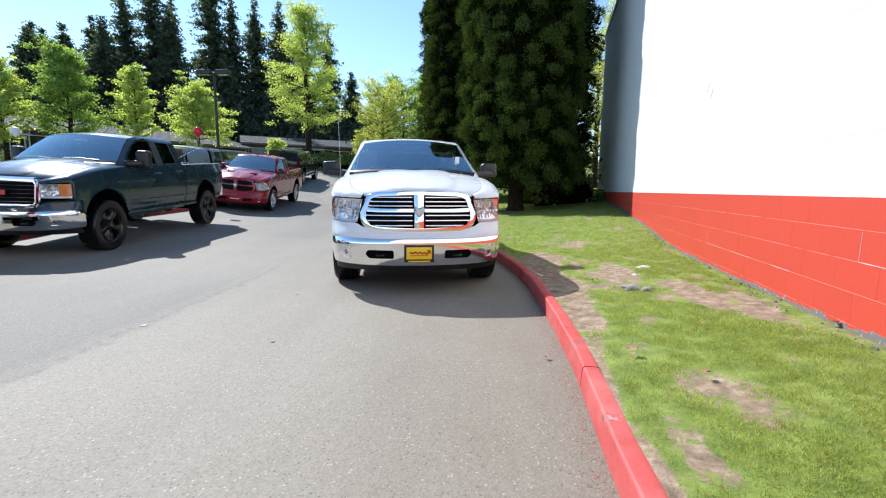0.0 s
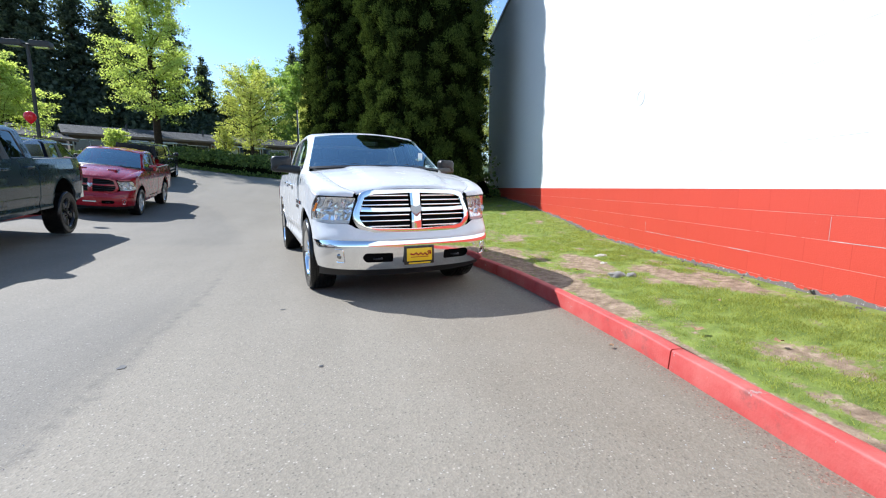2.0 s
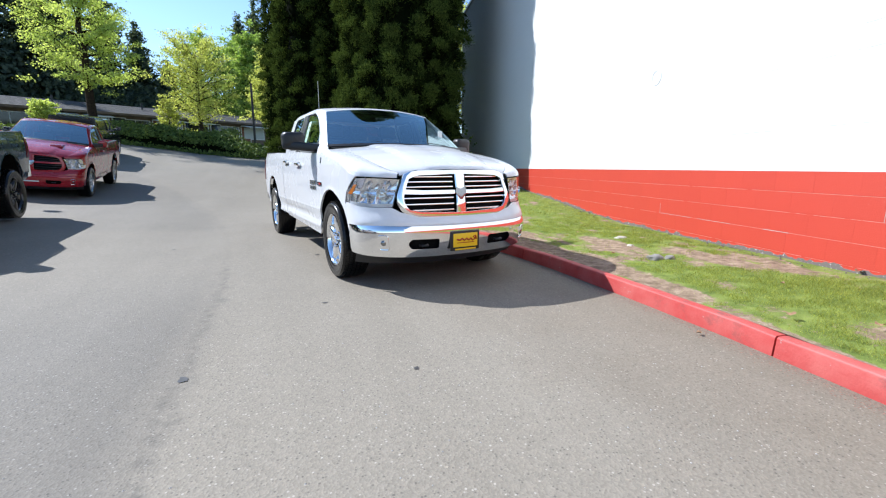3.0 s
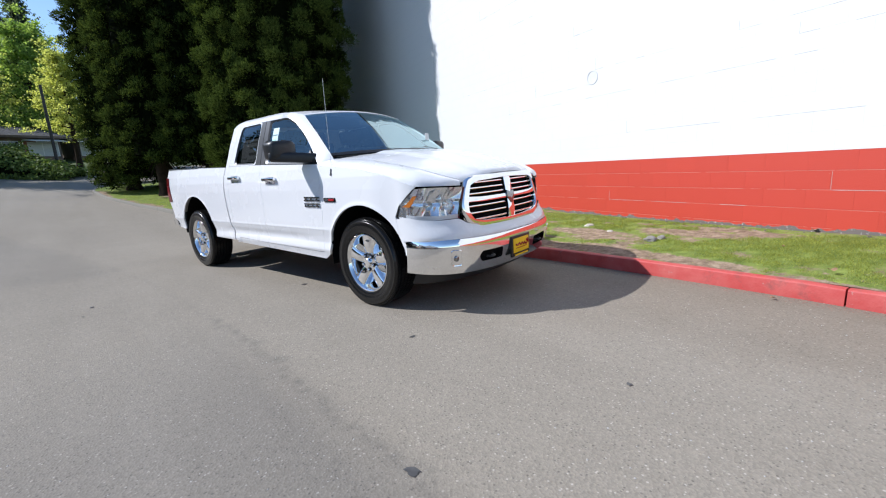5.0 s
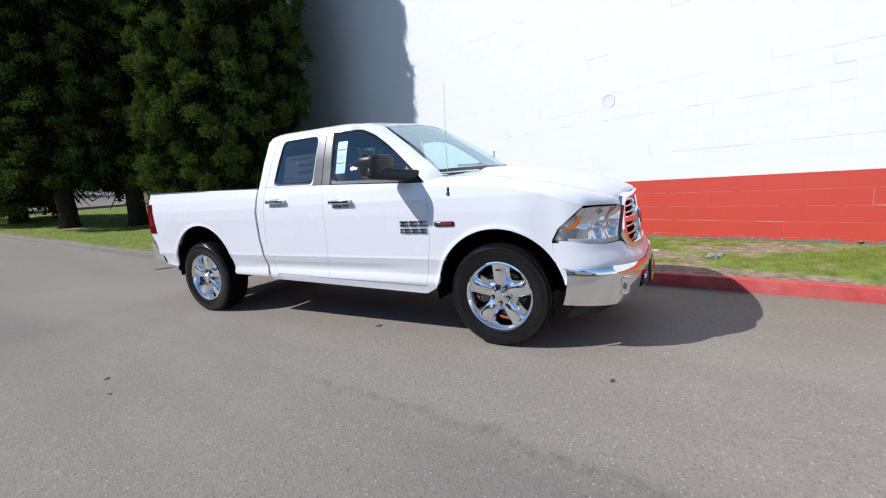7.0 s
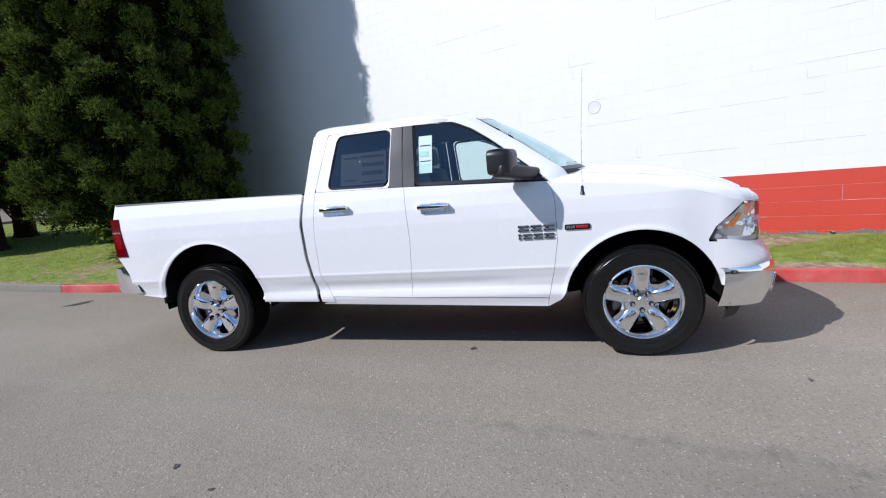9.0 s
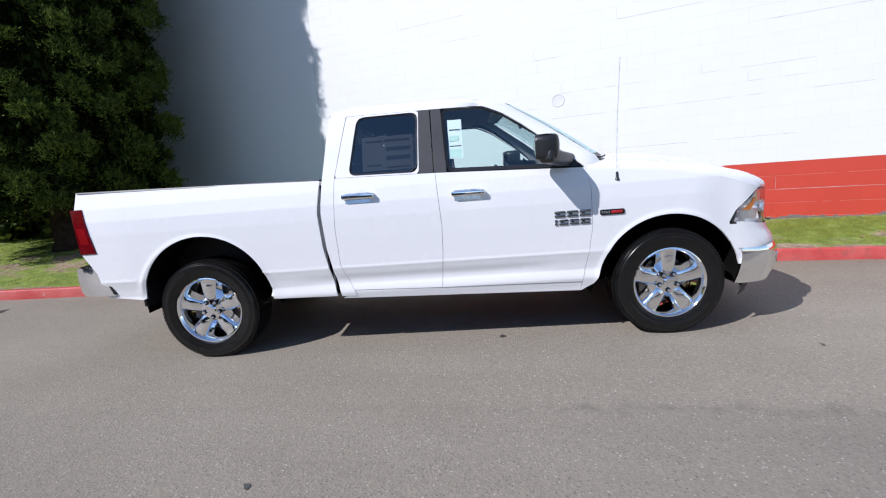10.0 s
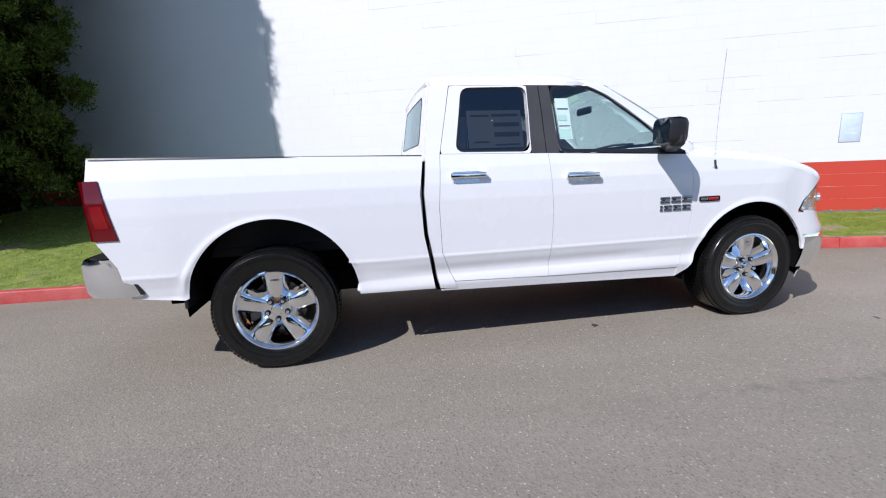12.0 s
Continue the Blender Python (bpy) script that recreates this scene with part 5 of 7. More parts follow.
    if style == "crosshair":
        ring_o = [(0.0, 1.100), (0.44, 1.090), (0.528, 1.062), (0.568, 0.98), (0.602, 0.87), (0.594, 0.80), (0.540, 0.735), (0.44, 0.712), (0.0, 0.706)]
        for s in (1, -1):
            bar("grille_rim", [(s * a, z) for a, z in ring_o], [0.020, 0.021, 0.024, 0.030, 0.034, 0.034, 0.028, 0.022, 0.020], 0.030, 0.008)
            bar("grille_bar", [(s * 0.06, 0.915), (s * 0.40, 0.915), (s * 0.555, 0.922)], [0.021, 0.021, 0.024], 0.04)
            for z0, z1, e0, e1 in ((0.935, 1.082, 0.585, 0.55), (0.718, 0.895, 0.57, 0.595)):
                for k in range(3):
                    z = z0 + (z1 - z0) * (k + 0.6) / 3.2
                    e = e0 + (e1 - e0) * (k + 0.6) / 3.2
                    bar("grille_slat", [(s * 0.07, z), (s * e, z)], [0.0068, 0.0068], 0.03, -0.018, M_CHROME if GM is M_CHROME else M_GLOSSBLACK)
        bar("grille_post", [(0.0, 0.685), (0.0, 0.9), (0.0, 1.105)], [0.054, 0.048, 0.056], 0.045, 0.003)
        b = bmesh.new()
        pr = rounded([(-0.055, 0.965), (-0.06, 0.90), (0, 0.835), (0.06, 0.90), (0.055, 0.965), (0, 0.94)], 0.02, 3)
        pr = np.array(pr + pr[:1])
        sheet_bm(np.stack([fr(pr, 0.93, 0.004), fr(pr * 0.98 + np.array([0, 0.018]), 0.93, 0.014), fr(pr * 0.45 + np.array([0, 0.5]), 0.93, 0.020), fr(pr * 0.02 + np.array([0, 0.89]), 0.93, 0.018)]), (1, 0, 0), 0.0, b)
        part("emblem", b, M_BADGEDARK if GM is M_CHROME else M_SATIN, gr, "plain dark chrome emblem")
    else:
        ring_o = [(-0.56, 0.70), (-0.60, 0.76), (-0.60, 1.02), (-0.56, 1.085), (0.0, 1.10), (0.56, 1.085), (0.60, 1.02), (0.60, 0.76), (0.56, 0.70), (0.0, 0.695), (-0.56, 0.70)]
        for a, c2 in zip(ring_o, ring_o[1:]):
            bar("grille_rim", [a, c2], [0.034, 0.034], 0.05, 0.004)
        for z in (0.76, 0.82, 0.88, 0.94, 1.0, 1.05):
            bar("grille_slat", [(-0.57, z), (0.57, z)], [0.006, 0.006], 0.03, -0.03, M_GLOSSBLACK)
        for x in (-0.12, 0.0, 0.12):
            part("emblem", sheet_bm(fr(np.array([[(x - 0.05, 0.86), (x + 0.05, 0.86)], [(x - 0.05, 0.93), (x + 0.05, 0.93)]]), 0.93, 0.008), (1, 0, 0), 0.015), M_BADGERED, gr, "plain red emblem bar")
    # bumper: a bright shell with two slots
    BM = M_CHROME if S.get("chrome", True) else PM
    def bump(r, z):
        r, z = np.asarray(r, float), np.asarray(z, float)
        k = np.where(z > 0.57, (z - 0.57) / 0.06, (z - 0.57) / 0.24)
        return bd.put(np.stack([bd.front_x(r, 1.006, 3.0) - np.where(z > 0.57, 0.022, 0.045) * k ** 2, r * (1 + np.where(z > 0.57, -0.006, -0.030) * k ** 2), z], -1))
    bands = [(0.500, 0.612, None), (0.395, 0.500, "slots"), (0.325, 0.395, None)]
    b = bmesh.new()
    def span(r0, r1, z0, z1, n):
        a0, a1 = math.asin(r0 / 0.9695), math.asin(r1 / 0.9695)
        rr = 0.9695 * np.sin(np.linspace(a0, a1, n))
        up = 0.028 * (np.abs(rr) / 0.97) ** 2
        zz = np.linspace(0, 1, 6)[:, None]
        lo, hi = z0 + up * (1 if z0 < 0.35 else 0.9), z1 + up * 0.9
        sheet_bm(bump(np.broadcast_to(rr, (6, n)), lo * (1 - zz) + hi * zz), (1, 0, 0), 0.012, b)
    span(-0.9695, 0.9695, 0.500, 0.612, 61)
    span(-0.9695, 0.9695, 0.325, 0.395, 61)
    for r0, r1 in ((-0.9695, -0.585), (-0.265, 0.265), (0.585, 0.9695)):
        span(r0, r1, 0.395, 0.500, 20)
    for s in (1, -1):
        rim = resample([(0.265, 0.395), (0.585, 0.395), (0.585, 0.50), (0.265, 0.50), (0.265, 0.395)], 81)
        hole = rounded([(0.275, 0.402), (0.545, 0.402), (0.578, 0.45), (0.545, 0.494), (0.275, 0.494)], 0.022, 6)
        k0 = min(range(len(hole)), key=lambda i: abs(hole[i][0] - 0.275) + abs(hole[i][1] - 0.402))
        hole = resample(hole[k0:] + hole[:k0 + 1], 81)
        lift_r = lambda q: np.stack([q[:, 0], q[:, 1] + 0.9 * 0.028 * (q[:, 0] / 0.97) ** 2], 1)
        rim, hole = lift_r(rim), lift_r(hole)
        edge = bump(s * hole[:, 0], hole[:, 1])
        sheet_bm(np.stack([bump(s * rim[:, 0], rim[:, 1]), edge, edge - np.array([0.045, 0, 0])]), (1, 0, 0), 0.0, b)
    bp = part("front_bumper", b, BM, T, "chrome front bumper" if BM is M_CHROME else "body coloured front bumper")
    bmesh_slot = bmesh.new()
    sheet_bm(bump(np.broadcast_to(0.9 * np.linspace(-1, 1, 31), (4, 31)), np.linspace(0.36, 0.55, 4)[:, None] * np.ones(31)) - np.array([0.06, 0, 0]), (1, 0, 0), 0.0, bmesh_slot)
    part("bumper_slot", bmesh_slot, M_LINER, bp, "dark cooling slots")
    for s in (1, -1):
        q = np.array(rounded([(0.735, 0.405), (0.742, 0.545), (0.822, 0.550), (0.815, 0.410)], 0.022, 4))
        q = np.concatenate([q, q[:1]])
        mid = q.mean(0)
        G = []
        for k, d in ((1.0, 0.002), (0.95, 0.006), (0.88, 0.004), (0.80, -0.022), (0.60, -0.028), (0.02, -0.026)):
            w2 = mid + (q - mid) * k
            g = bump(s * w2[:, 0], w2[:, 1])
            g[:, 0] += d
            G.append(g + np.array([0.0, s * d * 0.8, 0.0]))
        fl = part("fog_lamp", sheet_bm(np.stack(G), (1, 0, 0), 0.0), M_CHROME, bp, "upright fog lamp recess")
        mm = Matrix.Translation(Vector(bump(s * 0.778, 0.478)) + Vector((-0.006, -s * 0.004, 0))) @ pose(0, 0, 0, 0, 90, 0)
        part("fog_lens", lathe_bm(bmesh.new(), [(0.030, -0.012), (0.030, 0.0), (0.024, 0.008), (0.010, 0.013), (0.0005, 0.014)], 18, mm), M_BADGEDARK, fl, "dark round fog lamp glass")
        part("tow_hook", tube_bm(bmesh.new(), [tuple(bump(s * 0.42, 0.44) + np.array(o)) for o in ((-0.03, -0.04, 0), (0.0, -0.03, 0), (0.01, 0, 0), (0.0, 0.03, 0), (-0.03, 0.04, 0))], 0.011, 6), M_BLACK, bp)
    b = bmesh.new()
    rr = 0.93 * np.sin(np.linspace(-1.45, 1.45, 41))
    sheet_bm(bd.put(np.stack([np.stack([bd.front_x(rr, 0.95, 2.4) - 0.05 * k - 0.09, rr, 0.34 - 0.10 * k + 0.02 * (np.abs(rr) / 0.97) ** 2], -1) for k in (0.0, 0.5, 1.0)])), (1, 0, 0), 0.01, b)
    part("valance", b, M_BLACK, bp, "black plastic valance")
    # plate
    px = float(bd.front_x(0, 1.0)) + 0.006
    if S.get("plate", "yellow") == "yellow":
        pl = part("plate_frame", box(px - 0.01, px + 0.012, -0.165, 0.155, 0.368 + lift, 0.556 + lift, 0.008), M_BLACK, bp, "black plate frame")
        part("plate", box(px, px + 0.016, -0.140, 0.130, 0.402 + lift, 0.532 + lift, 0.004), M_YELLOW_PLATE, pl, "yellow dealer plate with a red scrawl")
        b = bmesh.new()
        pts = [(-0.115, 0.468), (-0.105, 0.502), (-0.08, 0.496), (-0.098, 0.475), (-0.075, 0.458), (-0.05, 0.480), (-0.03, 0.462), (-0.005, 0.482), (0.02, 0.464), (0.045, 0.484), (0.07, 0.468), (0.105, 0.478)]
        tube_bm(b, [(px + 0.017, -y, z + lift) for y, z in pts], 0.0085, 5)
        box_bm(b, px + 0.010, px + 0.0185, -0.10, 0.09, 0.440 + lift, 0.446 + lift)
        part("plate_print", b, M_PLATE_RED, pl)
        part("plate_bar", box(px + 0.008, px + 0.018, -0.12, 0.11, 0.375 + lift, 0.388 + lift), M_YELLOW_PLATE, pl)
    else:
        part("plate", box(px - 0.004, px + 0.008, -0.15, 0.15, 0.44 + lift, 0.59 + lift, 0.004), M_PAPER, bp, "pale number plate with plain bars")
        part("plate_print", box(px, px + 0.0105, -0.11, 0.11, 0.49 + lift, 0.54 + lift), M_INK, bp)
    # wheels
    ty = S.get("tyre", 0.41)
    for x in (0.0, wb):
        for s in (1, -1):
            make_wheel(T, Matrix.Translation((x, s * S.get("track", 0.848), ty - 0.012)), s, ty, S.get("wheel", "chrome"))
    if S.get("canopy"):
        cn = part("canopy", sheet_bm(bd.put([[(x, 0.88 * u * np.interp(k, [0, 1], [1.0, 0.86]), 1.36 + 0.50 * k) for x in (-4.50, -2.62)] for u, k in ((-1, 0), (-1, 0.85), (-0.93, 1.0), (0, 1.06), (0.93, 1.0), (1, 0.85), (1, 0))]), (0, 0, 1), 0.02), PM, T, "dark canopy over the bed")
        part("canopy_back", sheet_bm(bd.put([[(-4.50, -0.88, 1.37), (-4.50, 0.88, 1.37)], [(-4.48, -0.78, 1.88), (-4.48, 0.78, 1.88)]]), (-1, 0, 0), 0.02), PM, cn)
        part("canopy_pane", sheet_bm(bd.put([[(-4.515, -0.74, 1.43), (-4.515, 0.74, 1.43)], [(-4.50, -0.68, 1.83), (-4.50, 0.68, 1.83)]]), (-1, 0, 0), 0.004), M_GLOSSBLACK, cn, "dark glass")
        for s in (1, -1):
            part("canopy_pane", sheet_bm(bd.put([[(-4.35, s * 0.892, 1.43), (-2.75, s * 0.892, 1.43)], [(-4.30, s * 0.83, 1.76), (-2.80, s * 0.83, 1.76)]]), (0, s, 0), 0.01), M_GLOSSBLACK, cn, "dark glass")
    return T, bd


def dress_white(T, bd):
    """The small things on the white pickup: badges, aerial, papers in the windows."""
    for s in (-1, 1):
        for x, wd, z0, z1 in [(-0.835, 0.078, 0.945, 0.990), (-0.745, 0.078, 0.945, 0.990), (-0.655, 0.080, 0.945, 0.990), (-0.835, 0.022, 0.888, 0.928), (-0.803, 0.066, 0.888, 0.928), (-0.727, 0.066, 0.888, 0.928), (-0.651, 0.070, 0.888, 0.928)]:
            b = bmesh.new()
            zm = (z0 + z1) / 2
            box_bm(b, x, x + wd, -0.002, 0.007, zm + 0.005, z1, 0.003)
            box_bm(b, x, x + wd, -0.002, 0.007, z0, zm - 0.005, 0.003)
            box_bm(b, x + wd * 0.2, x + wd * 0.5, -0.002, 0.004, z0 + 0.004, z1 - 0.004)
            for v in b.verts:
                v.co.y = s * (float(bd.w(v.co.x, v.co.z)) + 0.003 + v.co.y)
            part("badge_bar", b, M_BADGEDARK, T, "plain dark chrome badge bar")
        b = box(-0.508, -0.335, -0.004, 0.006, 0.941, 0.979, 0.010, seg=3)
        for v in b.verts:
            v.co.y = s * (float(bd.w(v.co.x, v.co.z)) + 0.002 + v.co.y)
        bg = part("name_badge", b, M_GLOSSBLACK, T, "black badge with a red bar")
        b = box(-0.430, -0.350, 0.004, 0.009, 0.950, 0.970, 0.002)
        g = bmesh.new()
        for k in range(4):
            box_bm(g, -0.498 + 0.016 * k, -0.487 + 0.016 * k, 0.004, 0.008, 0.951, 0.969)
        for q in (b, g):
            for v in q.verts:
                v.co.y = s * (float(bd.w(v.co.x, v.co.z)) + 0.002 + v.co.y)
        part("badge_bar", g, M_SATIN, bg, "small grey raised bars")
        part("badge_bar", b, M_BADGERED, bg)
    # aerial on the right wing
    b = lathe_bm(bmesh.new(), [(0.0005, 0.06), (0.008, 0.055), (0.012, 0.02), (0.020, 0.0), (0.0005, -0.01)], 12, Matrix.Translation((-0.378, -float(bd.w(-0.378, 1.20)) + 0.006, 1.185)))
    an = part("antenna_base", b, M_BLACK, T)
    part("antenna_rod", tube_bm(bmesh.new(), [(-0.378, -0.962, 1.21), (-0.372, -0.967, 1.6), (-0.352, -0.975, 2.02)], 0.0016, 6), M_SATIN, an)
    # papers behind the right windows
    def paper(name, x0, x1, z0, z1, mat, off, par=T, lab=""):
        G = [[(x, -float(bd.w(x, z)) + off, z) for x in np.linspace(x0, x1, 3)] for z in np.linspace(z0, z1, 4)]
        return part(name, sheet_bm(G, (0, -1, 0), 0.001), mat, par, lab)
    pr = paper("price_sheet", -2.235, -1.845, 1.385, 1.64, M_PAPERGREY, 0.030, T, "printed price sheet inside the dark window")
    for x0, x1, z0, z1 in ((-2.06, -1.87, 1.60, 1.615), (-2.05, -1.865, 1.53, 1.555), (-2.05, -1.87, 1.46, 1.49), (-2.2, -2.09, 1.42, 1.43), (-2.21, -2.08, 1.60, 1.61), (-2.05, -1.87, 1.40, 1.41)):
        paper("print_bar", x0, x1, z0, z1, M_INK, 0.0275, pr)
    pr = paper("window_sticker", -1.575, -1.470, 1.43, 1.72, M_PAPER, 0.030, T, "white and green sticker inside the side window")
    for x0, x1, z0, z1, mt in ((-1.565, -1.48, 1.44, 1.50, M_PAPERGREEN), (-1.565, -1.48, 1.52, 1.526, M_INK), (-1.565, -1.50, 1.56, 1.60, M_PAPERGREEN), (-1.565, -1.48, 1.64, 1.648, M_INK)):
        paper("print_bar", x0, x1, z0, z1, mt, 0.0275, pr)
    part("inspection_sticker", box(-0.60, -0.595, 0.60, 0.66, 1.50, 1.60), M_PAPER, T)


TRUCK, TRUCK_BODY = pickup("pickup_truck", "white pickup with chrome bumpers and wheels by the red kerb", pose(-0.409, 5.806, 0, 0, 0, -80.56), {"paint": M_WHITE, "full": True, "p": 2.4})
dress_white(TRUCK, TRUCK_BODY)


# ---- the other parked vehicles ----
def ground_pose(x, y, heading, lean=True):
    """A pose on the lot that follows its slope along the heading."""
    a = radians(heading)
    f = Vector((math.cos(a), math.sin(a)))
    z = float(lot_height(x, y))
    zb = float(lot_height(x - f.x * 3.5, y - f.y * 3.5))
    zl = float(lot_height(x - f.y, y + f.x))
    zr = float(lot_height(x + f.y, y - f.x))
    return Matrix.Translation((x, y, (zl + zr) / 2)) @ pose(0, 0, 0, 0, 0, heading) @ pose(0, 0, 0, math.degrees(math.atan2(zl - zr, 2)), math.degrees(math.atan2(zb - z, 3.5)), 0)


ROW = "vehicles parked across the lot"
GMC = {"paint": M_TEAL, "p": 4.2, "xc": 0.93, "lift": 0.11, "front": "block", "tyre": 0.435, "arch": 0.53, "wheel": "black", "plate": "none", "mirror": "tall", "rear_glass": G_DARK, "dark_glass": True, "track": 0.87,
       "mapx": ([-6, -3.569, -2.55, -1.69, 2], [-5.96, -3.53, -2.56, -1.70, 2])}
pickup("pickup_truck", "dark blue green pickup with black wheels and chrome bumper", ground_pose(-6.82, 7.28, -83.4), GMC, ROW)
pickup("pickup_truck", "red regular cab pickup with bonnet scoops and alloy wheels", ground_pose(-7.72, 15.65, -83.6),
       {"paint": M_CARRED, "chrome": False, "grille": M_CARRED, "scoop": True, "single": True, "wheel": "alloy", "plate": "white", "mirror": "std", "mirror_black": False,
        "mapx": ([-6, -3.569, -2.33, -1.80, 2], [-5.49, -3.06, -1.86, -1.74, 2])}, ROW)
pickup("pickup_truck", "dark grey pickup with a canopy over its bed", ground_pose(-10.9, 29.6, 97.0), {"paint": M_CARDARK, "canopy": True, "wheel": "alloy", "plate": "white", "mirror": "std", "dark_glass": True}, ROW)
pickup("pickup_truck", "navy pickup with a canopy behind the front row", ground_pose(-10.9, 19.4, 96.0), {"paint": M_NAVY, "canopy": True, "wheel": "alloy", "plate": "white", "mirror": "std", "dark_glass": True}, ROW)
pickup("pickup_truck", "white pickup with chrome bumper ahead of the dark one", ground_pose(-6.72, 1.12, -84.0), {"paint": M_WHITE, "wheel": "alloy", "plate": "white", "mirror": "std"}, ROW)
pickup("pickup_truck", "dark pickup parked on the upper lot", ground_pose(-22.0, 18.5, 60.0), {"paint": M_CARDARK, "wheel": "alloy", "plate": "white", "mirror": "std"}, ROW)


# ---- trees ----
def cards(points, normals, sizes, rng, aspect=1.6, curl=0.3):
    """Leaf blades as bent quads: corner places and faces, for from_pydata."""
    P, N, S = np.array(points), np.array(normals), np.array(sizes)
    n = len(P)
    r = rng.normal(size=(n, 3))
    t = np.cross(N, r)
    t /= np.maximum(np.linalg.norm(t, axis=1, keepdims=True), 1e-6)
    b = np.cross(N, t)
    a = t * S[:, None] * 0.5 * aspect
    c = b * S[:, None] * 0.5
    V = np.stack([P - a, P + c + N * (S * curl * 0.3)[:, None], P + a - N * (S * curl * 0.5)[:, None], P - c + N * (S * curl * 0.3)[:, None]], 1).reshape(-1, 3)
    F = np.arange(4 * n).reshape(-1, 4)
    return V, F


def crown_mesh(name, V, F, mat, parent, label=""):
    me = bpy.data.meshes.new(name)
    me.vertices.add(len(V))
    me.vertices.foreach_set("co", np.asarray(V, np.float32).ravel())
    me.loops.add(F.size)
    me.loops.foreach_set("vertex_index", F.ravel().astype(np.int32))
    me.polygons.add(len(F))
    me.polygons.foreach_set("loop_start", (np.arange(len(F)) * F.shape[1]).astype(np.int32))
    me.update(calc_edges=True)
    me.materials.append(mat)
    ob = new(name, me)
    ob.parent = parent
    return tagged(ob, label)


def trunk_bm(height, r0, rng, lean=0.02, r1=0.25, seg=10, steps_n=9):
    pts, rad = [], []
    for k in range(steps_n):
        t = k / (steps_n - 1)
        pts.append((lean * height * t * math.sin(3 * t) + rng.normal() * 0.01 * height * t, rng.normal() * 0.008 * height * t, -0.25 + (height + 0.25) * t))
        rad.append(r0 * (1 + 0.5 * max(0, 0.12 - t) / 0.12) * (1 - (1 - r1) * t))
    return tube_bm(bmesh.new(), pts, rad, seg), pts


# colour of the filler hulls: foliage's inner shade painted near black
M_CEDARCORE = plain("near black hull, inner shade in its colour", (0.005, 0.008, 0.003), 0.95, 0, 0.3, spec=0.02)


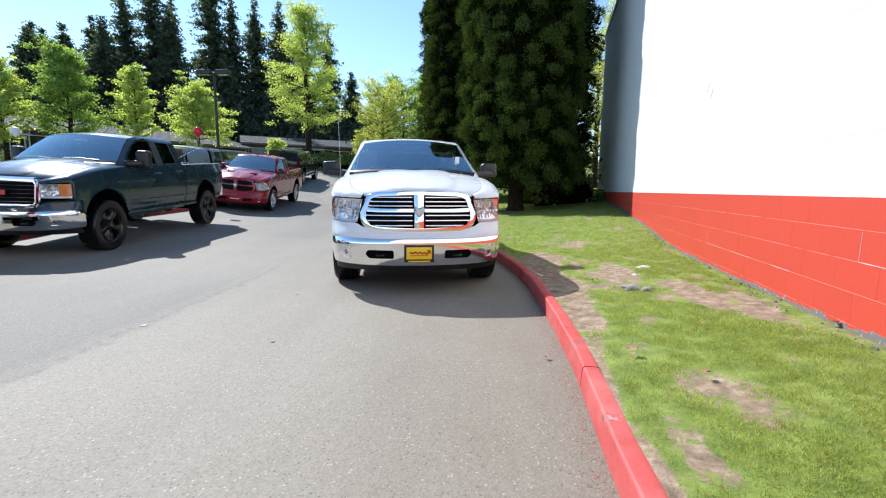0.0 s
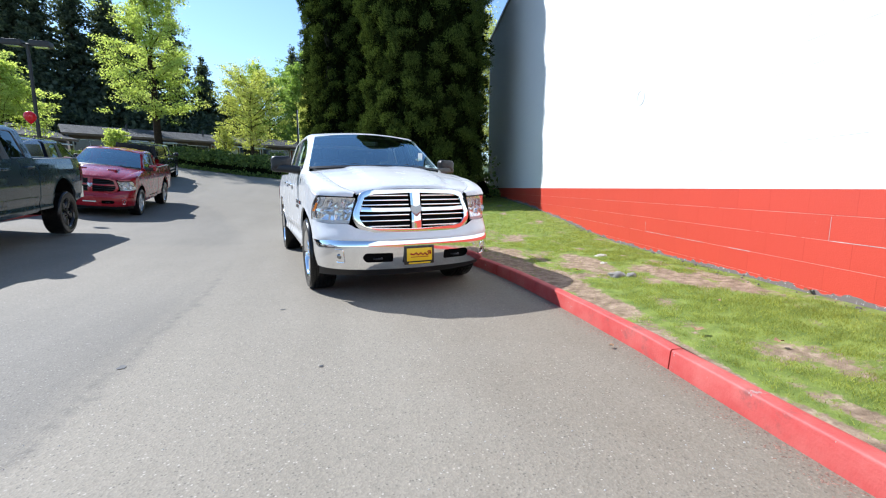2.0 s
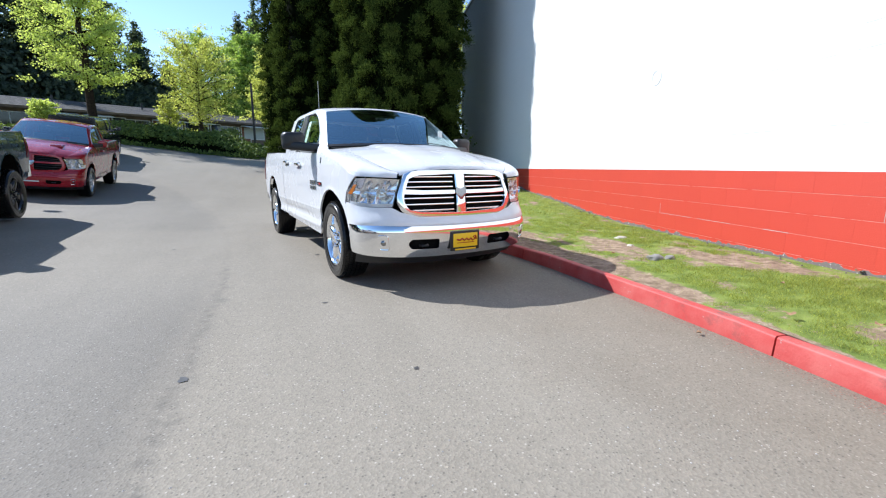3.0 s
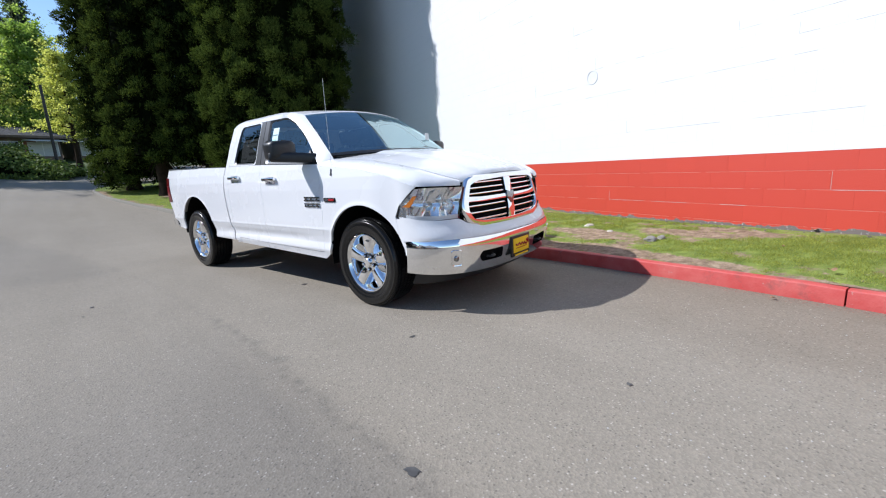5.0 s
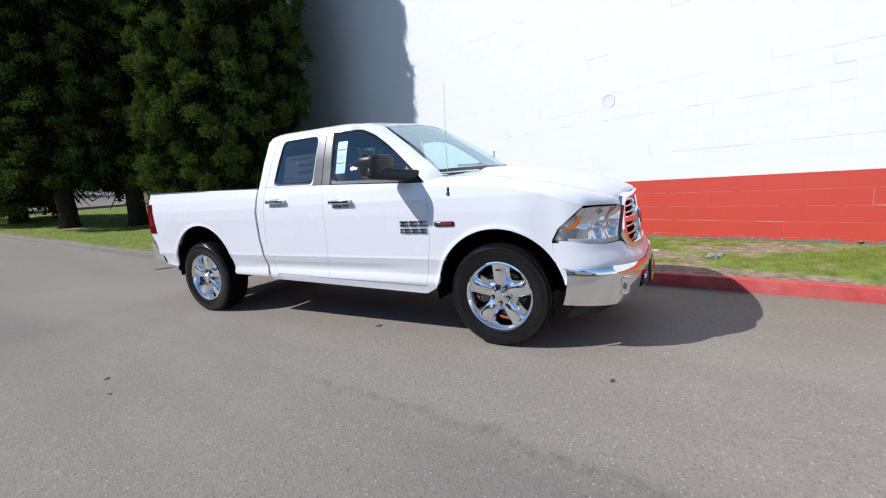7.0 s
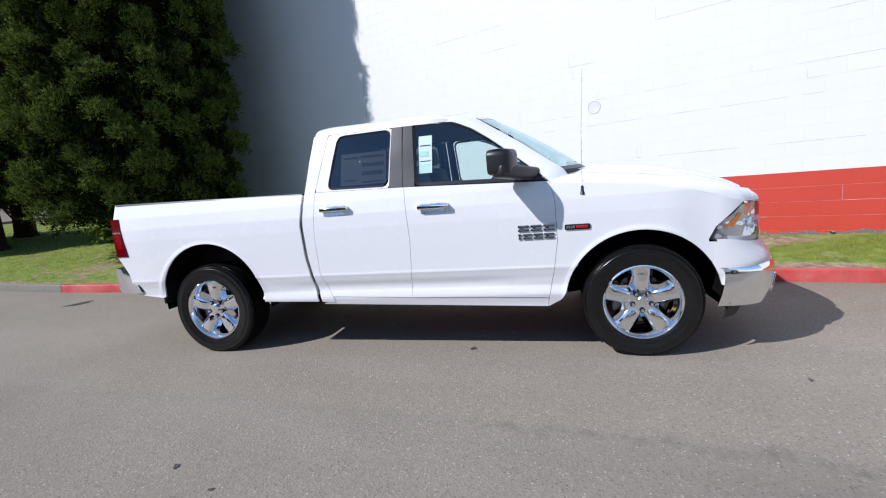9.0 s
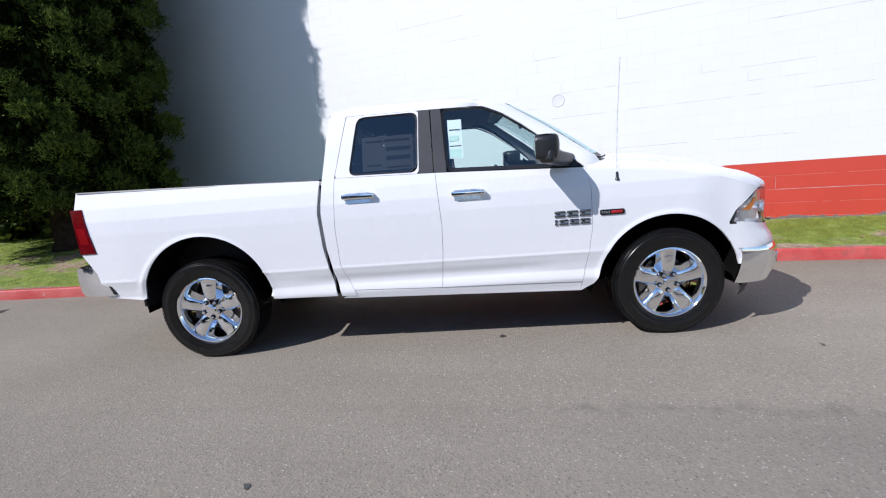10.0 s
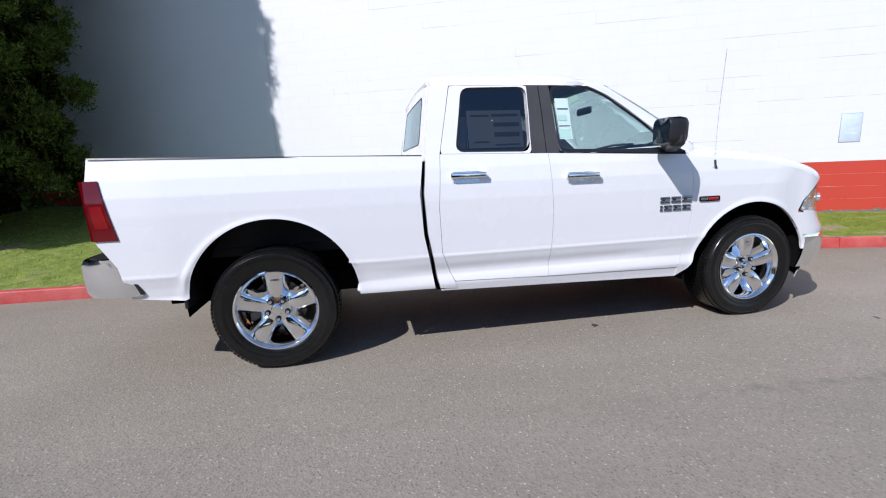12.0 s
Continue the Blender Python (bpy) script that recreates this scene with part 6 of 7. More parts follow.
def cedar(x, y, z, radius, height, seed, base=1.1, dense=1.0, fine=0.5, flat=0.0):
    """A dense columnar evergreen: lobes of upright sprays round a dark core."""
    rng = np.random.default_rng(seed)
    T = thing("evergreen_tree", "tall dense dark green columnar evergreen on the lawn", "tree", pose(x, y, z), "evergreens beside the building")
    bm, _ = trunk_bm(3.0, 0.30, rng, 0.0, 0.7)
    part("trunk", bm, M_BARK, T, "brown fibrous trunk")
    b = bmesh.new()
    for k in range(9):
        a = rng.uniform(0, 6.28)
        L = rng.uniform(0.7, 1.3)
        tube_bm(b, [(0.2 * math.cos(a), 0.2 * math.sin(a), 1.5), (L * 0.6 * math.cos(a), L * 0.6 * math.sin(a), 1.0 + rng.uniform(-0.2, 0.2)), (L * math.cos(a + 0.1), L * math.sin(a + 0.1), 0.75 + rng.uniform(-0.2, 0.4))], [0.035, 0.022, 0.01], 5)
    part("lower_growth", b, M_BARK, T, "bare hanging lower branches")

    def prof(h):
        t = (h - base) / (height - base)
        return radius * np.interp(t, [-0.05, 0.0, 0.07, 0.18, 0.5, 0.75, 0.92, 1.0], [0.70, 0.93, 1.0, 1.0, 1.0, 0.84, 0.45, 0.06])

    # closed hull added against see-through; its near black stands for shade
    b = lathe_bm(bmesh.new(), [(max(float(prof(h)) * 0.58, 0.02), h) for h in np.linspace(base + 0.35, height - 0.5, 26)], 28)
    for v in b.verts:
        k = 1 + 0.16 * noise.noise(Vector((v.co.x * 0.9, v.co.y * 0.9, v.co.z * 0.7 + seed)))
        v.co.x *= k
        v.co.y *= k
    part("core", b, M_CEDARCORE, T, "near black hull, inner shade in its colour")

    def sprays(lobes, reach, spread, width, tall, per, length):
        """Lobes of upright sprays at a share of the crown's radius."""
        base_p, way, face, size = [], [], [], []
        for k in range(lobes):
            h = base + (height - base) * min(0.995, max(0, (k + rng.uniform(-4, 4)) / lobes)) ** 1.12
            a = k * 2.39996 + rng.uniform(-0.35, 0.35)
            lean = 1 - flat * max(0.0, math.cos(a - math.radians(-133))) ** 2
            r = float(prof(h)) * lean * (reach + 0.12 * noise.noise(Vector((math.cos(a) * 1.9, math.sin(a) * 1.9, h * 0.75 + seed * 3.1))) + rng.uniform(-spread, spread))
            out = np.array([math.cos(a), math.sin(a), 0.0])
            c = out * r + np.array([0, 0, h])
            lw, lh = rng.uniform(0.7, 1.3) * width, rng.uniform(0.7, 1.3) * tall
            m = int(per * rng.uniform(0.7, 1.3))
            d = rng.normal(size=(m, 3))
            d /= np.linalg.norm(d, axis=1, keepdims=True)
            d += out * 0.60 + np.array([0, 0, 0.60])
            d /= np.linalg.norm(d, axis=1, keepdims=True)
            lump = 1 + 0.30 * np.sin(d[:, 0] * 8 + k) * np.sin(d[:, 1] * 7 + 2 * k) + 0.12 * np.sin(d[:, 2] * 11 + k)
            base_p.append(c + d * np.array([lw, lw, lh]) * (lump * rng.uniform(0.62, 1.0, m))[:, None])
            way.append(d * 0.60 + rng.normal(size=(m, 3)) * 0.50 + np.array([0, 0, 0.45]))
            face.append(d + rng.normal(size=(m, 3)) * 0.35)
            size.append(rng.uniform(0.55, 1.35, m) * length)
        p, w, l, f = np.concatenate(base_p), np.concatenate(way), np.concatenate(size), np.concatenate(face)
        w /= np.linalg.norm(w, axis=1, keepdims=True)
        side = np.cross(w, f)
        side *= (l * 0.20 / np.maximum(np.linalg.norm(side, axis=1), 1e-6))[:, None]
        V = np.stack([p - side, p + side, p + w * l[:, None]], 1).reshape(-1, 3)
        return V, np.arange(len(V)).reshape(-1, 3)

    # inner layer coloured darker so the gaps between clumps look shaded
    crown_mesh("inner_crown", *sprays(int(300 * dense), 0.72, 0.06, 0.36, 0.42, 190 * fine, 0.15 / fine ** 0.3), M_CEDARSHADE, T, "older dark inner sprays")
    crown_mesh("crown", *sprays(int(290 * dense), 0.91, 0.10, 0.28, 0.27, 850 * fine, 0.060 / fine ** 0.35), M_CEDAR, T, "clumps of fresh green sprays")


def lawn_z(x, y):
    kx = float(np.interp(y, KY27, KX27))
    return lawn_height(x, y, kx, float(lot_height(kx, y)) + kerb_height(y))


cedar(2.05, 15.85, lawn_z(2.05, 15.85), 2.06, 15.5, 11, 0.75, 1.7, 1.25, 0.22)
cedar(-0.19, 23.08, lawn_z(-0.19, 23.08), 1.62, 16.5, 12, 1.25)
cedar(1.35, 21.5, lawn_z(1.35, 21.5), 1.45, 15.0, 14, 1.2)
cedar(-0.95, 26.2, lawn_z(-0.95, 26.2), 1.38, 16.0, 13, 0.15)
# unseen tree, added behind the front one to block light on the wall
cedar(3.5, 18.5, lawn_z(3.5, 18.5), 1.80, 14.5, 15, 0.7, 1.2, 0.3)
# also added and hidden: darkens the gap between trees, keeps sun off the wall
cedar(3.2, 24.1, lawn_z(3.2, 24.1), 1.7, 15.0, 16, 0.9, 1.0, 0.3)


def leafy(name, label, x, y, z, height, width, mat, seed, clear=0.22, shape="round", leaves=9000, leaf=0.17, group="spring trees round the lot", sparse=1.0):
    """A broadleaf tree: trunk, limbs that fork, and clumps of leaves along them."""
    rng = np.random.default_rng(seed)
    T = thing(name, label, "tree", pose(x, y, z, 0, 0, rng.uniform(0, 360)), group)
    r0 = 0.02 * height + 0.02
    bm, pts = trunk_bm(height * 0.92, r0, rng, 0.015, 0.12, 9, 10)
    part("trunk", bm, M_BARK, T, "brown trunk")
    spots = []
    b = bmesh.new()
    nl = int(26 * sparse) + 8
    for k in range(nl):
        t = clear + (0.96 - clear) * (k / nl) ** 0.9
        h = height * t
        s = (t - clear) / (1 - clear)
        if shape == "cone":
            reach = width / 2 * np.interp(s, [0, 0.12, 0.5, 1], [0.75, 1.0, 0.68, 0.10])
        elif shape == "narrow":
            reach = width / 2 * np.interp(s, [0, 0.2, 0.55, 1], [0.70, 1.0, 0.80, 0.12])
        else:
            reach = width / 2 * math.sqrt(max(0.03, 1 - (2 * s - 0.86) ** 2 / 1.4))
        a = k * 2.399 + rng.uniform(-0.4, 0.4)
        rise = reach * (0.55 if shape != "cone" else 0.28) * rng.uniform(0.6, 1.3)
        p0 = np.array([0, 0, h * 0.96])
        reach *= rng.uniform(0.72, 1.12)
        e = np.array([reach * math.cos(a), reach * math.sin(a), h + rise])
        m = (p0 + e) / 2 + np.array([0, 0, -rise * 0.12])
        tube_bm(b, [p0, m, e], [r0 * 0.36 * (1 - 0.6 * s), r0 * 0.2 * (1 - 0.6 * s), 0.01], 5, False)
        for q in np.linspace(0.30, 1.0, 7):
            c = p0 * (1 - q) ** 2 + 2 * m * q * (1 - q) + e * q * q
            spots.append((c, 0.115 * width * (0.45 + 0.5 * (1 - abs(q - 0.6))) * rng.uniform(0.5, 1.0)))
            if rng.uniform() < 0.6:
                off = rng.normal(size=3) * 0.10 * width
                tube_bm(b, [c, c + off], [r0 * 0.07, 0.006], 4, False)
                spots.append((c + off, 0.09 * width * rng.uniform(0.5, 1.1)))
    part("branchwork", b, M_BARK, T, "spreading limbs")
    P, N = [], []
    per = max(8, int(leaves * 2.3) // len(spots))
    for c, r in spots:
        m = max(3, int(per * rng.uniform(0.3, 1.7)))
        d = rng.normal(size=(m, 3)) * np.array([r, r, r * 0.42]) * 0.62
        P.append(c + d)
        nn = rng.normal(size=(m, 3)) + np.array([0, 0, 0.7])
        N.append(nn / np.linalg.norm(nn, axis=1, keepdims=True))
    P, N = np.concatenate(P), np.concatenate(N)
    V, F = cards(P, N, rng.uniform(leaf * 0.38, leaf * 0.85, len(P)), rng, 1.25, 0.5)
    crown_mesh("crown", V, F, mat, T, "light green spring leaves")


def on_lot(x, y):
    return x, y, float(lot_height(x, y))


leafy("broadleaf_tree", "tall pyramidal tree in fresh light green leaf", *on_lot(-14.6, 41.5), 15.2, 7.6, M_MAPLE, 21, 0.24, "cone", 12000, 0.17)
leafy("broadleaf_tree", "small spreading tree with yellow green buds", *on_lot(-7.6, 42.3), 8.0, 5.6, M_YELLOW, 22, 0.22, "round", 6000, 0.16, sparse=1.2)
leafy("broadleaf_tree", "rounded bright green tree by the lower houses", *on_lot(-19.8, 32.6), 5.9, 4.8, M_MAPLE, 23, 0.30, "cone", 8000, 0.15)
leafy("broadleaf_tree", "narrow upright green tree beside the upper lot", *on_lot(-21.1, 28.1), 6.4, 2.6, M_MAPLE, 24, 0.14, "narrow", 6500, 0.13)
leafy("broadleaf_tree", "full green tree beside the upper lot", *on_lot(-23.6, 25.9), 7.0, 4.3, M_MAPLE_DEEP, 25, 0.2, "cone", 9000, 0.14)
leafy("broadleaf_tree", "narrow light green tree beside the upper lot", *on_lot(-24.4, 22.8), 5.6, 2.6, M_MAPLE, 26, 0.16, "narrow", 6000, 0.13)
leafy("broadleaf_tree", "small shrubby light green tree before the houses", *on_lot(-15.6, 36.5), 2.2, 1.5, M_MAPLE, 27, 0.3, "round", 1800, 0.13)
leafy("broadleaf_tree", "yellow green tree beyond the end of the lawn", *on_lot(-2.2, 44.5), 8.4, 4.6, M_YELLOW, 28, 0.25, "cone", 5500, 0.17)
leafy("broadleaf_tree", "thin yellow green sapling before the houses", *on_lot(-10.2, 44.0), 3.6, 2.0, M_YELLOW, 29, 0.2, "narrow", 2500, 0.13)
leafy("broadleaf_tree", "sparse yellow flowering tree behind the building", 9.2, 31.0, 0.9, 11.0, 7.5, M_YELLOW, 30, 0.18, "round", 8000, 0.17)
leafy("broadleaf_tree", "green broadleaf tree behind the low houses", *on_lot(-9.0, 66.0), 11.5, 9.5, M_MAPLE_DEEP, 31, 0.12, "round", 9000, 0.28)
leafy("broadleaf_tree", "green broadleaf tree behind the low houses", *on_lot(-4.2, 60.0), 12.5, 7.5, M_MAPLE_DEEP, 32, 0.12, "narrow", 9000, 0.26)


def fir(x, y, height, width, seed, bare=0.1, thin=1.0):
    """A tall fir: whorls of drooping boughs with ragged tips."""
    rng = np.random.default_rng(seed)
    T = thing("fir_tree", "tall dark fir on the wooded hillside", "tree", pose(*on_lot(x, y), 0, 0, rng.uniform(0, 360)), "firs on the hillside")
    bm, _ = trunk_bm(height, 0.012 * height + 0.05, rng, 0.004, 0.06, 7, 7)
    part("trunk", bm, M_BARK, T, "dark trunk")
    P, N, S = [], [], []
    h = height * bare
    while h < height * 0.995:
        s = (h / height - bare) / (1 - bare)
        R = width / 2 * (1 - s) ** 0.75 * rng.uniform(0.5, 1.2) + 0.15
        nb = int(rng.uniform(6, 10) * thin) if s < 0.9 else 4
        for k in range(nb):
            a = rng.uniform(0, 2 * math.pi)
            L = R * rng.uniform(0.55, 1.15)
            droop = rng.uniform(0.15, 0.45)
            m = max(3, int(L * 5.5))
            q = np.linspace(0.12, 1, m)
            c = np.stack([L * q * math.cos(a), L * q * math.sin(a), h + 0.25 * q - droop * L * q * q], 1) + rng.normal(size=(m, 3)) * 0.10
            for rep in range(2):
                P.append(c + rng.normal(size=(m, 3)) * np.array([0.16, 0.16, 0.10]))
                nn = rng.normal(size=(m, 3)) * 0.6 + np.array([0, 0, 0.8])
                N.append(nn / np.linalg.norm(nn, axis=1, keepdims=True))
                S.append(np.clip(0.55 * (1 - 0.4 * q), 0.2, 1) * rng.uniform(0.55, 1.3, m) * (0.6 + 0.4 * (1 - s)))
        h += height * 0.018 * rng.uniform(0.7, 1.3)
    V, F = cards(np.concatenate(P), np.concatenate(N), np.concatenate(S), rng, 1.7, 0.6)
    crown_mesh("crown", V, F, M_FIR, T, "dark drooping boughs")


for i, (fx_, fy_, fh, fw) in enumerate(((-60.0, 52.0, 18.5, 8), (-56.5, 57.0, 17.0, 7), (-54.5, 59.5, 17.5, 7), (-51.5, 61.0, 19.0, 6.5), (-48.9, 63.5, 24.0, 8), (-46.0, 65.5, 27.5, 8.5), (-44.0, 67.0, 23.0, 5.0),
                                      (-39.5, 69.7, 30.0, 10), (-37.0, 71.0, 25.0, 7), (-34.0, 72.5, 25.0, 8), (-30.6, 74.0, 25.0, 7.5), (-27.5, 75.0, 22.0, 6), (-23.4, 76.7, 22.5, 6.5), (-19.8, 78.0, 15.0, 6),
                                      (-16.5, 79.0, 10.5, 5), (-13.0, 79.5, 11.0, 5), (-4.2, 82.0, 21.5, 8.5), (-2.0, 76.0, 12.0, 6.0), (-6.5, 80.5, 19.0, 6), (-42.0, 63.0, 21.0, 7), (-58.0, 60.0, 17.0, 8), (-65.0, 50.0, 17.0, 9), (-32.0, 78.0, 23.0, 8), (-47.5, 58.0, 18.0, 7), (-36.0, 66.0, 15.0, 7), (-52.0, 52.0, 15.0, 7), (2.5, 80.0, 17.0, 7))):
    fir(fx_, fy_, fh, fw * 1.4, 60 + i, 0.05 + 0.03 * (i % 3), 1.15 + 0.1 * (i % 4))


def woods():
    """The dark undergrowth and lower trees that close the hillside behind the houses."""
    rng = np.random.default_rng(5)
    P, N, S = [], [], []
    for k in range(130):
        t = rng.uniform()
        x = -68 + 78 * t + rng.normal() * 1.5
        y = 50 + 26 * smoothstep(x, -62, -22) + rng.uniform(-3, 5)
        g = float(lot_height(x, y))
        hh = rng.uniform(5.5, 9.5) * (1.4 if x < -25 else 0.75)
        ww = rng.uniform(2.2, 3.8)
        m = 720
        d = rng.normal(size=(m, 3))
        d /= np.linalg.norm(d, axis=1, keepdims=True)
        d[:, 2] = np.abs(d[:, 2]) * 1.0
        P.append(np.array([x, y, g + 0.3 * hh]) + d * np.array([ww, ww, hh * 0.7]) * rng.uniform(0.7, 1.05, (m, 1)) - np.array([0, 0, 0.3 * hh]) * rng.uniform(0, 1, (m, 1)))
        nn = d + rng.normal(size=(m, 3)) * 0.6
        N.append(nn / np.linalg.norm(nn, axis=1, keepdims=True))
        S.append(rng.uniform(0.24, 0.58, m))
    V, F = cards(np.concatenate(P), np.concatenate(N), np.concatenate(S), rng, 1.3, 0.5)
    ob = crown_mesh("woods", V, F, M_FIR, None)
    tagged(ob, "dark mixed woodland on the hillside behind the houses", "woods", kind="stuff")


woods()


def hedge(name, label, pts, height, width, seed, per=900):
    """A clipped but shaggy hedge along points: a dark core under a skin of leaves."""
    rng = np.random.default_rng(seed)
    T = thing(name, label, "hedge", None, "hedges before the houses")
    line = resample(pts, max(3, int(sum((Vector(a) - Vector(b)).length for a, b in zip(pts, pts[1:])) / 0.5)))
    G, P, N = [], [], []
    for i, (x, y) in enumerate(line):
        d = line[min(i + 1, len(line) - 1)] - line[max(i - 1, 0)]
        d = d / max(np.linalg.norm(d), 1e-6)
        n = np.array([-d[1], d[0]])
        g = float(lot_height(x, y))
        e = min(1.0, 0.35 + 1.2 * math.sin(math.pi * min(1, max(0.02, i / (len(line) - 1)))))
        hh = height * (0.88 + 0.22 * noise.noise(Vector((x * 0.8, y * 0.8, seed)))) * e
        row = []
        for a in np.linspace(0, math.pi, 9):
            o, z = math.cos(a) * width / 2, max(0, math.sin(a)) ** 0.6 * hh
            row.append((x + n[0] * o * 0.9, y + n[1] * o * 0.9, g + z * 0.92 - 0.05))
            m = per // 9
            pp = np.array([x, y, g]) + np.stack([n[0] * o + rng.normal(size=m) * 0.22 + d[0] * rng.uniform(-0.4, 0.4, m), n[1] * o + rng.normal(size=m) * 0.22 + d[1] * rng.uniform(-0.4, 0.4, m), z + rng.normal(size=m) * 0.10], 1)
            P.append(pp)
            nn = np.array([n[0] * math.cos(a), n[1] * math.cos(a), math.sin(a)]) + rng.normal(size=(m, 3)) * 0.6
            N.append(nn / np.linalg.norm(nn, axis=1, keepdims=True))
        G.append(row)
    # filler hull under the leaves, shade put in as near black
    part("core", sheet_bm(G, (0, 0, 1), 0.0), M_CEDARCORE, T, "near black filler hull for the hedge's inner shade")
    P, N = np.concatenate(P), np.concatenate(N)
    V, F = cards(P, N, rng.uniform(0.06, 0.16, len(P)), rng, 1.3, 0.4)
    crown_mesh("foliage", V, F, M_HEDGE, T, "small green leaves")


hedge("hedge", "long low green hedge at the top of the lot", [(-13.8, 38.2), (-9.5, 37.6), (-5.5, 36.8), (-2.9, 35.6)], 1.45, 2.4, 41)
hedge("hedge", "rounded green shrub behind the hedge", [(-6.2, 39.8), (-4.4, 39.6)], 1.9, 1.9, 42)
hedge("hedge", "dark shrubs in the shade beside the wall", [(2.7, 17.5), (4.0, 17.8), (5.2, 18.1)], 2.9, 1.9, 44, 1100)
hedge("hedge", "low dark shrubs along the upper lot", [(-26.0, 24.5), (-22.5, 29.0), (-19.0, 34.0), (-15.0, 37.6)], 0.6, 1.4, 43, 400)


# ---- low row houses up the slope ----
M_SHINGLE = plain("grey roof shingles", (0.066, 0.064, 0.064), 0.9, 0, 0.25, 3, 0.6)
M_SIDING = plain("brown siding", (0.16, 0.115, 0.085), 0.8, 0, 0.2, 2)
M_BRICK = plain("red brown brick", (0.24, 0.11, 0.075), 0.85, 0, 0.25, 5, 0.3)
M_TRIMWHITE = plain("white trim", (0.75, 0.75, 0.73), 0.5, 0, 0.05)
M_WINDOW = plain("dark window", (0.02, 0.023, 0.026), 0.08, 0, 0.2)
M_BLIND = plain("pale blinds", (0.52, 0.54, 0.53), 0.6, 0, 0.06)


def row_house(label, p0, p1, base, eave, ridge, depth, bays, seed):
    """A long low house: walls, pitched roof in courses, windows, doors and awnings."""
    rng = random.Random(seed)
    a, b = Vector(p0), Vector(p1)
    L = (b - a).length
    d = (b - a) / L
    n = Vector((d.y, -d.x))  # towards the lot
    if n.dot(Vector((0, 10)) - a) < 0:
        n = -n
    m = Matrix(((d.x, -n.x, 0, a.x), (d.y, -n.y, 0, a.y), (0, 0, 1, base), (0, 0, 0, 1)))
    T = thing("row_house", label, "house", None, "low houses up the slope")
    H, RD = eave - base, ridge - base
    part("wall", box(0, L, 0, depth, -1.5, H, m=m), M_SIDING, T, "brown siding wall", False)
    courses = 9
    ov = 0.7
    G = []
    for k in range(courses):
        t0, t1 = k / courses, (k + 1) / courses
        for t, up in ((t0, 0.03), (t1, 0.0)):
            y = -ov + (depth / 2 + ov) * t
            z = H - 0.05 + (RD - H) * t + up
            G.append([m @ Vector((x, y, z)) for x in (-0.5, L + 0.5)])
    rf = part("roof", sheet_bm(G, (-n.x * -1, -n.y * -1, 1), 0.08), M_SHINGLE, T, "grey shingle roof", False)
    part("roof_back", sheet_bm([[m @ Vector((x, depth / 2, RD)) for x in (-0.5, L + 0.5)], [m @ Vector((x, depth + ov, H - 0.05)) for x in (-0.5, L + 0.5)]], (0, 0, 1), 0.08), M_SHINGLE, rf, "", False)
    part("fascia", box(-0.5, L + 0.5, -ov - 0.03, -ov, H - 0.22, H - 0.02, m=m), M_SIDING, T)
    for x in (0, L):
        g = bmesh.new()
        vs = [g.verts.new(m @ Vector(q)) for q in ((x, 0, H - 0.05), (x, depth, H - 0.05), (x, depth / 2, RD - 0.05))]
        g.faces.new(vs)
        part("gable", g, M_SIDING, T, "", False)
    for k in range(bays):
        x = L * (k + 0.5) / bays
        kind = (k + seed) % 3
        wd = 2.2 if kind != 1 else 1.5
        w = part("window", box(x - wd / 2 - 0.07, x + wd / 2 + 0.07, -0.05, 0.03, 0.75, 2.0, 0.01, m), M_TRIMWHITE, T, "white framed window")
        for j in range(2):
            part("pane", box(x - wd / 2 + wd / 2 * j + 0.03, x + wd / 2 * j - 0.03, -0.065, -0.045, 0.82, 1.93, m=m), M_BLIND if kind == 0 else M_WINDOW, w, "", False)
        dx = x + wd / 2 + 0.75
        if dx < L - 0.5:
            dr = part("door", box(dx - 0.45, dx + 0.45, -0.06, 0.02, -0.05, 2.03, 0.01, m), M_BRICK if kind == 2 else M_WINDOW, T, "front door")
            part("door_frame", box(dx - 0.52, dx + 0.52, -0.045, 0.03, -0.05, 2.1, m=m), M_TRIMWHITE, dr)
        if kind != 2:
            aw = bmesh.new()
            sheet_bm([[m @ Vector((x - wd / 2 - 0.25, -0.02, 2.20)), m @ Vector((x + wd / 2 + 0.25, -0.02, 2.20))], [m @ Vector((x - wd / 2 - 0.25, -1.15, 1.98)), m @ Vector((x + wd / 2 + 0.25, -1.15, 1.98))]], (0, 0, 1), 0.05, aw)
            part("awning", aw, M_TRIMWHITE, T, "white flat awning", False)
    for k in range(3):
        x = L * (0.2 + 0.3 * k)
        part("vent", tube_bm(bmesh.new(), [m @ Vector((x, depth * 0.3, RD - 0.6)), m @ Vector((x, depth * 0.3, RD + 0.15))], 0.08, 8), M_SHINGLE, rf)


row_house("long low brown house with grey roof and white awnings", (-31.5, 27.5), (-21.8, 43.0), 2.6, 5.1, 6.4, 8, 6, 1)
row_house("long low brown house with brick parts and awnings", (-22.2, 44.4), (-3.0, 54.5), 3.3, 5.75, 6.95, 9, 8, 2)
row_house("low house seen past the evergreens", (-2.0, 55.0), (16.0, 57.0), 3.3, 5.6, 6.8, 9, 6, 3)

# ---- verge with red kerb behind the parked row ----
M_GALV = plain("painted lamp steel", (0.05, 0.045, 0.04), 0.5, 0.4)


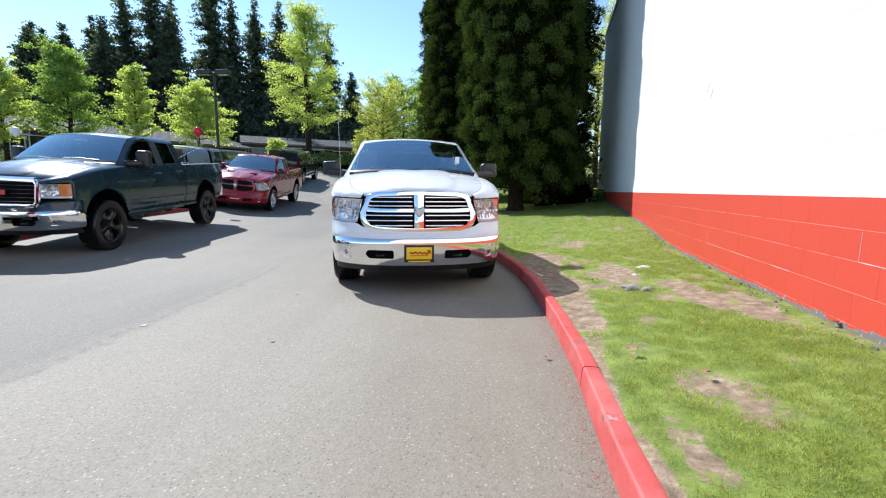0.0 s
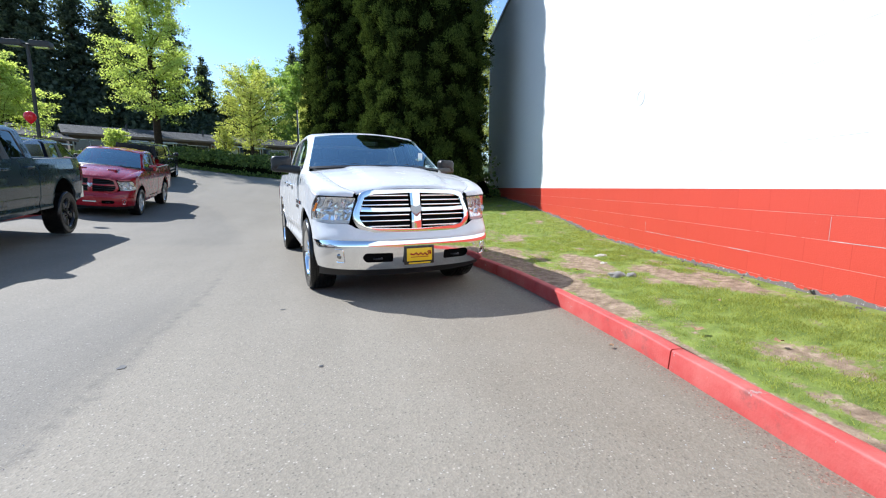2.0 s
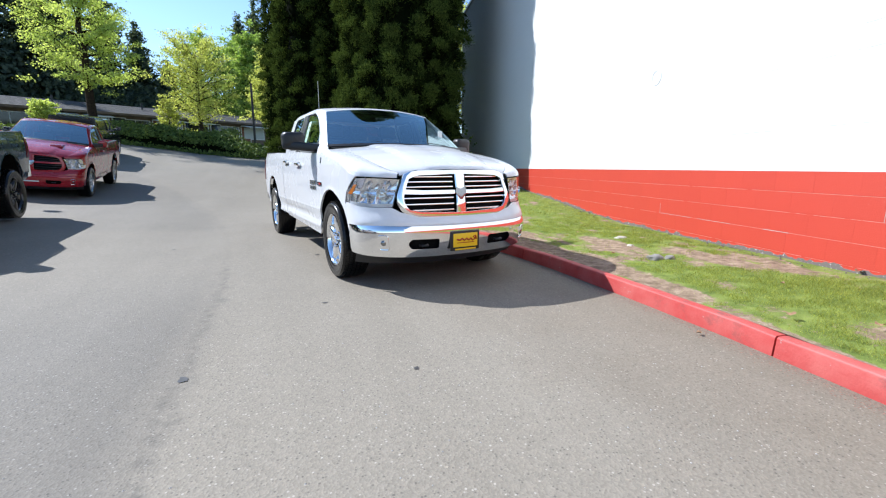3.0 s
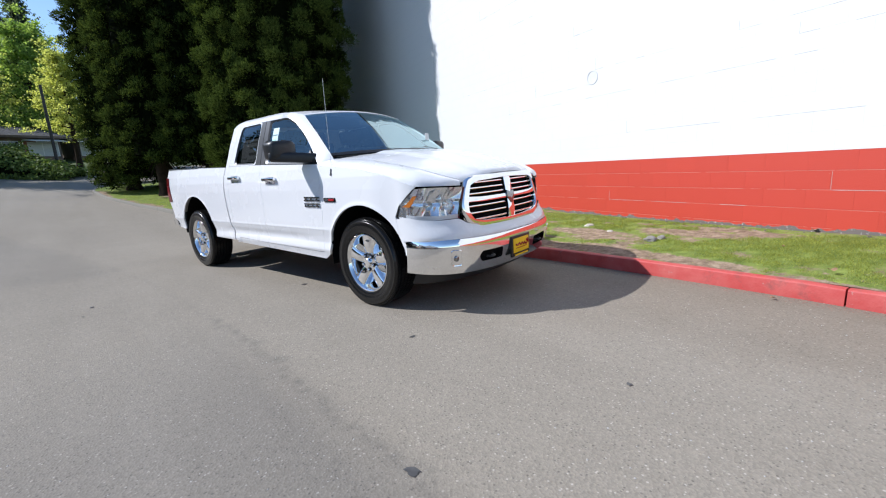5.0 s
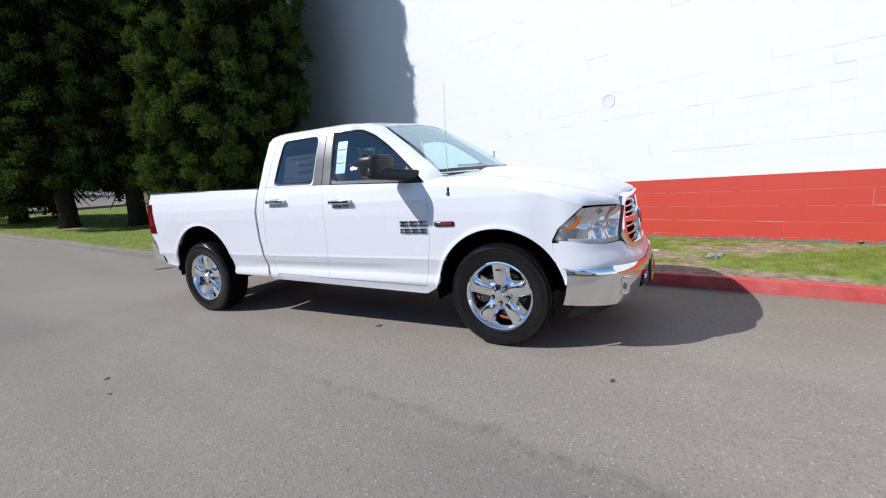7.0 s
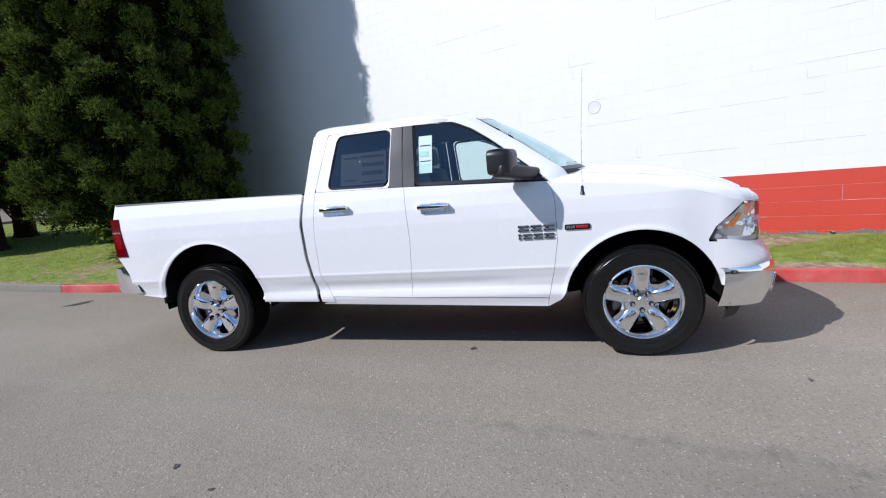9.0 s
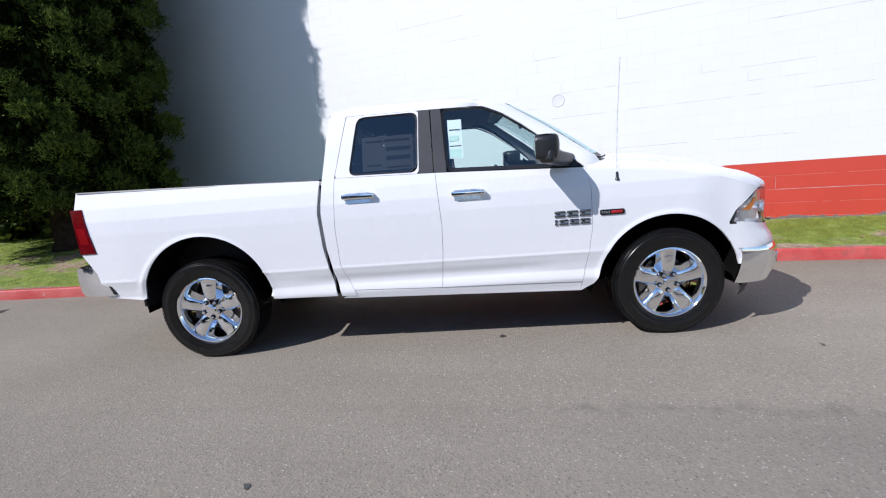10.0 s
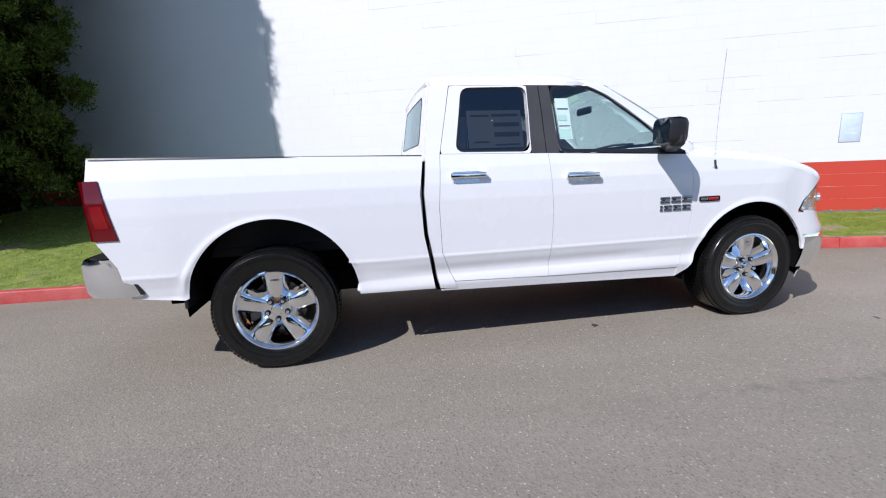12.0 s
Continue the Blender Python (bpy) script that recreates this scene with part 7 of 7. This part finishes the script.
def far_verge():
    T = thing("verge", "grass verge with a red kerb behind the parked row", "verge", kind="structure")
    line = resample([(-7.7, -6), (-7.78, 2), (-7.95, 8), (-8.45, 14), (-9.05, 20)], 60)
    z = [float(lot_height(x, y)) for x, y in line]
    prof = ((0.0, -0.1), (0.0, 0.12), (-0.03, 0.14), (-0.15, 0.14), (-0.15, -0.1))
    part("kerb_stone", sheet_bm([[(x + o, y, h + up) for (x, y), h in zip(line, z)] for o, up in prof], (1, 0, 1), 0.0), M_REDKERB, T, "red painted kerb")
    ob = part("turf", sheet_bm([[(x + o, y, float(lot_height(x + o, y)) + 0.13 + 0.03 * math.sin(k * 1.1)) for (x, y) in line] for k, o in enumerate(np.linspace(-0.14, -1.3, 6))], (0, 0, 1), 0.0), M_TURF, T, "green turf")


far_verge()


def lamp_post(x, y, height, heads, label):
    T = thing("street_lamp", label, "street lamp", pose(x, y, float(lot_height(x, y))))
    part("pole", tube_bm(bmesh.new(), [(0, 0, -0.2), (0, 0, height * 0.5), (0, 0, height)], [0.09, 0.08, 0.07], 10), M_GALV, T)
    part("base", lathe_bm(bmesh.new(), [(0.0005, 0.55), (0.22, 0.55), (0.24, 0.5), (0.26, -0.2)], 14), M_CONCRETE, T, "concrete foot")
    for s in heads:
        hd = part("lamp_head", box(s * 0.15 if s > 0 else s * 0.95, s * 0.95 if s > 0 else s * 0.15, -0.22, 0.22, height - 0.12, height + 0.14, 0.02), M_GALV, T, "dark box lamp head")
        part("arm", tube_bm(bmesh.new(), [(0, 0, height), (s * 0.2, 0, height)], 0.035, 6), M_GALV, hd)
        part("lens", box(min(s * 0.25, s * 0.85), max(s * 0.25, s * 0.85), -0.15, 0.15, height - 0.135, height - 0.121), M_LAMPWHITE, hd)


lamp_post(-14.7, 26.3, 6.0, (1, -1), "dark lamp post with two box heads")
lamp_post(-3.4, 36.9, 5.2, (), "dark slim post beside the hedge")


def balloon(x, y, z, mat, label, tie):
    T = thing("balloon", label, "balloon", pose(x, y, z), "balloons tied to vehicles")
    part("skin", lathe_bm(bmesh.new(), [(0.004, -0.165), (0.012, -0.15), (0.045, -0.125), (0.105, -0.06), (0.135, 0.02), (0.125, 0.09), (0.085, 0.14), (0.035, 0.163), (0.0005, 0.167)], 20), mat, T)
    part("string", tube_bm(bmesh.new(), [(0, 0, -0.16), (0.02, 0, -0.5), tie], 0.003, 4), M_TRIMWHITE, T)


M_BALLOONRED = plain("red balloon rubber", (0.62, 0.015, 0.02), 0.15, 0, 0.05)
balloon(-8.6, 14.5, 2.95, M_BALLOONRED, "red balloon on a string over a truck", (-0.4, -0.7, -0.95))
balloon(-14.2, 13.8, 2.85, M_TRIMWHITE, "white balloon on a string by a car", (0.1, 0.2, -1.4))


# ---- small things on the wall, the lawn and the lot ----
def on_wall(along, z, out=0.0):
    return WALL_M @ Matrix.Translation((along, out, z))


sg = thing("wall_sign", "small faded pale metal sign on the white wall", "sign", on_wall(-2.35, 1.64))
part("plate", box(-0.145, 0.145, 0.0, 0.006, -0.22, 0.22, 0.002), plain("faded sign enamel", (0.52, 0.60, 0.65), 0.35, 0, 0.08), sg)
part("border", box(-0.152, 0.152, -0.002, 0.003, -0.227, 0.227, 0.001), M_SATIN, sg)
for k in range(4):
    part("print_bar", box(-0.10, 0.10 - 0.03 * (k % 2), 0.005, 0.0075, 0.12 - 0.075 * k, 0.14 - 0.075 * k), plain("faded print", (0.54, 0.62, 0.66), 0.5), sg)
pt = thing("wall_patch", "round plastered patch on the white wall", "patch", on_wall(2.56, 2.43), kind="structure")
b = bmesh.new()
lathe_bm(b, [(0.112, 0.0), (0.108, 0.006), (0.096, 0.007), (0.090, 0.001), (0.0005, 0.001)], 24, pose(0, 0, 0, -90, 0, 0))
part("plaster_ring", b, plain("pale patch plaster", (0.61, 0.61, 0.61), 0.85, 0, 0.05, 9, 0.3), pt)


M_CRACK = plain("dirty open joint", (0.40, 0.395, 0.385), 0.9, 0, 0.3)


def joint_crack(a0, a1, row, seed):
    """An open, dirty bed joint, with a short step up at its end."""
    rng = random.Random(seed)
    b = bmesh.new()
    z = RED_TOP + row * BLOCK_H
    x = a0
    while x < a1:
        w = rng.uniform(0.08, 0.30)
        if rng.random() < 0.8:
            t = rng.uniform(0.0012, 0.0030)
            box_bm(b, x, min(x + w, a1), -0.004, 0.0012, z - t, z + t)
        x += w
    if rng.random() < 0.7:
        box_bm(b, a1, a1 + 0.003, -0.004, 0.001, z, z + BLOCK_H * rng.uniform(0.5, 0.95))
    ob = part("joint_crack", b, M_CRACK, None, smooth=False)
    ob.matrix_world = WALL_M
    tagged(ob, "thin dirty crack along a wall joint", "crack", "cracks in the wall", "structure")


for k, (a0, a1, row) in enumerate(((-3.2, 4.7, 5), (-1.1, 0.4, 7), (-2.8, -0.4, 10), (1.2, 2.5, 7), (-0.9, -0.2, 6), (2.55, 2.95, 10), (2.6, 2.9, 9), (4.2, 5.6, 15), (3.8, 4.6, 13), (0.4, 1.6, 12), (2.9, 3.9, 6), (-3.4, -1.8, 8), (5.0, 6.4, 8), (-0.8, 1.9, 2), (-2.2, -0.6, -2), (0.2, 2.2, -3))):
    joint_crack(a0, a1, row, k)


cj = part("control_joint", box(7.735, 7.741, -0.004, 0.0012, RED_TOP, WALL_TOP - 0.02), M_CRACK, None, smooth=False)
cj.matrix_world = WALL_M
tagged(cj, "thin upright control joint in the white wall", "joint", kind="structure")


def rough_stone(name, label, x, y, sx, sy, sz, mat, seed, sink=0.02):
    b = bmesh.new()
    bmesh.ops.create_icosphere(b, subdivisions=3, radius=0.5)
    for v in b.verts:
        k = 1 + 0.35 * noise.noise(v.co * 2.6 + Vector((seed, 0, 0))) + 0.12 * noise.noise(v.co * 7 + Vector((0, seed, 0)))
        v.co = Vector((v.co.x * sx * k, v.co.y * sy * k, max(v.co.z * k, -0.25) * sz))
    ob = part(name, b, mat, None)
    ob.location = (x, y, lawn_z(x, y) + 0.25 * sz - sink)
    tagged(ob, label, "stone")


M_ROCK = plain("grey stone", (0.25, 0.235, 0.21), 0.9, 0, 0.35, 12, 0.8)
M_ROCKPALE = plain("pale stone", (0.46, 0.42, 0.35), 0.9, 0, 0.2, 12, 0.6)
rough_stone("stone", "flat grey stone lying in the grass", 1.90, 4.57, 0.20, 0.14, 0.085, M_ROCK, 3)
rough_stone("stone", "small grey stone beside a larger one", 2.02, 4.50, 0.12, 0.10, 0.07, M_ROCK, 5)
rough_stone("stone", "pale worn stone set in bare soil", 2.49, 5.74, 0.17, 0.12, 0.05, M_ROCKPALE, 8)
rough_stone("stone", "small pale stone in the trodden soil", 2.20, 5.25, 0.09, 0.08, 0.04, M_ROCKPALE, 9)

M_DEADLEAF = plain("dead leaf", (0.30, 0.17, 0.09), 0.8, 0, 0.3, 20)


def dead_leaf(x, y, z, size, turn, seed):
    b = bmesh.new()
    rng = random.Random(seed)
    rim = []
    for k in range(14):
        a = 2 * math.pi * k / 14
        r = size * (0.55 + 0.45 * abs(math.cos(2.5 * a)) + rng.uniform(-0.1, 0.1))
        rim.append(b.verts.new((r * math.cos(a), r * 0.8 * math.sin(a), 0.012 + 0.35 * size * math.sin(2 * a + seed) * rng.uniform(0.3, 1))))
    c = b.verts.new((0, 0, 0.006))
    for k in range(14):
        b.faces.new((c, rim[k], rim[(k + 1) % 14]))
    ob = part("dead_leaf", b, M_DEADLEAF, None)
    ob.location, ob.rotation_euler = (x, y, z + 0.012), (0, 0, turn)
    tagged(ob, "dry curled brown leaf lying flat", "leaf", "dead leaves")


for k, (x, y) in enumerate(((0.80, 3.13), (1.50, 2.50), (1.25, 2.85), (1.9, 3.3), (1.62, 4.9), (2.7, 3.2), (1.1, 5.7), (2.2, 6.3))):
    on_grass = x > 0.95
    dead_leaf(x, y, lawn_z(x, y) + 0.015 if on_grass else float(lot_height(x, y)), 0.024 + 0.008 * (k % 3), k * 1.3, k)


def grass_blades():
    """Short uneven grass on the lawn, thin where the soil is bare."""
    rng = np.random.default_rng(8)
    gx, gy = np.arange(-2.6, 6.2, 0.08), np.arange(-0.5, 27.0, 0.08)
    inside = [(float(np.interp(y, KY27, KX27)), wall_x(min(y, 17)) + 0.1) for y in gy]
    bare = np.array([[bare_ground(x, y) if a <= x <= b else 1.0 for x in gx] for y, (a, b) in zip(gy, inside)])
    high = np.array([[lawn_z(x, y) if a <= x <= b else 0.0 for x in gx] for y, (a, b) in zip(gy, inside)])
    clump = np.array([[noise.noise(Vector((x * 4.2, y * 4.2, 4.0))) * 0.7 + noise.noise(Vector((x * 9.0, y * 9.0, 1.0))) * 0.6 if a <= x <= b else 0.0 for x in gx] for y, (a, b) in zip(gy, inside)])

    def pick(A, x, y):
        u, v = (x - gx[0]) / 0.08, (y - gy[0]) / 0.08
        i, j = u.astype(int), v.astype(int)
        fu, fv = u - i, v - j
        return (A[j, i] * (1 - fu) + A[j, i + 1] * fu) * (1 - fv) + (A[j + 1, i] * (1 - fu) + A[j + 1, i + 1] * fu) * fv

    out = []
    for y0, y1, n, wide in ((0.0, 4.5, 110000, 0.8), (4.5, 8.0, 60000, 1.1), (8.0, 14.0, 30000, 1.8), (14.0, 26.0, 42000, 2.4)):
        y = rng.uniform(y0, y1, n)
        x0 = np.interp(y, KY27, KX27) + KERB_W + 0.015
        x1 = WALL_P.x + (np.minimum(y, 16) - WALL_P.y) * WALL_D.x / WALL_D.y - 0.10
        x = x0 + (x1 - x0) * rng.uniform(0, 1, n)
        b = pick(bare, x, y) + rng.normal(size=n) * 0.10
        live = rng.uniform(0, 1, n) > np.maximum(smoothstep(b, 0.02, 0.36) * 0.97, smoothstep(-pick(clump, x, y), 0.08, 0.45) * 0.75)
        x, y, b = x[live], y[live], b[live]
        m = len(x)
        c = np.maximum(pick(clump, x, y), 0)
        h = (0.009 + 0.015 * rng.uniform(0, 1, m) + 0.032 * c ** 1.4) * np.where(b > 0.3, 0.6, 1.0) * (0.8 + 0.25 * wide)
        z = pick(high, x, y) - 0.003
        a = rng.uniform(0, 6.283, m)
        w = rng.uniform(0.0011, 0.0024, m) * wide
        l = rng.normal(size=(m, 2)) * 0.6 * h[:, None]
        out.append(np.stack([np.stack([x - w * np.cos(a), y - w * np.sin(a), z], 1), np.stack([x + w * np.cos(a), y + w * np.sin(a), z], 1), np.stack([x + l[:, 0], y + l[:, 1], z + h], 1)], 1).reshape(-1, 3))
    V = np.concatenate(out)
    F = np.arange(len(V)).reshape(-1, 3)
    ob = crown_mesh("grass", V, F, M_BLADE, None)
    tagged(ob, "short uneven green grass blades on the lawn", "grass", kind="stuff")


grass_blades()


M_LITTER = plain("reddish crumbs", (0.22, 0.125, 0.090), 0.9, 0, 0.4, 30)


def grit():
    """Paint flakes and small stones in the gutter and over the lot."""
    rng = np.random.default_rng(9)
    for name, label, mat, n, spread, size in (("paint_flakes", "reddish paint crumbs and litter along the kerb's foot", M_LITTER, 6500, 0.05, 0.005), ("grit", "pale loose grit scattered over the asphalt", M_CONCRETE, 2200, None, 0.0042)):
        V, F = [], []
        for k in range(n):
            if spread:
                i = rng.integers(30, 76)
                o = -abs(rng.normal()) * spread
                x, y = KP[i].x + KN[i].x * o + rng.normal() * 0.05, KP[i].y + rng.uniform(-0.15, 0.15)
                if o > -0.004:
                    continue
            else:
                x, y = rng.uniform(-5.5, 0.7), rng.uniform(0.5, 11)
            z = float(lot_height(x, y))
            s = size * rng.uniform(0.4, 1.5)
            r = rng.uniform(0.6, 1.3, 4)
            c = len(V)
            V += [(x - s * r[0], y, z), (x, y - s * r[1], z), (x + s * r[2], y, z), (x, y + s * r[3], z), (x, y, z + s * (0.35 if spread else 0.7))]
            F += [(c, c + 1, c + 4), (c + 1, c + 2, c + 4), (c + 2, c + 3, c + 4), (c + 3, c, c + 4)]
        ob = mesh_ob(name, V, F, mat, None, smooth=False)
        tagged(ob, label, "grit", kind="stuff")


grit()


def rubble():
    """Pale broken bits and paint chips along the foot of the wall."""
    rng = np.random.default_rng(17)
    V, F = [], []
    for k in range(900):
        a = rng.uniform(-3.0, 12.0)
        if noise.noise(Vector((a * 0.9, 3.0, 0.0))) + rng.uniform(-0.3, 0.3) < -0.05:
            continue
        p = WALL_M @ Vector((a, 0.015 + abs(rng.normal()) * 0.06, 0))
        z = lawn_z(p.x, p.y)
        s = 0.004 + 0.015 * rng.uniform() ** 3
        c = len(V)
        ring = [(s * rng.uniform(0.6, 1.2) * math.cos(q), s * rng.uniform(0.6, 1.2) * math.sin(q)) for q in (0.3, 1.5, 2.8, 4.0, 5.2)]
        V += [(p.x + x, p.y + y, z - 0.004) for x, y in ring] + [(p.x + x * 0.6, p.y + y * 0.6, z + s * rng.uniform(0.5, 1.0)) for x, y in ring]
        F += [(c + i, c + (i + 1) % 5, c + 5 + (i + 1) % 5, c + 5 + i) for i in range(5)] + [tuple(c + 5 + i for i in range(5))]
    ob = mesh_ob("rubble", V, F, M_FOOT, None, smooth=False)
    tagged(ob, "pale broken bits of plaster along the wall's foot", "rubble", kind="stuff")


rubble()
M_OIL = plain("dried oil", (0.062, 0.060, 0.058), 0.5, 0, 0.3, 20)
for k, (x, y, r) in enumerate(((-1.565, 4.754, 0.022), (-3.294, 7.895, 0.022), (-2.42, 3.62, 0.034), (-1.46, 6.90, 0.030), (-1.19, 3.32, 0.018), (-3.37, 7.55, 0.014), (-0.9, 13.4, 0.15))):
    b = bmesh.new()
    rim = [b.verts.new((r * (1 + 0.3 * math.sin(3 * q + k) + 0.15 * math.sin(7 * q)) * math.cos(q), r * 0.7 * (1 + 0.25 * math.cos(2 * q + k)) * math.sin(q), 0.004)) for q in [2 * math.pi * j / 24 for j in range(24)]]
    b.faces.new(rim)
    ob = part("oil_stain", b, M_OIL, None, smooth=False)
    ob.location = (x, y, float(lot_height(x, y)))
    ob.rotation_euler = (0, 0, k)
    tagged(ob, "small dark dried oil stain on asphalt", "stain", "oil stains", "structure")
